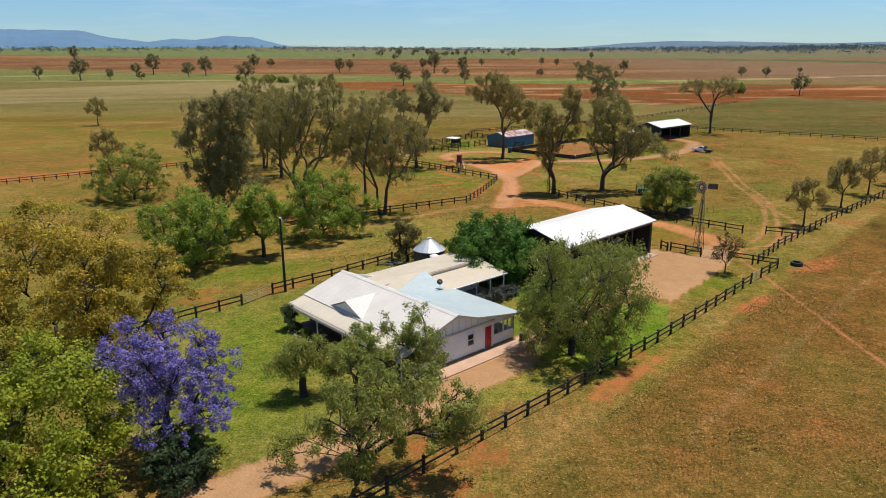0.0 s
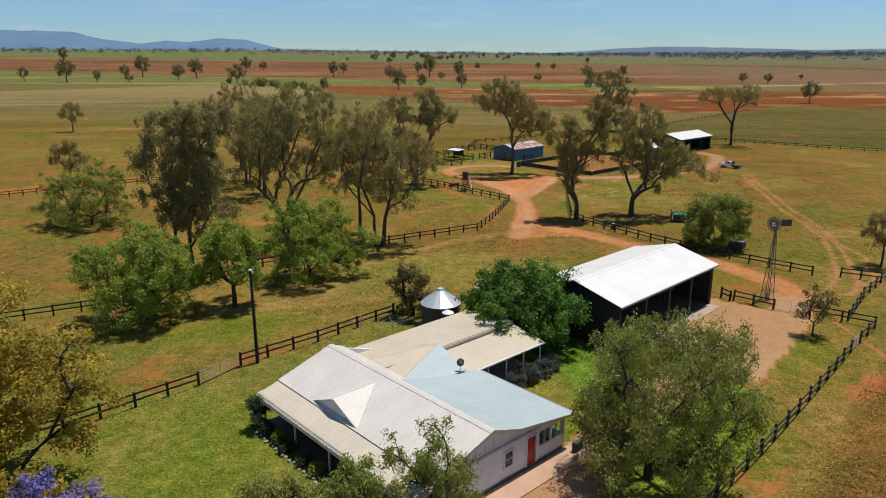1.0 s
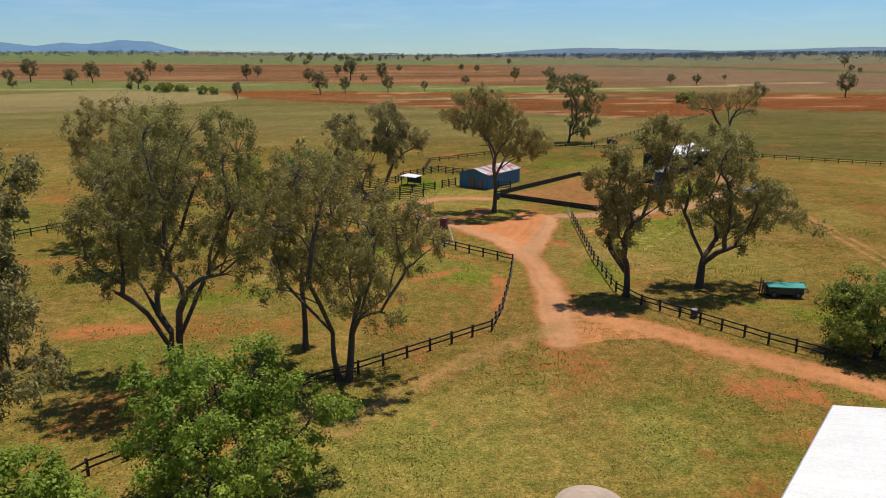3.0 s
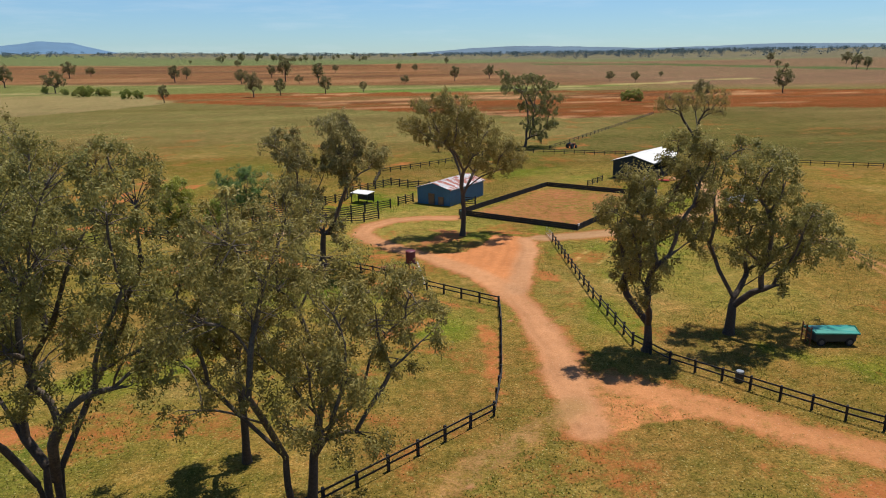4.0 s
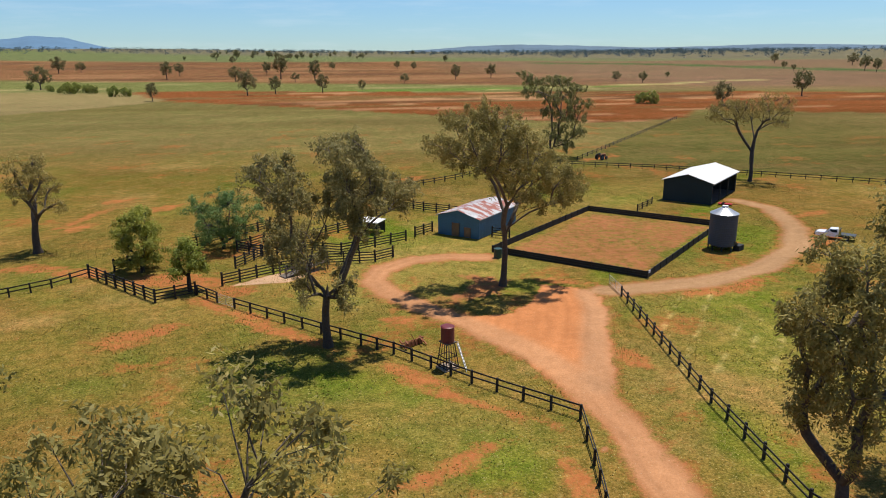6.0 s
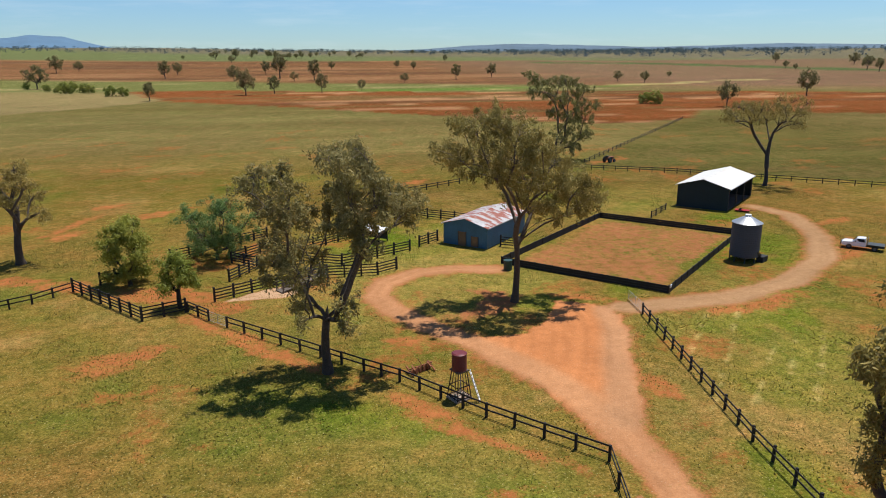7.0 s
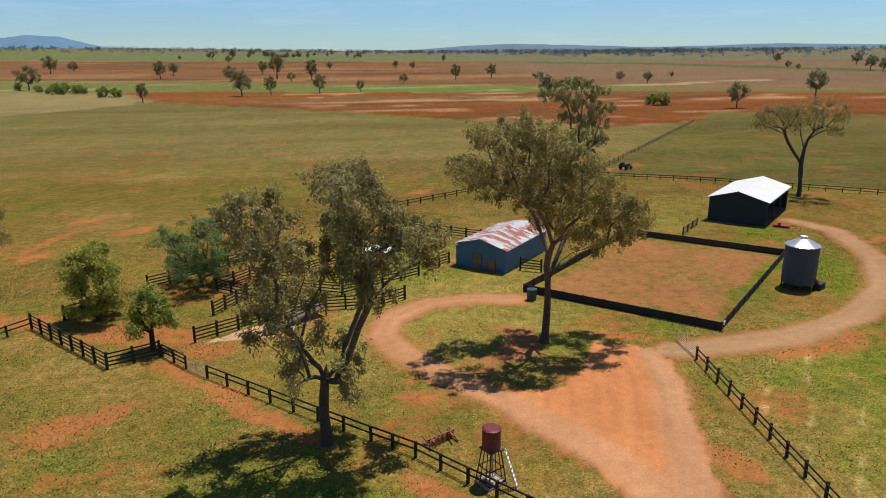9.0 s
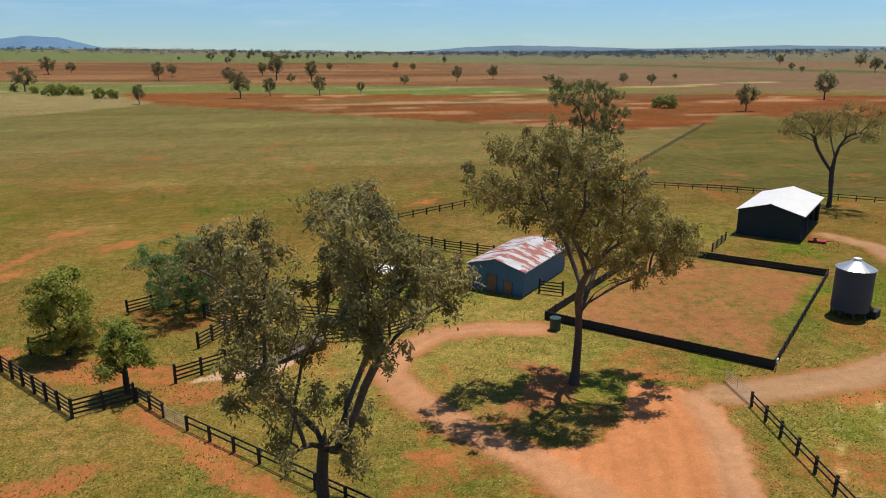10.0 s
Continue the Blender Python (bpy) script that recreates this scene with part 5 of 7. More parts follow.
def fence(line, label, rails=(0.62, 1.12), spacing=2.45, post=POST, group="paddock fences", name="fence"):
    """Posts and rails along a line of plan points; each post and rail is a part."""
    x0, y0 = line[0]
    f = thing(name, x0, y0, 0, 0, label, "fence", group)
    for (ax, ay), (bx, by) in zip(line, line[1:]):
        length = math.hypot(bx - ax, by - ay)
        n = max(1, round(length / spacing))
        turn = math.atan2(by - ay, bx - ax)
        for k in range(n + 1):
            if k == n and (bx, by) != line[-1]:
                continue
            p = part("post", post, None, f)
            p.matrix_basis = pose(ax + (bx - ax) * k / n - x0, ay + (by - ay) * k / n - y0, fence_rng.uniform(-0.04, 0.03), fence_rng.uniform(-1.5, 1.5), fence_rng.uniform(-1.5, 1.5), math.degrees(turn))
        for k in range(n):
            for z in rails:
                r = part("rail", RAIL, None, f)
                t = (k + 0.5) / n
                r.matrix_basis = pose(ax + (bx - ax) * t - x0 + 0.1 * math.sin(turn), ay + (by - ay) * t - y0 - 0.1 * math.cos(turn), z + fence_rng.uniform(-0.02, 0.02), 0, fence_rng.uniform(-0.5, 0.5), math.degrees(turn)) @ Matrix.Diagonal((length / n + 0.04, 1, 1, 1))
    return f


B2 = "black two-rail timber fence "
fence([(-9, 29.5), (-2.4, 36.8), (1.8, 41.2), (10.4, 49.7), (20.1, 59.8), (27.1, 67.5), (35.4, 76.8)], B2 + "between the yard and the cropped field")
fence([(37.4, 78.9), (41, 82.7), (36.2, 85.9)], B2 + "at the corner of the gravel yard")
fence([(39.4, 84.6), (45, 91.7), (60.5, 108.1), (80.9, 128.2), (125, 171)], B2 + "along the cropped field")
fence([(46.6, 99.4), (50.4, 97.6)], B2 + "beside the wheel tracks")
fence([(-40, 54), (-28.6, 62), (-21.5, 69.3)], B2 + "behind the house lawn")
fence([(-19.2, 73.1), (-13.5, 78.5), (-7.0, 85.6)], B2 + "behind the house")
fence([(-75, 70), (-47, 82.3), (-35.6, 88.5), (-27.3, 100.9), (-13.9, 112), (-10.2, 114.1), (2.8, 122.4), (5.0, 128.4), (8.0, 139.3), (9.4, 145.2), (2.7, 152.6), (-3, 159.9), (-5.8, 162.6), (-18.7, 175.6)], B2 + "round the horse paddock")
fence([(-41.1, 187.5), (-48.6, 182.5), (-63.6, 167.2), (-84.2, 151.4), (-97, 141), (-160, 92)], B2 + "across the open paddock")
fence([(24.6, 170.3), (22.4, 157), (20.5, 145.5), (19.0, 132.5), (20.2, 127.8), (28, 116.2), (35.9, 106.8), (43.4, 99.9)], B2 + "beside the farm track")
fence([(29.2, 91.6), (29.7, 90.4)], B2 + "beside the shed slab")
fence([(30.2, 90.6), (33.3, 87.8)], B2 + "below the windmill")
fence([(3, 224), (6.1, 240.5), (22.4, 251), (37.4, 264), (45, 270), (58, 262.5), (75, 252.5), (105, 227.5), (170, 178)], B2 + "along the far paddock", spacing=3.0)
fence([(60, 272), (150, 381)], "thin dark stock fence along the green field", rails=(0.5, 1.0), spacing=4.5)
Y4 = "black timber stock yard fence "
R4 = (0.35, 0.72, 1.09, 1.46)
YK = dict(rails=R4, spacing=2.3, post=YARD_POST, group="stock yard fences", name="yard_fence")
fence([(-20.8, 178), (-23.4, 181.2)], "black three-rail timber fence beside the yard gateway", rails=(0.45, 0.85, 1.2))
fence([(-23.6, 181.2), (-27.7, 179.3), (-37.9, 191.2)], Y4 + "at its outer corner", **YK)
fence([(-37.9, 191.2), (-41.1, 187.5)], "black two-rail timber fence ending in grass")
fence([(-35.4, 193.2), (-32.6, 195.8)], Y4 + "under a tree", **YK)
fence([(-28.8, 202.2), (-26.6, 203.8), (-22, 208), (-16.5, 212.5)], Y4 + "at the back of the yards", **YK)
fence([(-20.9, 184), (-15, 187.6), (-8, 190.4), (-1.7, 190.2), (0.9, 191.8)], Y4 + "beside the pale sand", **YK)
fence([(-20, 191.2), (-16.8, 196.2), (-11, 197.5), (-6, 195), (-1, 197.6), (3.9, 200.2)], Y4 + "in the middle of the yards", **YK)
fence([(-17, 196.4), (-20.5, 199.5), (-17, 203.5), (-11.5, 203), (-11, 197.5)], Y4 + "round a holding pen", **YK)
fence([(-11.5, 203), (-4, 209), (-2, 215.6), (3, 220), (6.8, 223.8), (10, 220.2), (16, 215.5)], Y4 + "behind the small roof", **YK)
fence([(5.6, 202.2), (8.8, 204.8)], Y4 + "beside the blue shed", **YK)
fence([(47, 211.4), (52.6, 216.8)], "short timber ramp fence beside the green shed", rails=R4[:3], post=POST, group="stock yard fences")
fence([(17.2, 199.8), (19.5, 198.2)], Y4 + "between the blue shed and the arena", **YK)

# arena: low black walls of boards round the riding ground
BOARD = rail_mesh("board", 0.06, 0.29, BLACK_TIMBER)
ARENA_POST = post_mesh("arena_post", 0.15, 1.05, BLACK_TIMBER)
arena = thing("arena_fence", 15, 191.5, 0, 0, "low black boarded fence round the riding arena", "fence")
for (ax, ay), (bx, by) in zip(PEN, PEN[1:] + PEN[:1]):
    an = round(math.hypot(bx - ax, by - ay) / 2.4)
    at_ = math.degrees(math.atan2(by - ay, bx - ax))
    for k in range(an):
        p = part("post", ARENA_POST, None, arena)
        p.matrix_basis = pose(ax + (bx - ax) * k / an - 15, ay + (by - ay) * k / an - 191.5, -0.05, 0, 0, at_)
        for z in (0.16, 0.47, 0.78):
            r = part("board", BOARD, None, arena)
            r.matrix_basis = pose(ax + (bx - ax) * (k + 0.5) / an - 15, ay + (by - ay) * (k + 0.5) / an - 191.5, z, 0, 0, at_) @ Matrix.Diagonal((math.hypot(bx - ax, by - ay) / an, 1, 1, 1))


sign = thing("small_sign", 30.75, 175.6, 0, 42, "small white sign box on the arena corner post", "sign")
part("box", soft_box(0, 0, 0.95, 0.42, 0.1, 0.36, 0, 0.02), WHITE_PAINT, sign)
part("stake", soft_box(0, 0.06, 0.42, 0.07, 0.05, 0.95), OLD_TIMBER, sign)


# ---- buildings ----
def gable_building(name, x, y, turn, width, length, eave, ridge, wall_x, wall_y, roof_mat, label, overhang=0.35, open_side=False, door_spots=(), bays=4, roof_label="", frame_mat=None):
    """Walls and a ridged roof. Local x runs across the gable, local y along the ridge, the near left corner at the origin."""
    b = thing(name, x, y, 0, turn, label, "shed" if "shed" in name else "building")
    gable = [(0, 0), (width, 0), (width, eave), (width / 2, ridge), (0, eave)]
    part("front_wall", upright(bmesh.new(), gable, (0, 0), (width, 0), 0.12), wall_x, b)
    part("back_wall", upright(bmesh.new(), gable, (0, length - 0.12), (width, length - 0.12), 0.12), wall_x, b)
    part("side_wall", upright(bmesh.new(), [(0.12, 0), (length - 0.12, 0), (length - 0.12, eave), (0.12, eave)], (0.12, 0), (0.12, length), 0.12), wall_y, b)
    if open_side:
        for k in range(bays + 1):
            part("column", soft_box(width - 0.12, 0.2 + (length - 0.4) * k / bays, eave / 2 - 0.05, 0.2, 0.2, eave - 0.1), frame_mat or DARK_STEEL, b)
        part("header", soft_box(width - 0.1, length / 2, eave - 0.3, 0.14, length - 0.3, 0.5), wall_y, b)
        part("floor_slab", soft_box(width / 2, length / 2, 0.03, width - 0.3, length - 0.3, 0.1), SHADE_FLOOR, b)
    else:
        part("side_wall", upright(bmesh.new(), [(0.12, 0), (length - 0.12, 0), (length - 0.12, eave), (0.12, eave)], (width, 0), (width, length), 0.12), wall_y, b)
    slope = (ridge - eave) / (width / 2)
    o = overhang
    for s, tag in ((0, "roof_sheet"), (1, "roof_sheet")):
        ex = -o if s == 0 else width + o
        ez = eave - o * slope + 0.1
        c = [(ex, -o, ez), (width / 2, -o, ridge + 0.1), (width / 2, length + o, ridge + 0.1), (ex, length + o, ez)]
        part(tag, slab(bmesh.new(), c if s else c[::-1], 0.06), roof_mat, b, roof_label)
        part("gutter", soft_box(ex, length / 2, ez - 0.08, 0.13, length + 2 * o, 0.13), WHITE_PAINT if "house" in name else GALV, b)
    cap = bmesh.new()
    slab(cap, [(width / 2 - 0.25, -o, ridge + 0.125 - 0.25 * slope), (width / 2, -o, ridge + 0.135), (width / 2, length + o, ridge + 0.135), (width / 2 - 0.25, length + o, ridge + 0.125 - 0.25 * slope)], 0.02)
    slab(cap, [(width / 2 + 0.25, -o, ridge + 0.125 - 0.25 * slope), (width / 2 + 0.25, length + o, ridge + 0.125 - 0.25 * slope), (width / 2, length + o, ridge + 0.135), (width / 2, -o, ridge + 0.135)], 0.02)
    part("ridge_cap", cap, roof_mat, b)
    return b


# machinery shed: near left corner, ridge running away from the house
big_shed = gable_building("machinery_shed", 7.4, 83.2, -45.0, 9.6, 18.4, 4.5, 5.75, BROWN_SHEET_X, BROWN_SHEET_Y, ROOF_WHITE_Y, "long dark machinery shed with a white roof and an open side", open_side=True, bays=4)
part("apron_slab", soft_box(9.6 + 0.6, 9.1, 0.03, 1.3, 18.4, 0.1), CONCRETE, big_shed, "pale concrete apron")
blue_shed = gable_building("blue_shed", 9.5, 203.6, -43.0, 7.3, 12.6, 3.05, 4.05, BLUE_SHEET_X, BLUE_SHEET_Y, ROOF_RUSTY_Y, "old blue sheet-iron shed with a rust-streaked roof", overhang=0.25)
for dx, dw, dh, dz in ((3.2, 1.15, 2.1, 0), (5.3, 1.0, 1.5, 0.1)):
    dr = part("door", soft_box(dx, -0.05, dh / 2 + dz, dw, 0.1, dh), DOOR_PLANK, blue_shed, "weathered plank door")
    for s in (-1, 1):
        part("door_frame", soft_box(s * (dw / 2 + 0.05) + dx, -0.06, dh / 2 + dz, 0.1, 0.14, dh + 0.1), OLD_TIMBER, dr)
green_shed = gable_building("green_shed", 56.4, 219.8, -47.5, 9.0, 17.2, 4.0, 5.3, GREEN_SHEET_X, GREEN_SHEET_X, ROOF_WHITE_Y, "dark green farm shed with a bright white roof", open_side=True, bays=3)


# ---- homestead ----
# local x runs along the front wall, local y back along the main ridge
house = thing("homestead", 0, 54, 0, 43.5, "white weatherboard homestead with pale iron roofs and shady verandahs", "house")


def wall_with_holes(bm, a, b, low, high, holes, thick=0.15):
    """A wall from a to b (plan) with rectangular openings (from, to, sill, head)."""
    cuts = sorted({0.0, math.dist(a, b), *[v for h in holes for v in h[:2]]})
    for p, q in zip(cuts, cuts[1:]):
        solid = [(low, high)]
        for h in holes:
            if h[0] <= p and q <= h[1]:
                solid = [(low, h[2]), (h[3], high)]
        for lo, hi in solid:
            if hi - lo > 0.01:
                upright(bm, [(p, lo), (q, lo), (q, hi), (p, hi)], a, b, thick)
    return bm


def house_window(parent, x, y, z, wide, high, turn=0.0, label=""):
    w = part("window", soft_box(x, y, z, wide - 0.08, 0.03, high - 0.08, turn, 0.003), DARK_GLASS, parent, label)
    f = bmesh.new()
    c, s = math.cos(radians(turn)), math.sin(radians(turn))
    for dx, dz, sx, sz in ((0, high / 2, wide + 0.1, 0.09), (0, -high / 2, wide + 0.16, 0.09), (-wide / 2, 0, 0.09, high), (wide / 2, 0, 0.09, high), (0, 0, wide, 0.05)):
        box(f, x + dx * c, y + dx * s, z + dz, sx, 0.2, sz, turn)
    part("window_frame", f, WHITE_PAINT, w)
    return w


def board_lines(parent, a, b, low, high, step=0.19):
    """Weatherboards: each board a thin tilted strip on the wall's outer face."""
    a, b = Vector(a), Vector(b)
    d = (b - a).normalized()
    t = math.degrees(math.atan2(d.y, d.x))
    n = Vector((d.y, -d.x)) * 0.012
    m = (a + b) / 2 + n
    z = low
    while z < high:
        part("weatherboard", box(bmesh.new(), m.x, m.y, z + step / 2, (b - a).length, 0.02, step, t, (-7, 0, 0)), WHITE_WALL, parent)
        z += step


part("floor", soft_box(3.6, 8.2, 0.12, 11.8, 16.4, 0.25), CONCRETE, house)
part("front_wall", wall_with_holes(bmesh.new(), (-2.4, 0), (9.6, 0), 0.2, 2.55, [(5.9, 6.7, 1.0, 2.1), (8.05, 8.9, 0.2, 2.25), (9.35, 10.55, 1.1, 2.2), (10.65, 11.85, 1.1, 2.2)]), WHITE_WALL, house)
for seg in ((-2.4, 3.45), (4.35, 5.6), (6.55, 6.9)):
    board_lines(house, (seg[0], -0.004), (seg[1], -0.004), 0.25, 2.5)
part("gable_wall", upright(bmesh.new(), [(-2.4, 2.55), (9.6, 2.55), (4.3, 3.5), (2.0, 4.3), (-2.4, 2.9)], (0, 0), (1, 0), 0.15), WHITE_WALL, house, "pale gable panel above a cream cornice")
part("cornice", soft_box(2.2, -0.06, 2.62, 9.4, 0.12, 0.16), TRIM_CREAM, house)
for k in range(9):
    gx = -1.2 + k * 0.75
    top = 2.9 + (gx + 2.4) * 0.318 if gx < 2.0 else 4.3 - (gx - 2.0) * 0.35
    part("batten", soft_box(gx, -0.03, (2.7 + top) / 2, 0.06, 0.05, max(0.1, top - 2.72)), WHITE_PAINT, house)
door_1 = part("door", soft_box(6.08, -0.01, 1.22, 0.85, 0.08, 2.05), RED_PAINT, house, "red painted front door")
part("door_frame", (lambda f: (box(f, 5.6, -0.03, 1.25, 0.09, 0.2, 2.15), box(f, 6.56, -0.03, 1.25, 0.09, 0.2, 2.15), box(f, 6.08, -0.03, 2.3, 1.06, 0.2, 0.09)) and f)(bmesh.new()), WHITE_PAINT, door_1)
part("handle", soft_box(6.4, -0.08, 1.2, 0.05, 0.06, 0.16), GALV, door_1)
house_window(house, 3.9, -0.02, 1.55, 0.8, 1.1)
for px in (7.55, 8.72):
    w = bmesh.new()
    for dx, dz, sx, sz in ((0, 0.55, 1.25, 0.06), (0, -0.55, 1.25, 0.06), (-0.6, 0, 0.06, 1.1), (0.6, 0, 0.06, 1.1)):
        box(w, px, 0.06, 1.65 + dz, sx, 0.1, sz)
    part("porch_frame", w, WHITE_PAINT, house)
part("side_wall", wall_with_holes(bmesh.new(), (9.6, 0), (9.6, 8.6), 0.2, 2.55, [(0.3, 2.6, 1.1, 2.2), (4.2, 5.4, 1.0, 2.1)]), WHITE_WALL, house)
part("porch_wall", wall_with_holes(bmesh.new(), (6.9, 0.15), (6.9, 3.2), 0.2, 2.6, []), WHITE_WALL, house)
part("porch_wall", wall_with_holes(bmesh.new(), (9.6, 3.2), (6.9, 3.2), 0.2, 2.55, []), WHITE_WALL, house)
house_window(house, 9.58, 4.8, 1.55, 1.2, 1.1, 90)
part("verandah_wall", wall_with_holes(bmesh.new(), (-2.4, 16.4), (-2.4, 0.15), 0.2, 2.85, [(2.5, 3.9, 0.9, 2.1), (7.4, 8.4, 0.25, 2.3), (11.0, 12.4, 0.9, 2.1)]), SHADE_WALL, house)
for yy in (13.2, 4.7):
    house_window(house, -2.44, yy, 1.5, 1.4, 1.2, 90)
part("door", soft_box(-2.42, 8.5, 1.27, 0.08, 1.0, 2.05), OLD_TIMBER, house, "dark timber verandah door")
part("back_wall", upright(bmesh.new(), [(-2.4, 0.2), (6.4, 0.2), (6.4, 2.9), (2.0, 4.3), (-2.4, 2.85)], (0, 16.4), (1, 16.4), 0.15), WHITE_WALL, house)
# roofs of the main house
YF, YB = -0.5, 16.9
part("main_roof", slab(bmesh.new(), [(2.0, YF, 4.45), (-2.65, YF, 3.0), (-2.65, YB, 3.0), (2.0, YB, 4.45)], 0.06), ROOF_GREY_Y, house, "pale zinc roof slope")
part("main_roof", slab(bmesh.new(), [(2.0, YF, 4.45), (2.0, 8.8, 4.45), (4.4, 8.8, 3.62), (4.4, YF, 3.62)], 0.06), ROOF_BLUE_Y, house, "blue-grey zinc roof slope")
part("skillion_roof", slab(bmesh.new(), [(4.4, YF, 3.615), (4.4, 8.8, 3.615), (10.05, 8.8, 2.62), (10.05, YF, 2.62)], 0.06), ROOF_BLUE_Y, house, "blue-grey low-pitched zinc roof")
part("main_roof", slab(bmesh.new(), [(2.0, 8.8, 4.45), (2.0, YB, 4.45), (3.2, YB, 3.95), (3.2, 8.8, 3.95)], 0.06), ROOF_GREY_Y, house)
part("verandah_roof", slab(bmesh.new(), [(-2.55, YF - 0.2, 2.94), (-3.95, YF - 0.2, 2.56), (-3.95, YB, 2.56), (-2.55, YB, 2.94)], 0.05), ROOF_CREAM_Y, house, "cream verandah roof")
curl = bmesh.new()
for k, (dx, dz, w) in enumerate(((-4.1, 2.50, 0.36), (-4.3, 2.38, 0.3), (-4.42, 2.22, 0.22))):
    box(curl, dx, (YF + YB) / 2, dz, w, YB - YF + 0.2, 0.05, 0, (0, -18 - 26 * k, 0))
part("verandah_edge", curl, ROOF_CREAM_Y, house, "rounded cream verandah edge")
cap = bmesh.new()
slab(cap, [(1.75, YF, 4.405), (2.0, YF, 4.485), (2.0, YB, 4.485), (1.75, YB, 4.405)], 0.02)
slab(cap, [(2.0, YF, 4.485), (2.25, YF, 4.40), (2.25, YB, 4.40), (2.0, YB, 4.485)], 0.02)
part("ridge_cap", cap, ROOF_GREY_Y, house)
barge = bmesh.new()
beam(barge, (2.0, YF - 0.03, 4.40), (-2.65, YF - 0.03, 2.95), 0.05, 0.2)
beam(barge, (2.0, YF - 0.03, 4.40), (4.4, YF - 0.03, 3.56), 0.05, 0.2)
beam(barge, (4.4, YF - 0.03, 3.56), (10.05, YF - 0.03, 2.56), 0.05, 0.2)
part("barge_board", barge, TRIM_CREAM, house)
part("gutter", soft_box(10.12, 4.1, 2.55, 0.13, 9.2, 0.13), GALV, house)
# dormer on the verandah side
part("dormer_face", upright(bmesh.new(), [(0, 3.02), (4.6, 3.02), (2.3, 4.0)], (-2.35, 12.1), (-2.35, 7.5), 0.1), WHITE_WALL, house, "white gablet face")
part("dormer_roof", slab(bmesh.new(), [(-2.5, 9.8, 4.12), (0.95, 9.8, 4.12), (-2.4, 7.2, 3.06), (-2.5, 7.2, 3.02)], 0.05), ROOF_GREY_Y, house)
part("dormer_roof", slab(bmesh.new(), [(-2.5, 9.8, 4.12), (-2.5, 12.4, 3.02), (-2.4, 12.4, 3.06), (0.95, 9.8, 4.12)], 0.05), ROOF_GREY_Y, house)
# cross gable and back wing
part("cross_roof", slab(bmesh.new(), [(2.2, 9.3, 3.44), (2.2, 8.6, 3.2), (8.7, 8.6, 3.1), (8.7, 11.8, 4.2)], 0.05), ROOF_BLUE_Y, house, "blue-grey cross gable")
part("cross_roof", slab(bmesh.new(), [(2.2, 9.3, 3.43), (8.7, 11.8, 4.19), (8.7, 15.0, 3.1), (2.2, 15.0, 3.2)], 0.05), CREAM_FLAT, house)
part("cross_gable_wall", upright(bmesh.new(), [(0, 2.6), (5.8, 2.6), (5.8, 3.1), (2.9, 4.1), (0, 3.1)], (8.6, 8.9), (8.6, 14.7), 0.1), WHITE_WALL, house)
part("wing_roof", slab(bmesh.new(), [(2.9, 12.15, 3.6), (17.7, 12.15, 3.6), (17.7, 17.9, 3.0), (2.9, 17.9, 3.0)], 0.08), ROOF_CREAM_X, house, "cream low-pitched wing roof")
part("wing_verandah_roof", slab(bmesh.new(), [(8.8, 12.05, 3.2), (8.8, 8.65, 2.65), (17.9, 8.65, 2.65), (17.9, 12.05, 3.2)], 0.06), ROOF_CREAM_X, house, "cream wing verandah roof")
part("fascia", soft_box(11.6, 12.12, 3.4, 12.2, 0.08, 0.24), TRIM_CREAM, house)
part("gutter", soft_box(13.35, 8.6, 2.58, 9.1, 0.13, 0.13), WHITE_PAINT, house)
part("wing_wall", wall_with_holes(bmesh.new(), (17.3, 12.4), (17.3, 17.5), 0.2, 3.0, []), WHITE_WALL, house)
part("wing_wall", wall_with_holes(bmesh.new(), (6.4, 12.4), (17.3, 12.4), 0.2, 3.1, [(4.0, 5.0, 0.2, 2.2), (7.0, 8.6, 0.9, 2.1)]), WHITE_WALL, house)
part("wing_wall", wall_with_holes(bmesh.new(), (17.3, 17.4), (6.4, 17.4), 0.2, 2.8, [(2.0, 3.4, 0.9, 2.0), (6.5, 7.9, 0.9, 2.0)]), WHITE_WALL, house)
house_window(house, 14.2, 12.42, 1.5, 1.6, 1.2)
house_window(house, 14.6, 17.4, 1.45, 1.4, 1.1)
house_window(house, 10.1, 17.4, 1.45, 1.4, 1.1)
part("door", soft_box(10.9, 12.42, 1.2, 1.0, 0.08, 2.0), OLD_TIMBER, house)
part("floor", soft_box(12.0, 13.1, 0.1, 11.0, 8.6, 0.2), CONCRETE, house)
for px in (9.2, 11.3, 13.4, 15.5, 17.6):
    part("verandah_post", soft_box(px, 8.85, 1.35, 0.1, 0.1, 2.5), WHITE_PAINT, house)
for k in range(5):
    part("verandah_post", soft_box(-4.05, -0.3 + k * 4.2, 1.3, 0.11, 0.11, 2.35), WHITE_PAINT, house)
part("verandah_floor", soft_box(-3.3, 8.1, 0.1, 1.9, 17.2, 0.2), SHADE_WALL, house)
for yy in (3.0, 12.6):
    for dx in (0, 1):
        part("downpipe", soft_box(9.72 if dx else -2.55, yy * 0.6 + 0.4, 1.4, 0.09, 0.09, 2.5), WHITE_PAINT, house)
path = thing("garden_path", 0, 54, 0, 43.5, "pale red paved path along the house front", "path", kind="structure")
part("paving", soft_box(4.2, -1.0, 0.04, 12.2, 1.7, 0.12), TERRACOTTA, path)
dish = thing("satellite_dish", -0.1, 65.9, 3.0, 0, "dark satellite dish on the house roof", "dish")
dbm = bmesh.new()
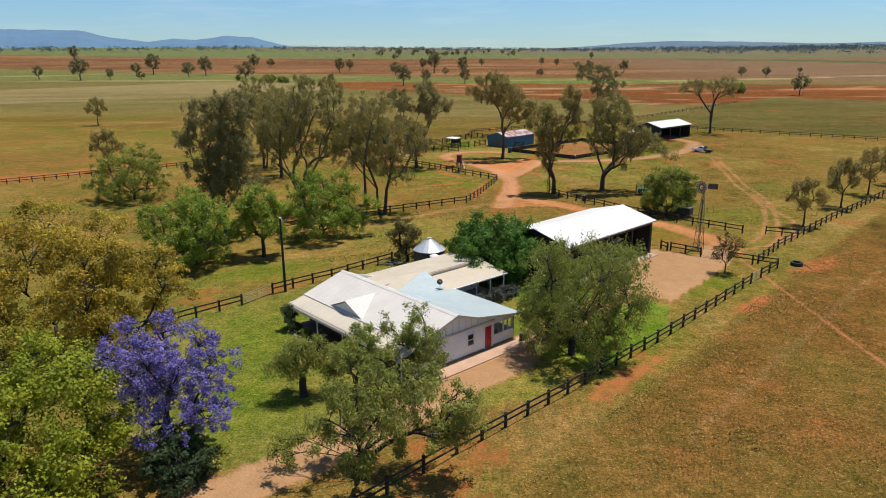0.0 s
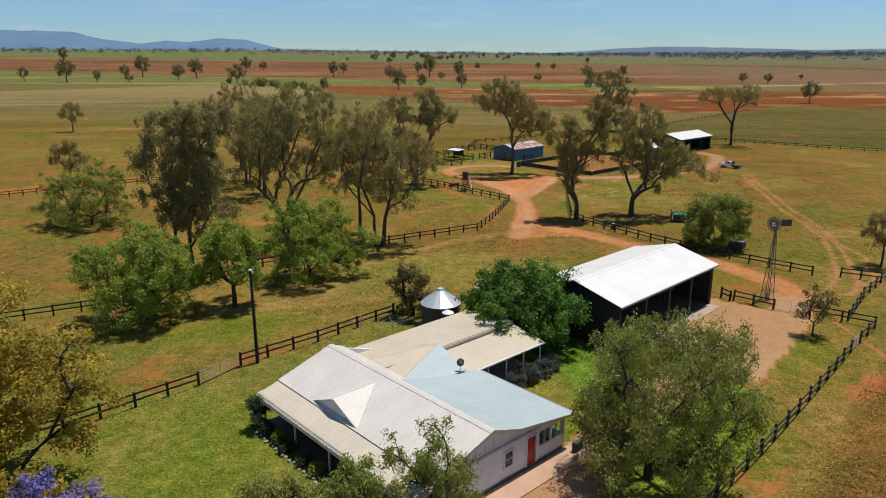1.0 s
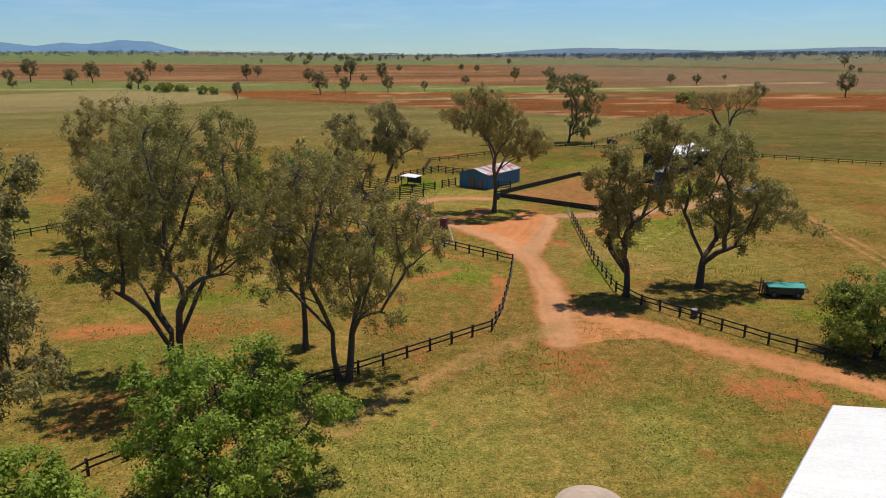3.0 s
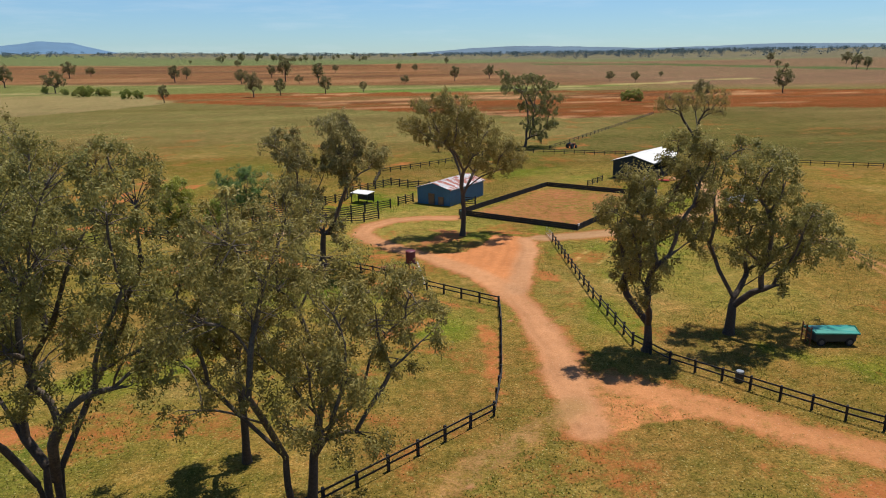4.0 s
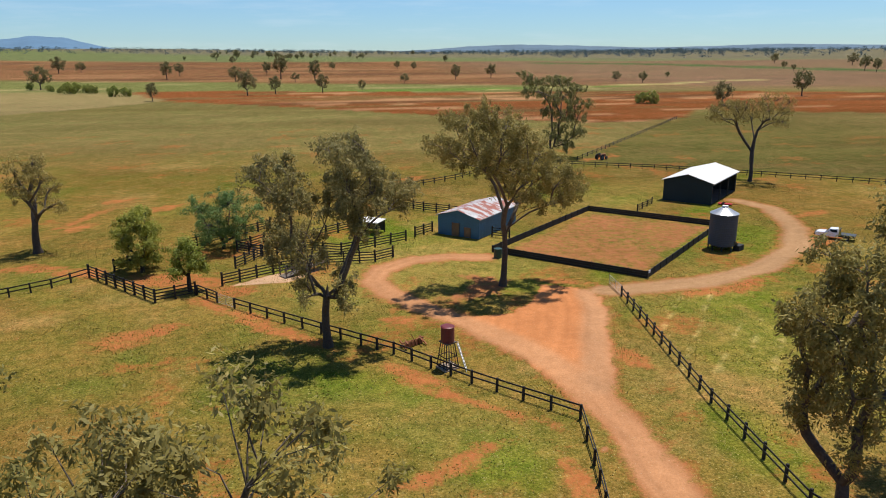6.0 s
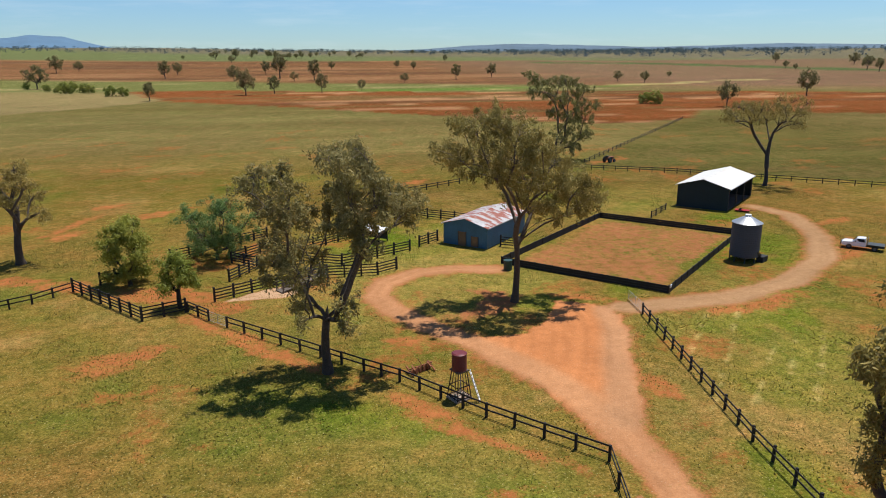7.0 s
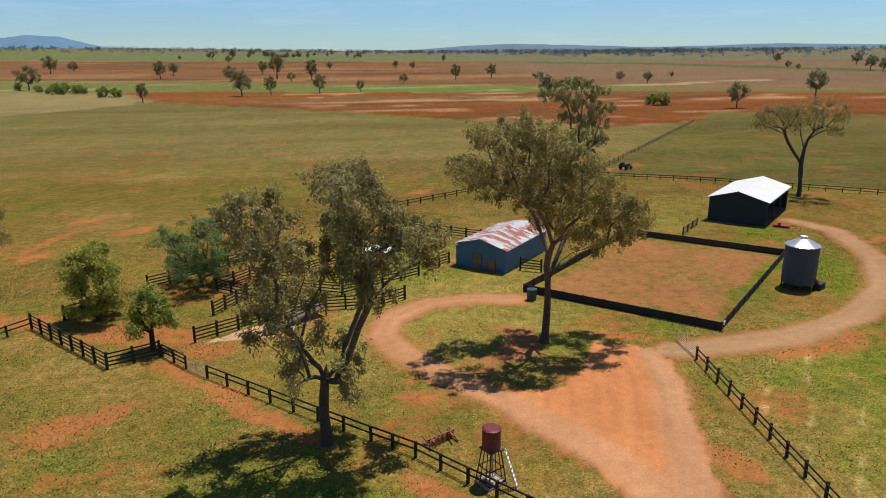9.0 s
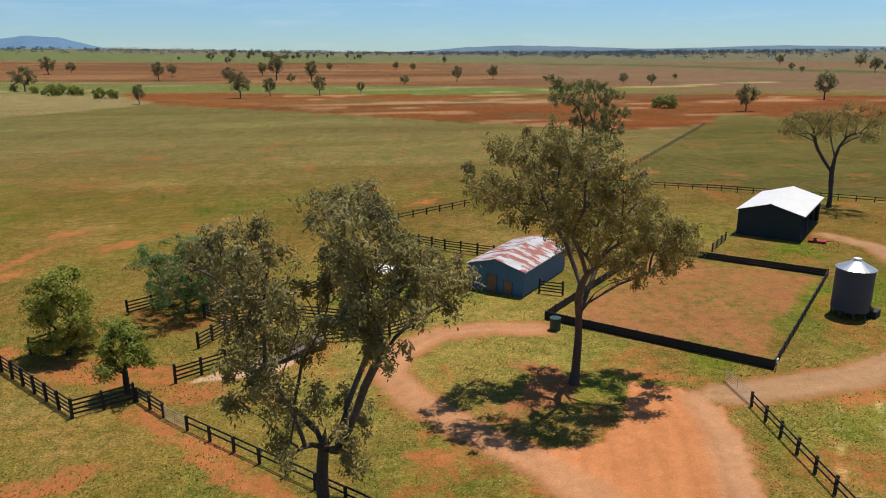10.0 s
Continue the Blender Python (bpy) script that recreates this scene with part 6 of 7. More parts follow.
bmesh.ops.create_cone(dbm, cap_ends=False, segments=20, radius1=0.3, radius2=0.04, depth=0.1, matrix=pose(0, -0.1, 0.85, 70, 0, 20))
bmesh.ops.solidify(dbm, geom=dbm.faces[:], thickness=0.015)
part("reflector", dbm, DARK_STEEL, dish)
part("mast", beam(bmesh.new(), (0, 0, -0.15), (0, 0, 0.85), 0.05, 0.05, 8), GALV, dish)
part("arm", beam(bmesh.new(), (0, -0.1, 0.8), (0.12, -0.55, 0.95), 0.03, 0.03, 6), GALV, dish)
air = thing("air_conditioner", 8.0, 60.7, 0, 43.5, "small dark air conditioner at the house corner", "air conditioner")
part("case", soft_box(-0.6, -0.35, 0.45, 0.8, 0.35, 0.65, 0, 0.03), DARK_STEEL, air)


def shrub(x, y, h, w, mat, label, seed, name="shrub", group="garden shrubs"):
    g = tree_meshes("shrub", seed, h, w, clear=0.15, trunk=0.05, lobes=6, clumps=10, leaves=46, leaf=(0.17, 0.07), hang=-0.2, low=0.02, lobe_size=0.22, clump_size=0.28, leaf_mat=mat, bark=BARK_DARK)
    return plant(name, g, x, y, seed * 31, label, "shrub", group)


for k, (sx, sy, sh, sw) in enumerate(((2.9, 68.0, 1.2, 1.9), (4.2, 69.0, 1.3, 2.0), (5.5, 70.3, 1.4, 2.1), (6.7, 71.5, 1.3, 1.9), (7.7, 72.6, 1.1, 1.6))):
    shrub(sx, sy, sh, sw, LEAF_SILVER, "silver-grey lavender bush beside the wing verandah", 70 + k, "lavender_bush", "lavender bushes")
for k in range(9):
    along = 15.6 - k * 1.75 + far_rng.uniform(-0.3, 0.3)
    sx, sy = -3.35 - 0.688 * along, 50.8 + 0.725 * along
    shrub(sx, sy, far_rng.uniform(0.4, 0.9), far_rng.uniform(0.6, 1.0), (LEAF_DARKEST, LEAF_OLIVE, LEAF_DARKEST)[k % 3], "low green shrub along the verandah bed", 80 + k)
shrub(-14.7, 62.7, 2.5, 1.7, LEAF_DARKEST, "tall dark creeper bush at the verandah corner", 90)
edging = thing("garden_edging", 0, 54, 0, 43.5, "row of pale field stones edging the verandah bed", "stones")
STONES = []
for k in range(4):
    sb = bmesh.new()
    bmesh.ops.create_icosphere(sb, subdivisions=1, radius=0.17)
    for v in sb.verts:
        v.co = v.co * far_rng.uniform(0.75, 1.2)
        v.co.z *= 0.65
    STONES.append(part("stone", sb, FIELD_STONE, edging).data)
for k in range(34):
    if k < 4:
        so = [c for c in edging.children if c.data == STONES[k]][0]
    else:
        so = part("stone", STONES[k % 4], None, edging)
    so.matrix_basis = pose(-5.15 + far_rng.uniform(-0.12, 0.12), 0.6 + k * 0.46 + far_rng.uniform(-0.1, 0.1), 0.06, 0, 0, far_rng.uniform(0, 360))
shrub(17.6, 76.7, 3.6, 3.0, LEAF_PEPPER, "green shrub beside the machinery shed", 91)
shrub(18.6, 74.2, 1.6, 1.7, LEAF_DARK, "small green shrub on the gravel edge", 92)
shrub(14.5, 75.5, 2.4, 2.2, LEAF_PEPPER, "green shrub beside the machinery shed", 93)

# ---- things round the house ----
tank = thing("rainwater_tank", -2.0, 83.0, 0, 0, "round corrugated rainwater tank with a pale cone roof", "water tank")
part("wall", ring(bmesh.new(), 0, 0, 0.1, 1.9, 2.3, 40), TANK_SHEET, tank)
part("base", ring(bmesh.new(), 0, 0, -0.1, 2.15, 0.22, 40), CONCRETE, tank)
roof_bm = ring(bmesh.new(), 0, 0, 2.4, 2.05, 1.35, 16, 0.25)
part("roof", roof_bm, ZINC, tank, "pale segmented zinc cone roof")
for k in range(16):
    a = k * math.pi / 8
    part("seam", beam(bmesh.new(), (2.03 * math.cos(a), 2.03 * math.sin(a), 2.43), (0.27 * math.cos(a), 0.27 * math.sin(a), 3.76), 0.04, 0.03), ZINC, tank)
part("hatch", ring(bmesh.new(), 0, 0, 3.68, 0.32, 0.16, 16), ZINC, tank)
small_tank = thing("small_tank", -1.25, 80.6, 0, 0, "small pale tank beside the rainwater tank", "water tank")
part("wall", ring(bmesh.new(), 0, 0, 0, 0.55, 2.2, 20), TANK_SHEET, small_tank)
part("lid", ring(bmesh.new(), 0, 0, 2.2, 0.58, 0.22, 20, 0.2), WHITE_PAINT, small_tank)
low_tank = thing("concrete_tank", 3.8, 93.6, 0, 0, "low round concrete tank with a tan lid", "water tank")
part("wall", ring(bmesh.new(), 0, 0, -0.1, 2.1, 0.65, 36), CONCRETE, low_tank)
part("lid", ring(bmesh.new(), 0, 0, 0.55, 2.15, 0.16, 36, 1.7), CONCRETE, low_tank)
manhole = thing("septic_lid", -11.9, 76.3, 0, 0, "round concrete lid in the grass", "lid")
part("slab", ring(bmesh.new(), 0, 0, -0.05, 0.85, 0.2, 24), CONCRETE, manhole)
part("hatch", ring(bmesh.new(), 0.1, 0, 0.15, 0.3, 0.06, 16), GALV, manhole)
pole = thing("power_pole", -17.9, 73.7, 0, 0, "dark timber power pole with a small white cap", "power pole")
part("shaft", beam(bmesh.new(), (0, 0, -0.3), (0, 0, 8.5), 0.32, 0.22, 10), BLACK_TIMBER, pole)
part("cap", ring(bmesh.new(), 0, 0, 8.5, 0.14, 0.1, 10), WHITE_PAINT, pole)
part("insulator", ring(bmesh.new(), 0.16, 0, 8.2, 0.06, 0.22, 8), WHITE_PAINT, pole)
hoist = thing("clothes_hoist", -6.4, 78.8, 0, 20, "wire rotary clothes hoist on the lawn", "clothes line")
part("mast", beam(bmesh.new(), (0, 0, 0), (0, 0, 2.0), 0.06, 0.06, 8), GALV, hoist)
for k in range(4):
    a = k * math.pi / 2
    part("arm", beam(bmesh.new(), (0, 0, 1.75), (1.9 * math.cos(a), 1.9 * math.sin(a), 2.05), 0.035, 0.035, 6), GALV, hoist)
for rr in (0.7, 1.2, 1.75):
    lines = bmesh.new()
    for k in range(4):
        a, b = k * math.pi / 2, (k + 1) * math.pi / 2
        zz = 1.75 + 0.3 * rr / 1.9
        beam(lines, (rr * math.cos(a), rr * math.sin(a), zz), (rr * math.cos(b), rr * math.sin(b), zz), 0.012)
    part("line", lines, GALV, hoist)
for sx, sy, sh in ((-11.7, 74.8, 1.6), (-9.6, 79.7, 2.3)):
    st = thing("garden_stake", sx, sy, 0, 0, "thin pale stake standing in the lawn", "stake")
    part("stake", beam(bmesh.new(), (0, 0, -0.1), (0, 0, sh), 0.06, 0.06, 6), WHITE_PAINT, st)


def wire_gate(ax, ay, bx, by, label, high=1.15):
    g = thing("gate", ax, ay, 0, math.degrees(math.atan2(by - ay, bx - ax)), label, "gate", "farm gates")
    w = math.dist((ax, ay), (bx, by))
    fr = bmesh.new()
    for z in (0.15, high):
        beam(fr, (0.05, 0, z), (w - 0.05, 0, z), 0.045, 0.045, 6)
    for x in (0.05, w / 2, w - 0.05):
        beam(fr, (x, 0, 0.15), (x, 0, high), 0.045, 0.045, 6)
    part("frame", fr, GALV, g)
    for k in range(4):
        part("bar", beam(bmesh.new(), (0.05, 0, 0.33 + k * 0.2), (w - 0.05, 0, 0.33 + k * 0.2), 0.025, 0.025, 5), GALV, g)
    return g


wire_gate(-21.5, 69.3, -19.2, 73.1, "galvanised wire gate in the house fence")
wire_gate(25.1, 174.8, 24.7, 170.6, "galvanised tube gate beside the arena")
wire_gate(35.4, 76.8, 37.4, 78.9, "galvanised tube gate to the cropped field")
wire_gate(33.4, 87.8, 36.0, 86.0, "galvanised tube gate across the gravel yard")
wire_gate(-18.8, 175.7, -20.7, 177.8, "galvanised tube gate at the stock yard")

mill = thing("windmill", 34.1, 91.2, 0, 35, "steel lattice windmill with a dark tail vane", "windmill")
for sx in (-1, 1):
    for sy in (-1, 1):
        part("leg", beam(bmesh.new(), (sx * 0.5, sy * 0.5, -0.1), (sx * 0.06, sy * 0.06, 8.3), 0.055), MILL_STEEL, mill)
for k in range(5):
    z = 0.9 + k * 1.6
    w = 0.5 - 0.44 * z / 8.3
    gt = bmesh.new()
    for p, q in (((-w, -w), (w, -w)), ((w, -w), (w, w)), ((w, w), (-w, w)), ((-w, w), (-w, -w))):
        beam(gt, (*p, z), (*q, z), 0.045)
    part("girt", gt, MILL_STEEL, mill)
    if k < 4:
        br = bmesh.new()
        w2 = 0.5 - 0.44 * (z + 1.6) / 8.3
        for p, q in (((-w, -w), (w2, -w2)), ((w, -w), (w2, w2)), ((w, w), (-w2, w2)), ((-w, w), (-w2, -w2))):
            beam(br, (*p, z), (*q, z + 1.6), 0.025)
        part("brace", br, MILL_STEEL, mill)
part("pump_rod", beam(bmesh.new(), (0, 0, 0), (0, 0, 8.4), 0.05, 0.05, 6), MILL_STEEL, mill)
rotor = part("rotor", beam(bmesh.new(), (0.15, 0, 8.6), (-0.55, 0, 8.6), 0.22, 0.16, 10), DARK_STEEL, mill)
for k in range(15):
    a = k * 2 * math.pi / 15
    part("blade", soft_box(-0.5, 0.55 * math.cos(a), 8.6 + 0.55 * math.sin(a), 0.03, 0.6, 0.17, 0, 0.004, (math.degrees(a), 0, 0)), MILL_STEEL, rotor)
part("tail_vane", slab(bmesh.new(), [(0.9, -0.015, 8.2), (3.0, -0.015, 7.9), (3.0, 0.02, 7.9), (0.9, 0.02, 8.2)], -0.75), DARK_STEEL, mill, "dark sheet tail vane")
part("tail_boom", beam(bmesh.new(), (0.1, 0, 8.6), (1.0, 0, 8.6), 0.06), MILL_STEEL, mill)
pump = thing("pump_head", 34.0, 91.0, 0, 0, "grey pump fittings under the windmill", "pump")
part("casing", ring(bmesh.new(), 0, 0, 0, 0.14, 0.8, 12), GALV, pump)
part("pipe", beam(bmesh.new(), (0, 0, 0.55), (-1.6, 0.6, 0.25), 0.07, 0.07, 8), GALV, pump)
feeder = thing("cattle_feeder", 43.9, 83.9, 0, 0, "dark round feeder made of an old tyre on red earth", "feeder")
tb = bmesh.new()
ring(tb, 0, 0, 0, 0.75, 0.42, 24, 0.7, False)
ring(tb, 0, 0, 0, 0.4, 0.42, 24, 0.45, False)
bmesh.ops.bridge_loops(tb, edges=[e for e in tb.edges if e.is_boundary and abs(e.verts[0].co.z - 0.42) < 0.01 and abs(e.verts[1].co.z - 0.42) < 0.01])
part("tread", tb, RUBBER, feeder)
part("stump", ring(bmesh.new(), 0, 0, 0, 0.38, 0.3, 10, 0.3), OLD_TIMBER, feeder)


def wheel(parent, x, y, r, w, along="Y"):
    m = pose(x, y, r, 90, 0, 0) if along == "Y" else pose(x, y, r, 0, 90, 0)
    t = bmesh.new()
    bmesh.ops.create_cone(t, cap_ends=True, segments=20, radius1=r, radius2=r, depth=w, matrix=m)
    bmesh.ops.bevel(t, geom=[e for e in t.edges if e.calc_face_angle(0) > 1.0], offset=r * 0.12, segments=2, affect="EDGES")
    wh = part("wheel", t, RUBBER, parent)
    rm = bmesh.new()
    bmesh.ops.create_cone(rm, cap_ends=True, segments=14, radius1=r * 0.55, radius2=r * 0.55, depth=w * 1.06, matrix=m)
    part("rim", rm, MILL_STEEL, wh)
    return wh


tank_cart = thing("water_cart", 38.0, 111.4, 0, -38, "dark box trailer with a white lid under a tree", "trailer")
part("box", soft_box(0, 0, 1.0, 3.2, 1.6, 1.1, 0, 0.06), DARK_STEEL, tank_cart)
part("lid", soft_box(0, 0, 1.6, 3.3, 1.7, 0.12, 0, 0.04), WHITE_PAINT, tank_cart)
part("drawbar", beam(bmesh.new(), (1.2, 0, 0.5), (2.3, 0, 0.45), 0.09), DARK_STEEL, tank_cart)
for sy in (-0.7, 0.7):
    wheel(tank_cart, -0.1, sy, 0.34, 0.2)
cover = thing("covered_trailer", 37.2, 129.0, 0, -12, "old trailer under a teal cover in long grass", "trailer")
part("body", soft_box(0, 0, 0.8, 3.8, 1.9, 0.8, 0, 0.08), DARK_STEEL, cover)
part("cover", slab(bmesh.new(), [(-2.0, -1.1, 1.35), (2.1, -1.1, 1.3), (2.2, 0.1, 1.62), (2.0, 1.1, 1.3), (-2.1, 1.1, 1.25), (-2.1, 0, 1.55)], 0.12), BLUE_TARP, cover, "teal tarpaulin")
for sx, sy in ((-1.3, -0.9), (1.3, -0.9), (-1.3, 0.9), (1.3, 0.9)):
    wheel(cover, sx, sy, 0.4, 0.22)
for sy in (-0.8, 0, 0.8):
    part("upright", beam(bmesh.new(), (-2.3, sy, 0), (-2.25, sy, 1.8), 0.09), RUST, cover)
for z in (0.6, 1.1, 1.6):
    part("cross_rail", beam(bmesh.new(), (-2.27, -0.85, z), (-2.27, 0.85, z), 0.07), RUST, cover)
drum = thing("feed_drum", 24.2, 123.6, 0, 0, "dark drum lying by the fence", "drum")
db = ring(bmesh.new(), 0, 0, 0, 0.35, 0.9, 18)
bmesh.ops.bevel(db, geom=[e for e in db.edges if e.calc_face_angle(0) > 1.0], offset=0.04, segments=1, affect="EDGES")
part("shell", db, DARK_STEEL, drum)
part("lid", ring(bmesh.new(), 0, 0, 0.9, 0.3, 0.03, 18), GALV, drum)

# machinery in the open shed
tractor = thing("tractor", 17.4, 80.6, 0, 45, "dark tractor parked inside the machinery shed", "tractor")
part("body", soft_box(0, 0, 1.0, 2.6, 0.8, 0.8, 0, 0.08), DARK_STEEL, tractor)
part("cab", soft_box(-0.7, 0, 1.9, 1.3, 1.3, 1.3, 0, 0.1), DARK_GLASS, tractor)
for sx, sy, r in ((-0.9, -0.85, 0.75), (-0.9, 0.85, 0.75), (1.0, -0.75, 0.45), (1.0, 0.75, 0.45)):
    wheel(tractor, sx, sy, r, 0.35)
bench = thing("work_bench", 23.0, 91.3, 0.08, 45, "white packed bench at the back of the shed", "bench")
part("top", soft_box(0, 0, 0.9, 2.2, 0.8, 0.08), OLD_TIMBER, bench)
for sx in (-1, 1):
    for sy in (-0.32, 0.32):
        part("leg", soft_box(sx, sy, 0.43, 0.09, 0.09, 0.86), OLD_TIMBER, bench)
part("crate", soft_box(0.3, 0, 1.15, 0.9, 0.5, 0.4), WHITE_PAINT, bench)

# ---- stock yards and turning circle ----
tower = thing("tank_stand", 1.35, 156.1, 0, 25, "small red iron tank on a splayed steel stand", "water tank")
for sx in (-1, 1):
    for sy in (-1, 1):
        part("leg", beam(bmesh.new(), (sx * 0.72, sy * 0.72, -0.1), (sx * 0.42, sy * 0.42, 2.5), 0.08), RUST_DARK, tower)
        part("leg", beam(bmesh.new(), (sx * 0.72, sy * 0.3, -0.1), (sx * 0.42, sy * 0.15, 2.5), 0.05), RUST_DARK, tower)
for k, z in enumerate((0.25, 1.2, 2.4)):
    w = 0.72 - 0.30 * z / 2.5
    gt = bmesh.new()
    for p, q in (((-w, -w), (w, -w)), ((w, -w), (w, w)), ((w, w), (-w, w)), ((-w, w), (-w, -w))):
        beam(gt, (*p, z), (*q, z), 0.06)
    part("girt", gt, RUST_DARK, tower)
part("platform", soft_box(0, 0, 2.5, 1.15, 1.15, 0.1), OLD_TIMBER, tower)
part("tank", ring(bmesh.new(), 0, 0, 2.55, 0.6, 1.4, 28), RED_TANK, tower, "red oxide corrugated tank")
part("lid", ring(bmesh.new(), 0, 0, 3.95, 0.63, 0.07, 28, 0.5), RED_TANK, tower, "faded red lid")
part("pipe", beam(bmesh.new(), (0.2, 0.1, 0), (0.2, 0.1, 2.5), 0.08, 0.08, 8), GALV, tower)
part("footing", soft_box(0, 0, 0.06, 1.6, 1.5, 0.16), CONCRETE, tower)
ladder = thing("ladder", 2.15, 155.35, 0, -20, "pale aluminium ladder leaning on the tank stand", "ladder")
for s in (-0.2, 0.2):
    part("stile", beam(bmesh.new(), (0.75, s, 0), (-0.1, s, 2.7), 0.07, 0.05), WHITE_PAINT, ladder)
for k in range(8):
    part("rung", beam(bmesh.new(), (0.66 - k * 0.098, -0.2, 0.28 + k * 0.31), (0.66 - k * 0.098, 0.2, 0.28 + k * 0.31), 0.09, 0.04), WHITE_PAINT, ladder)
plough = thing("old_plough", -0.9, 161.3, 0, 20, "rusted old disc plough in the grass", "plough")
part("frame", (lambda f: (beam(f, (-1.2, 0, 0.6), (1.2, 0.2, 0.65), 0.1), beam(f, (-0.9, -0.5, 0.6), (-0.6, 0.6, 0.6), 0.1), beam(f, (0.7, -0.5, 0.6), (0.9, 0.6, 0.6), 0.1)) and f)(bmesh.new()), RUST, plough)
for k in range(5):
    dm = bmesh.new()
    bmesh.ops.create_cone(dm, cap_ends=True, segments=16, radius1=0.36, radius2=0.3, depth=0.05, matrix=pose(-0.9 + k * 0.45, -0.2 + 0.1 * k, 0.36, 90, 0, 30))
    part("disc", dm, RUST, plough)
for s in (-1.1, 1.1):
    part("side_frame", beam(bmesh.new(), (s, -0.5, 0.15), (s, 0.75, 0.6), 0.12), RUST, plough)
for k in range(6):
    part("disc", ring(bmesh.new(), -0.9 + k * 0.36, 0.45, 0.1, 0.3, 0.05, 14, 0.22), RUST, plough)
part("lever", beam(bmesh.new(), (0.1, 0, 0.6), (-0.2, 0.2, 1.3), 0.05), RUST, plough)

silo = thing("grain_silo", 47.2, 186.0, 0, 15, "round grey corrugated grain silo on short legs", "silo")
part("wall", ring(bmesh.new(), 0, 0, 0.75, 1.85, 4.5, 44), SILO_SHEET, silo)
part("roof", ring(bmesh.new(), 0, 0, 5.25, 1.95, 0.85, 22, 0.36), GALV, silo, "pale cone roof")
part("hatch", ring(bmesh.new(), 0, 0, 6.08, 0.40, 0.22, 18), WHITE_PAINT, silo)
part("hopper", ring(bmesh.new(), 0, 0, 0.2, 0.5, 0.6, 24, 1.78), GALV_DULL, silo)
for k in range(8):
    a = k * math.pi / 4
    part("leg", beam(bmesh.new(), (1.72 * math.cos(a), 1.72 * math.sin(a), -0.1), (1.72 * math.cos(a), 1.72 * math.sin(a), 1.0), 0.14), DARK_STEEL, silo)
for k in range(12):
    part("ladder_rung", beam(bmesh.new(), (1.92, -0.2, 1.0 + k * 0.4), (1.92, 0.2, 1.0 + k * 0.4), 0.03), DARK_STEEL, silo)
for s in (-0.22, 0.22):
    part("ladder_stile", beam(bmesh.new(), (1.93, s, 0.6), (1.93, s, 5.4), 0.05), DARK_STEEL, silo)
auger = thing("auger_box", 49.2, 184.9, 0, 30, "dark chute box at the foot of the silo", "chute")
part("box", soft_box(0, 0, 0.4, 1.5, 0.9, 0.8, 0, 0.05), RUBBER, auger)
part("chute", beam(bmesh.new(), (-0.6, 0, 0.9), (-1.3, 0.2, 1.5), 0.3), DARK_STEEL, auger)

bin_ = thing("feed_bin", 15.0, 188.6, 0, 10, "dark green drum bin standing beside the arena fence", "bin")
part("shell", ring(bmesh.new(), 0, 0, 0, 0.55, 1.25, 20), GREEN_BIN, bin_)
part("rim", ring(bmesh.new(), 0, 0, 1.25, 0.58, 0.06, 20), GREEN_BIN, bin_)
ute = thing("utility_truck", 66.9, 187.3, 0, 134, "white utility truck with a flat dark tray", "truck")
cab = bmesh.new()
prof = [(2.6, 0.45), (2.62, 0.85), (2.35, 1.02), (1.35, 1.08), (0.75, 1.62), (-0.25, 1.66), (-0.4, 0.95), (-0.4, 0.45)]
lf = [cab.verts.new((x, -0.86 if z < 1.2 else -0.70, z)) for x, z in prof]
rt = [cab.verts.new((x, 0.86 if z < 1.2 else 0.70, z)) for x, z in prof]
cab.faces.new(lf)
cab.faces.new(rt[::-1])
for k in range(len(prof)):
    j = (k + 1) % len(prof)
    cab.faces.new((lf[k], rt[k], rt[j], lf[j]))
bmesh.ops.recalc_face_normals(cab, faces=cab.faces)
bmesh.ops.bevel(cab, geom=cab.edges[:], offset=0.05, segments=2, affect="EDGES")
part("body", cab, CAR_WHITE, ute)
part("windscreen", slab(bmesh.new(), [(1.31, -0.66, 1.14), (1.31, 0.66, 1.14), (0.83, 0.60, 1.58), (0.83, -0.60, 1.58)], -0.03), DARK_GLASS, ute)
for s in (-1, 1):
    part("side_window", slab(bmesh.new(), [(1.0, s * 0.80, 1.16), (-0.2, s * 0.82, 1.16), (-0.15, s * 0.745, 1.55), (0.7, s * 0.74, 1.55)], 0.01), DARK_GLASS, ute)
    part("headlight", soft_box(2.6, s * 0.62, 0.8, 0.08, 0.3, 0.16, 0, 0.02), GALV, ute)
    part("tail_light", soft_box(-2.62, s * 0.75, 0.75, 0.06, 0.25, 0.12, 0, 0.02), RED_PAINT, ute)
    part("mirror", soft_box(0.95, s * 1.0, 1.2, 0.1, 0.2, 0.16, 0, 0.02), RUBBER, ute)
part("tray", soft_box(-1.55, 0, 0.86, 2.15, 1.85, 0.1, 0, 0.02), DARK_STEEL, ute)
part("headboard", soft_box(-0.52, 0, 1.3, 0.06, 1.8, 0.85, 0, 0.015), DARK_STEEL, ute)
part("chassis", soft_box(-0.6, 0, 0.55, 4.0, 0.9, 0.25, 0, 0.03), DARK_STEEL, ute)
part("bullbar", soft_box(2.72, 0, 0.7, 0.08, 1.5, 0.45, 0, 0.03), DARK_STEEL, ute)
for sx in (1.65, -1.5):
    for sy in (-0.76, 0.76):
        wheel(ute, sx, sy, 0.37, 0.24)

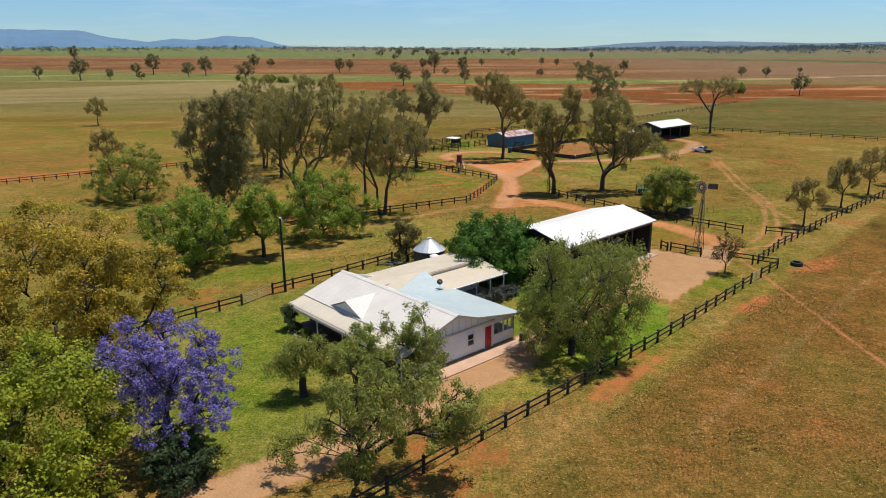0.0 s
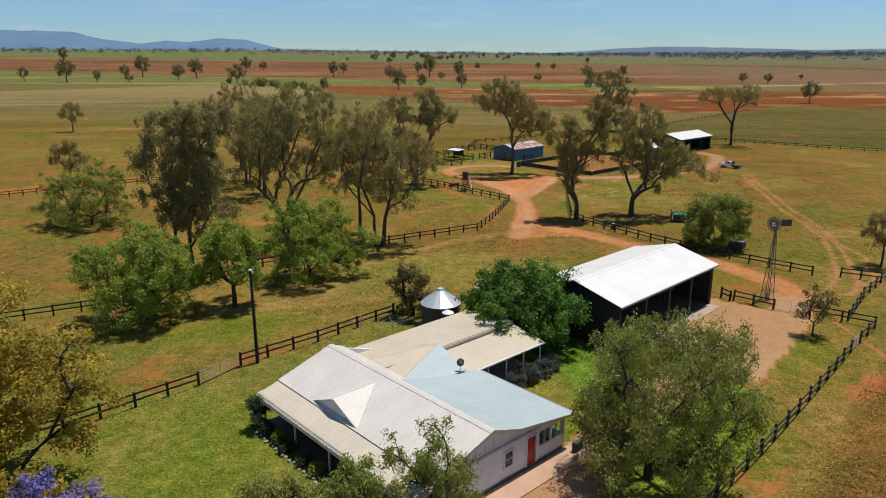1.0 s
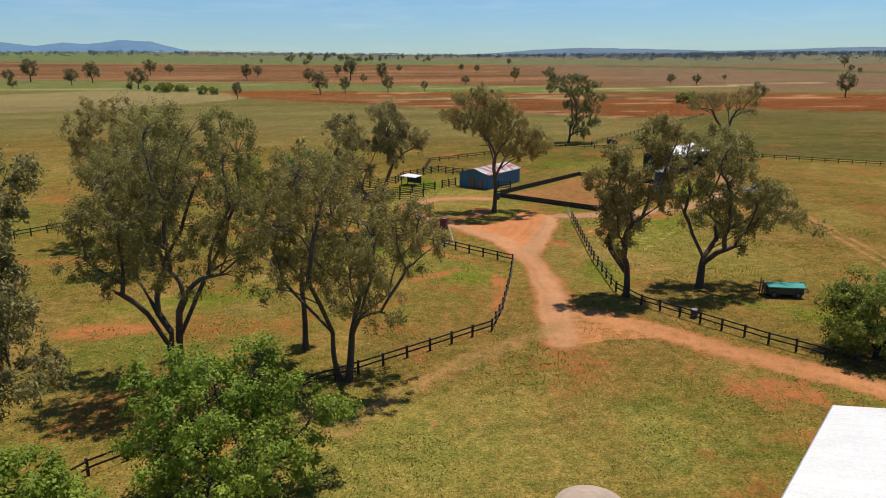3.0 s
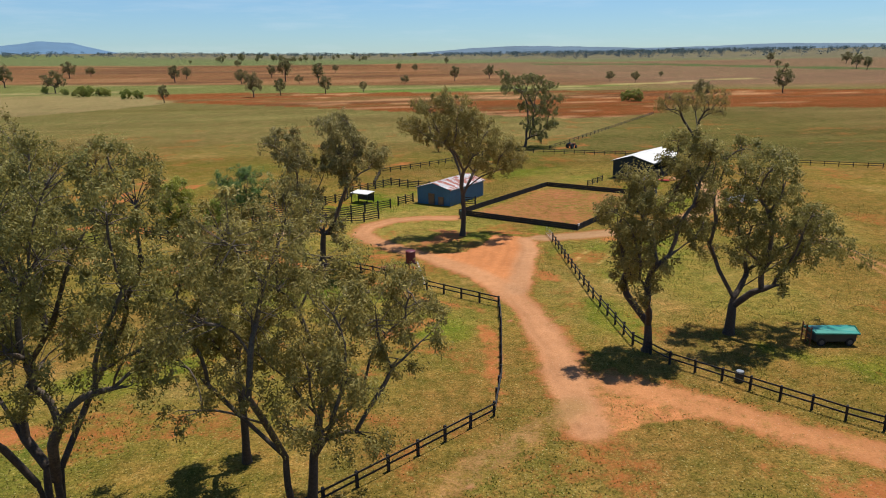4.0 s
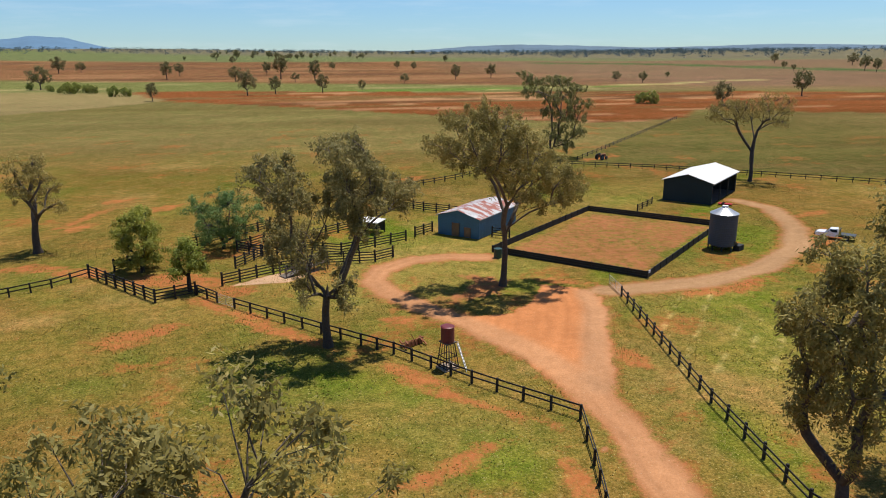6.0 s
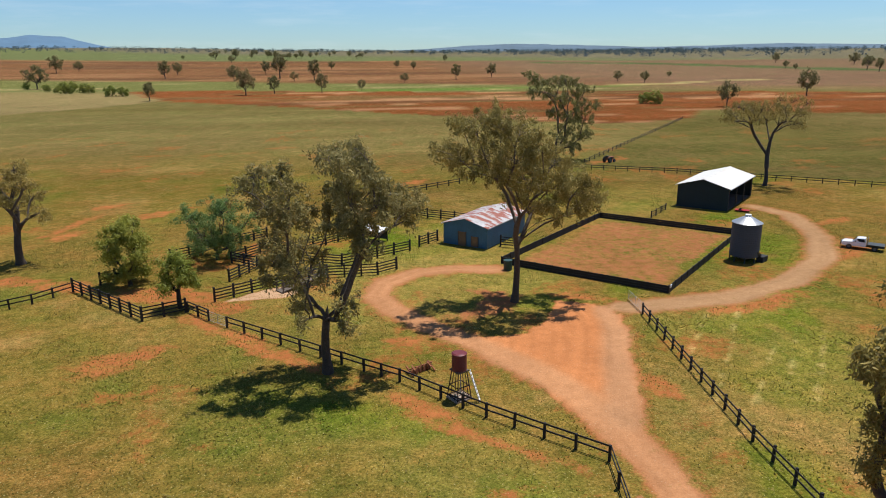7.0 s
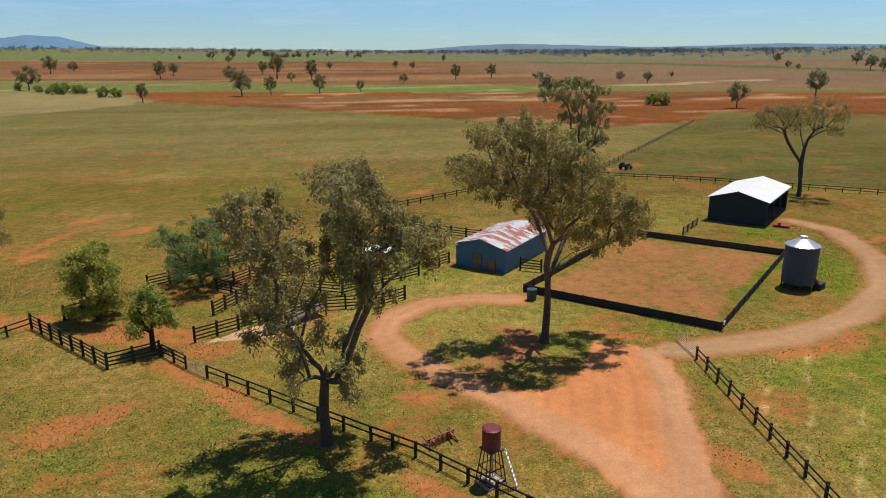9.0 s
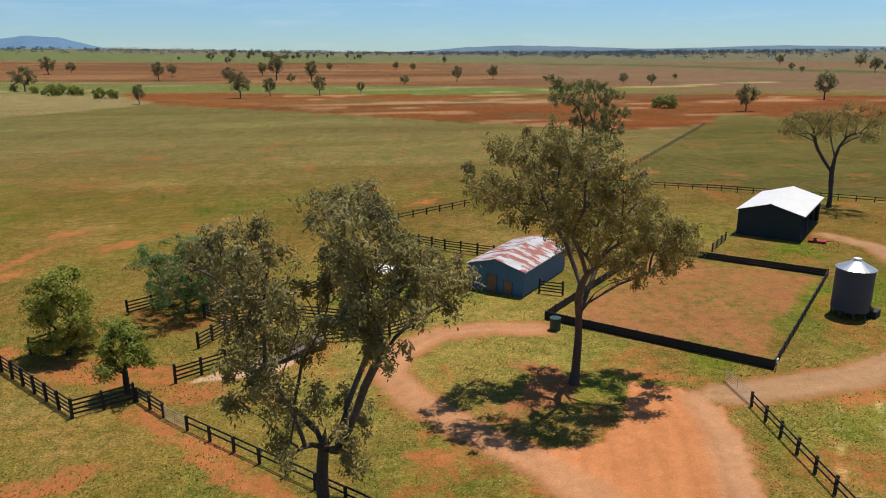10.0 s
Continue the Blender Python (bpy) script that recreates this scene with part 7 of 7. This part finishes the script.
shelter = thing("yard_shelter", -0.7, 206.6, 0, -40, "low open shelter with a pale flat roof", "shelter")
part("roof", slab(bmesh.new(), [(-2.0, -1.3, 2.0), (2.0, -1.3, 1.95), (2.0, 1.3, 2.15), (-2.0, 1.3, 2.2)], 0.08), ROOF_WHITE_Y, shelter)
for sx in (-1.8, 1.8):
    for sy in (-1.1, 1.1):
        part("post", soft_box(sx, sy, 1.0, 0.14, 0.14, 2.0), BLACK_TIMBER, shelter)
part("back_panel", soft_box(0, 1.15, 1.0, 3.5, 0.06, 1.4), DARK_STEEL, shelter)
pipe_stack = thing("steel_ramp", 65.0, 212.6, 0, -40, "rusty red implement beside the green shed door", "implement")
part("deck", soft_box(0, 0, 0.3, 2.4, 1.2, 0.12, 0, 0.02), RED_PAINT, pipe_stack)
for s in (-0.5, 0.5):
    wheel(pipe_stack, -0.3, s, 0.28, 0.16)
part("hitch", beam(bmesh.new(), (1.2, 0, 0.3), (2.2, 0, 0.35), 0.09), RUST, pipe_stack)
chute = thing("loading_ramp", -11.0, 187.6, 0, 32, "weathered timber loading ramp beside pale sand", "ramp")
part("deck", slab(bmesh.new(), [(-3.4, -0.7, 0.15), (3.0, -0.7, 1.05), (3.0, 0.7, 1.05), (-3.4, 0.7, 0.15)], 0.1), OLD_TIMBER, chute)
for s in (-0.72, 0.72):
    for h in (0.5, 0.9):
        part("side_rail", beam(bmesh.new(), (-3.4, s, 0.15 + h), (3.0, s, 1.05 + h), 0.05, 0.14), OLD_TIMBER, chute)
    for k in range(4):
        x = -3.2 + k * 2.05
        part("post", soft_box(x, s * 1.06, 0.8 + 0.07 * k, 0.14, 0.14, 1.7 + 0.3 * k), OLD_TIMBER, chute)
far_tractor = thing("old_tractor", 67.0, 272.4, 0, 30, "old red-brown tractor standing on bare earth", "tractor")
part("body", soft_box(0.2, 0, 1.1, 2.6, 0.8, 0.8, 0, 0.08), RUST, far_tractor)
part("seat", soft_box(-0.9, 0, 1.6, 0.5, 0.6, 0.5, 0, 0.05), DARK_STEEL, far_tractor)
for sx, sy, r in ((-0.8, -0.85, 0.8), (-0.8, 0.85, 0.8), (1.2, -0.7, 0.45), (1.2, 0.7, 0.45)):
    wheel(far_tractor, sx, sy, r, 0.36)
branch_m = tree_meshes("dead", 99, 2.6, 4.0, clear=0.3, trunk=0.12, lobes=6, clumps=5, leaves=2, bare=0.8, leaf_mat=LEAF_BROWN, bark=OLD_TIMBER, low=0.2)
dead = thing("dead_branch", -4.6, 40.6, 0, 0, "bleached dead branch standing beside the drive", "branch")
part("branch", branch_m[0], None, dead)


# ---- grass, stubble and litter ----
def scatter(name, seed, count, corners, tall, wide, material, label, category, keep=None, z_up=0.0):
    """Small upright blades over a piece of ground, each a leaning triangle."""
    g = np.random.default_rng(seed)
    xs, ys = [c[0] for c in corners], [c[1] for c in corners]
    x, y = g.uniform(min(xs), max(xs), count), g.uniform(min(ys), max(ys), count)
    ok = inside(x, y, corners)
    if keep is not None:
        ok &= keep(x, y, g)
    x, y = x[ok], y[ok]
    n = len(x)
    a, h, w = g.uniform(0, 6.283, n), g.uniform(0.5, 1.3, n) * tall, g.uniform(0.6, 1.4, n) * wide
    dx, dy = np.cos(a) * w / 2, np.sin(a) * w / 2
    lx, ly = g.normal(0, 0.35, n) * h, g.normal(0, 0.35, n) * h
    z = np.full(n, z_up - 0.03)
    v = np.stack((np.stack((x - dx, y - dy, z), 1), np.stack((x + dx, y + dy, z), 1), np.stack((x + lx, y + ly, z + h), 1)), 1).reshape(-1, 3)
    me = bpy.data.meshes.new(name)
    me.vertices.add(n * 3)
    me.vertices.foreach_set("co", v.astype(np.float32).ravel())
    me.loops.add(n * 3)
    me.loops.foreach_set("vertex_index", np.arange(n * 3, dtype=np.int32))
    me.polygons.add(n)
    me.polygons.foreach_set("loop_start", (np.arange(n) * 3).astype(np.int32))
    me.update(calc_edges=True)
    me.attributes.new("tint", "FLOAT", "POINT").data.foreach_set("value", np.repeat(g.uniform(0, 1, n), 3).astype(np.float32))
    me.materials.append(material)
    return tagged(new(name, me), label, category, kind="stuff")


def off_tracks(x, y, g):
    d = np.full(x.shape, 99.0)
    for line, half, most, tone in TRACKS:
        d = np.minimum(d, to_line(x, y, line) - half * most)
    d = np.minimum(d, to_line(x, y, DRIVE[0]) - 2)
    d = np.where(inside(x, y, PEN) | inside(x, y, FAN) | inside(x, y, YARD_GRAVEL), 0, d)
    return (d > 0.5) & (value_noise(x, y, 6, 77, 3) + g.normal(0, 0.08, len(x)) > 0.47)


STRAW = leafy("ripe_straw", (0.16, 0.080, 0.022), (0.28, 0.15, 0.05), through_light=0.3)
GRASS = leafy("dry_grass_blades", (0.24, 0.18, 0.035), (0.50, 0.38, 0.12), through_light=0.3)
GRASS_GREEN = leafy("green_grass_blades", (0.20, 0.235, 0.03), (0.34, 0.36, 0.055), through_light=0.3)
scatter("crop_stubble", 1, 200000, [(4, 36), (42, 81), (66, 107), (76, 92), (50, 40), (20, 18)], 0.09, 0.11, STRAW, "ripe red-brown stubble over the cropped field", "crop")
scatter("dry_grass", 2, 260000, [(-70, 90), (-50, 215), (10, 262), (80, 262), (95, 200), (60, 110), (20, 95), (-20, 84)], 0.13, 0.13, GRASS, "dry straw-coloured grass tufts over the paddocks", "grass", off_tracks)
scatter("green_grass", 3, 90000, [(-45, 60), (-30, 180), (10, 235), (70, 230), (60, 150), (30, 100), (20, 60), (-15, 38)], 0.12, 0.13, GRASS_GREEN, "green grass tufts over lawns and paddocks", "grass", off_tracks)
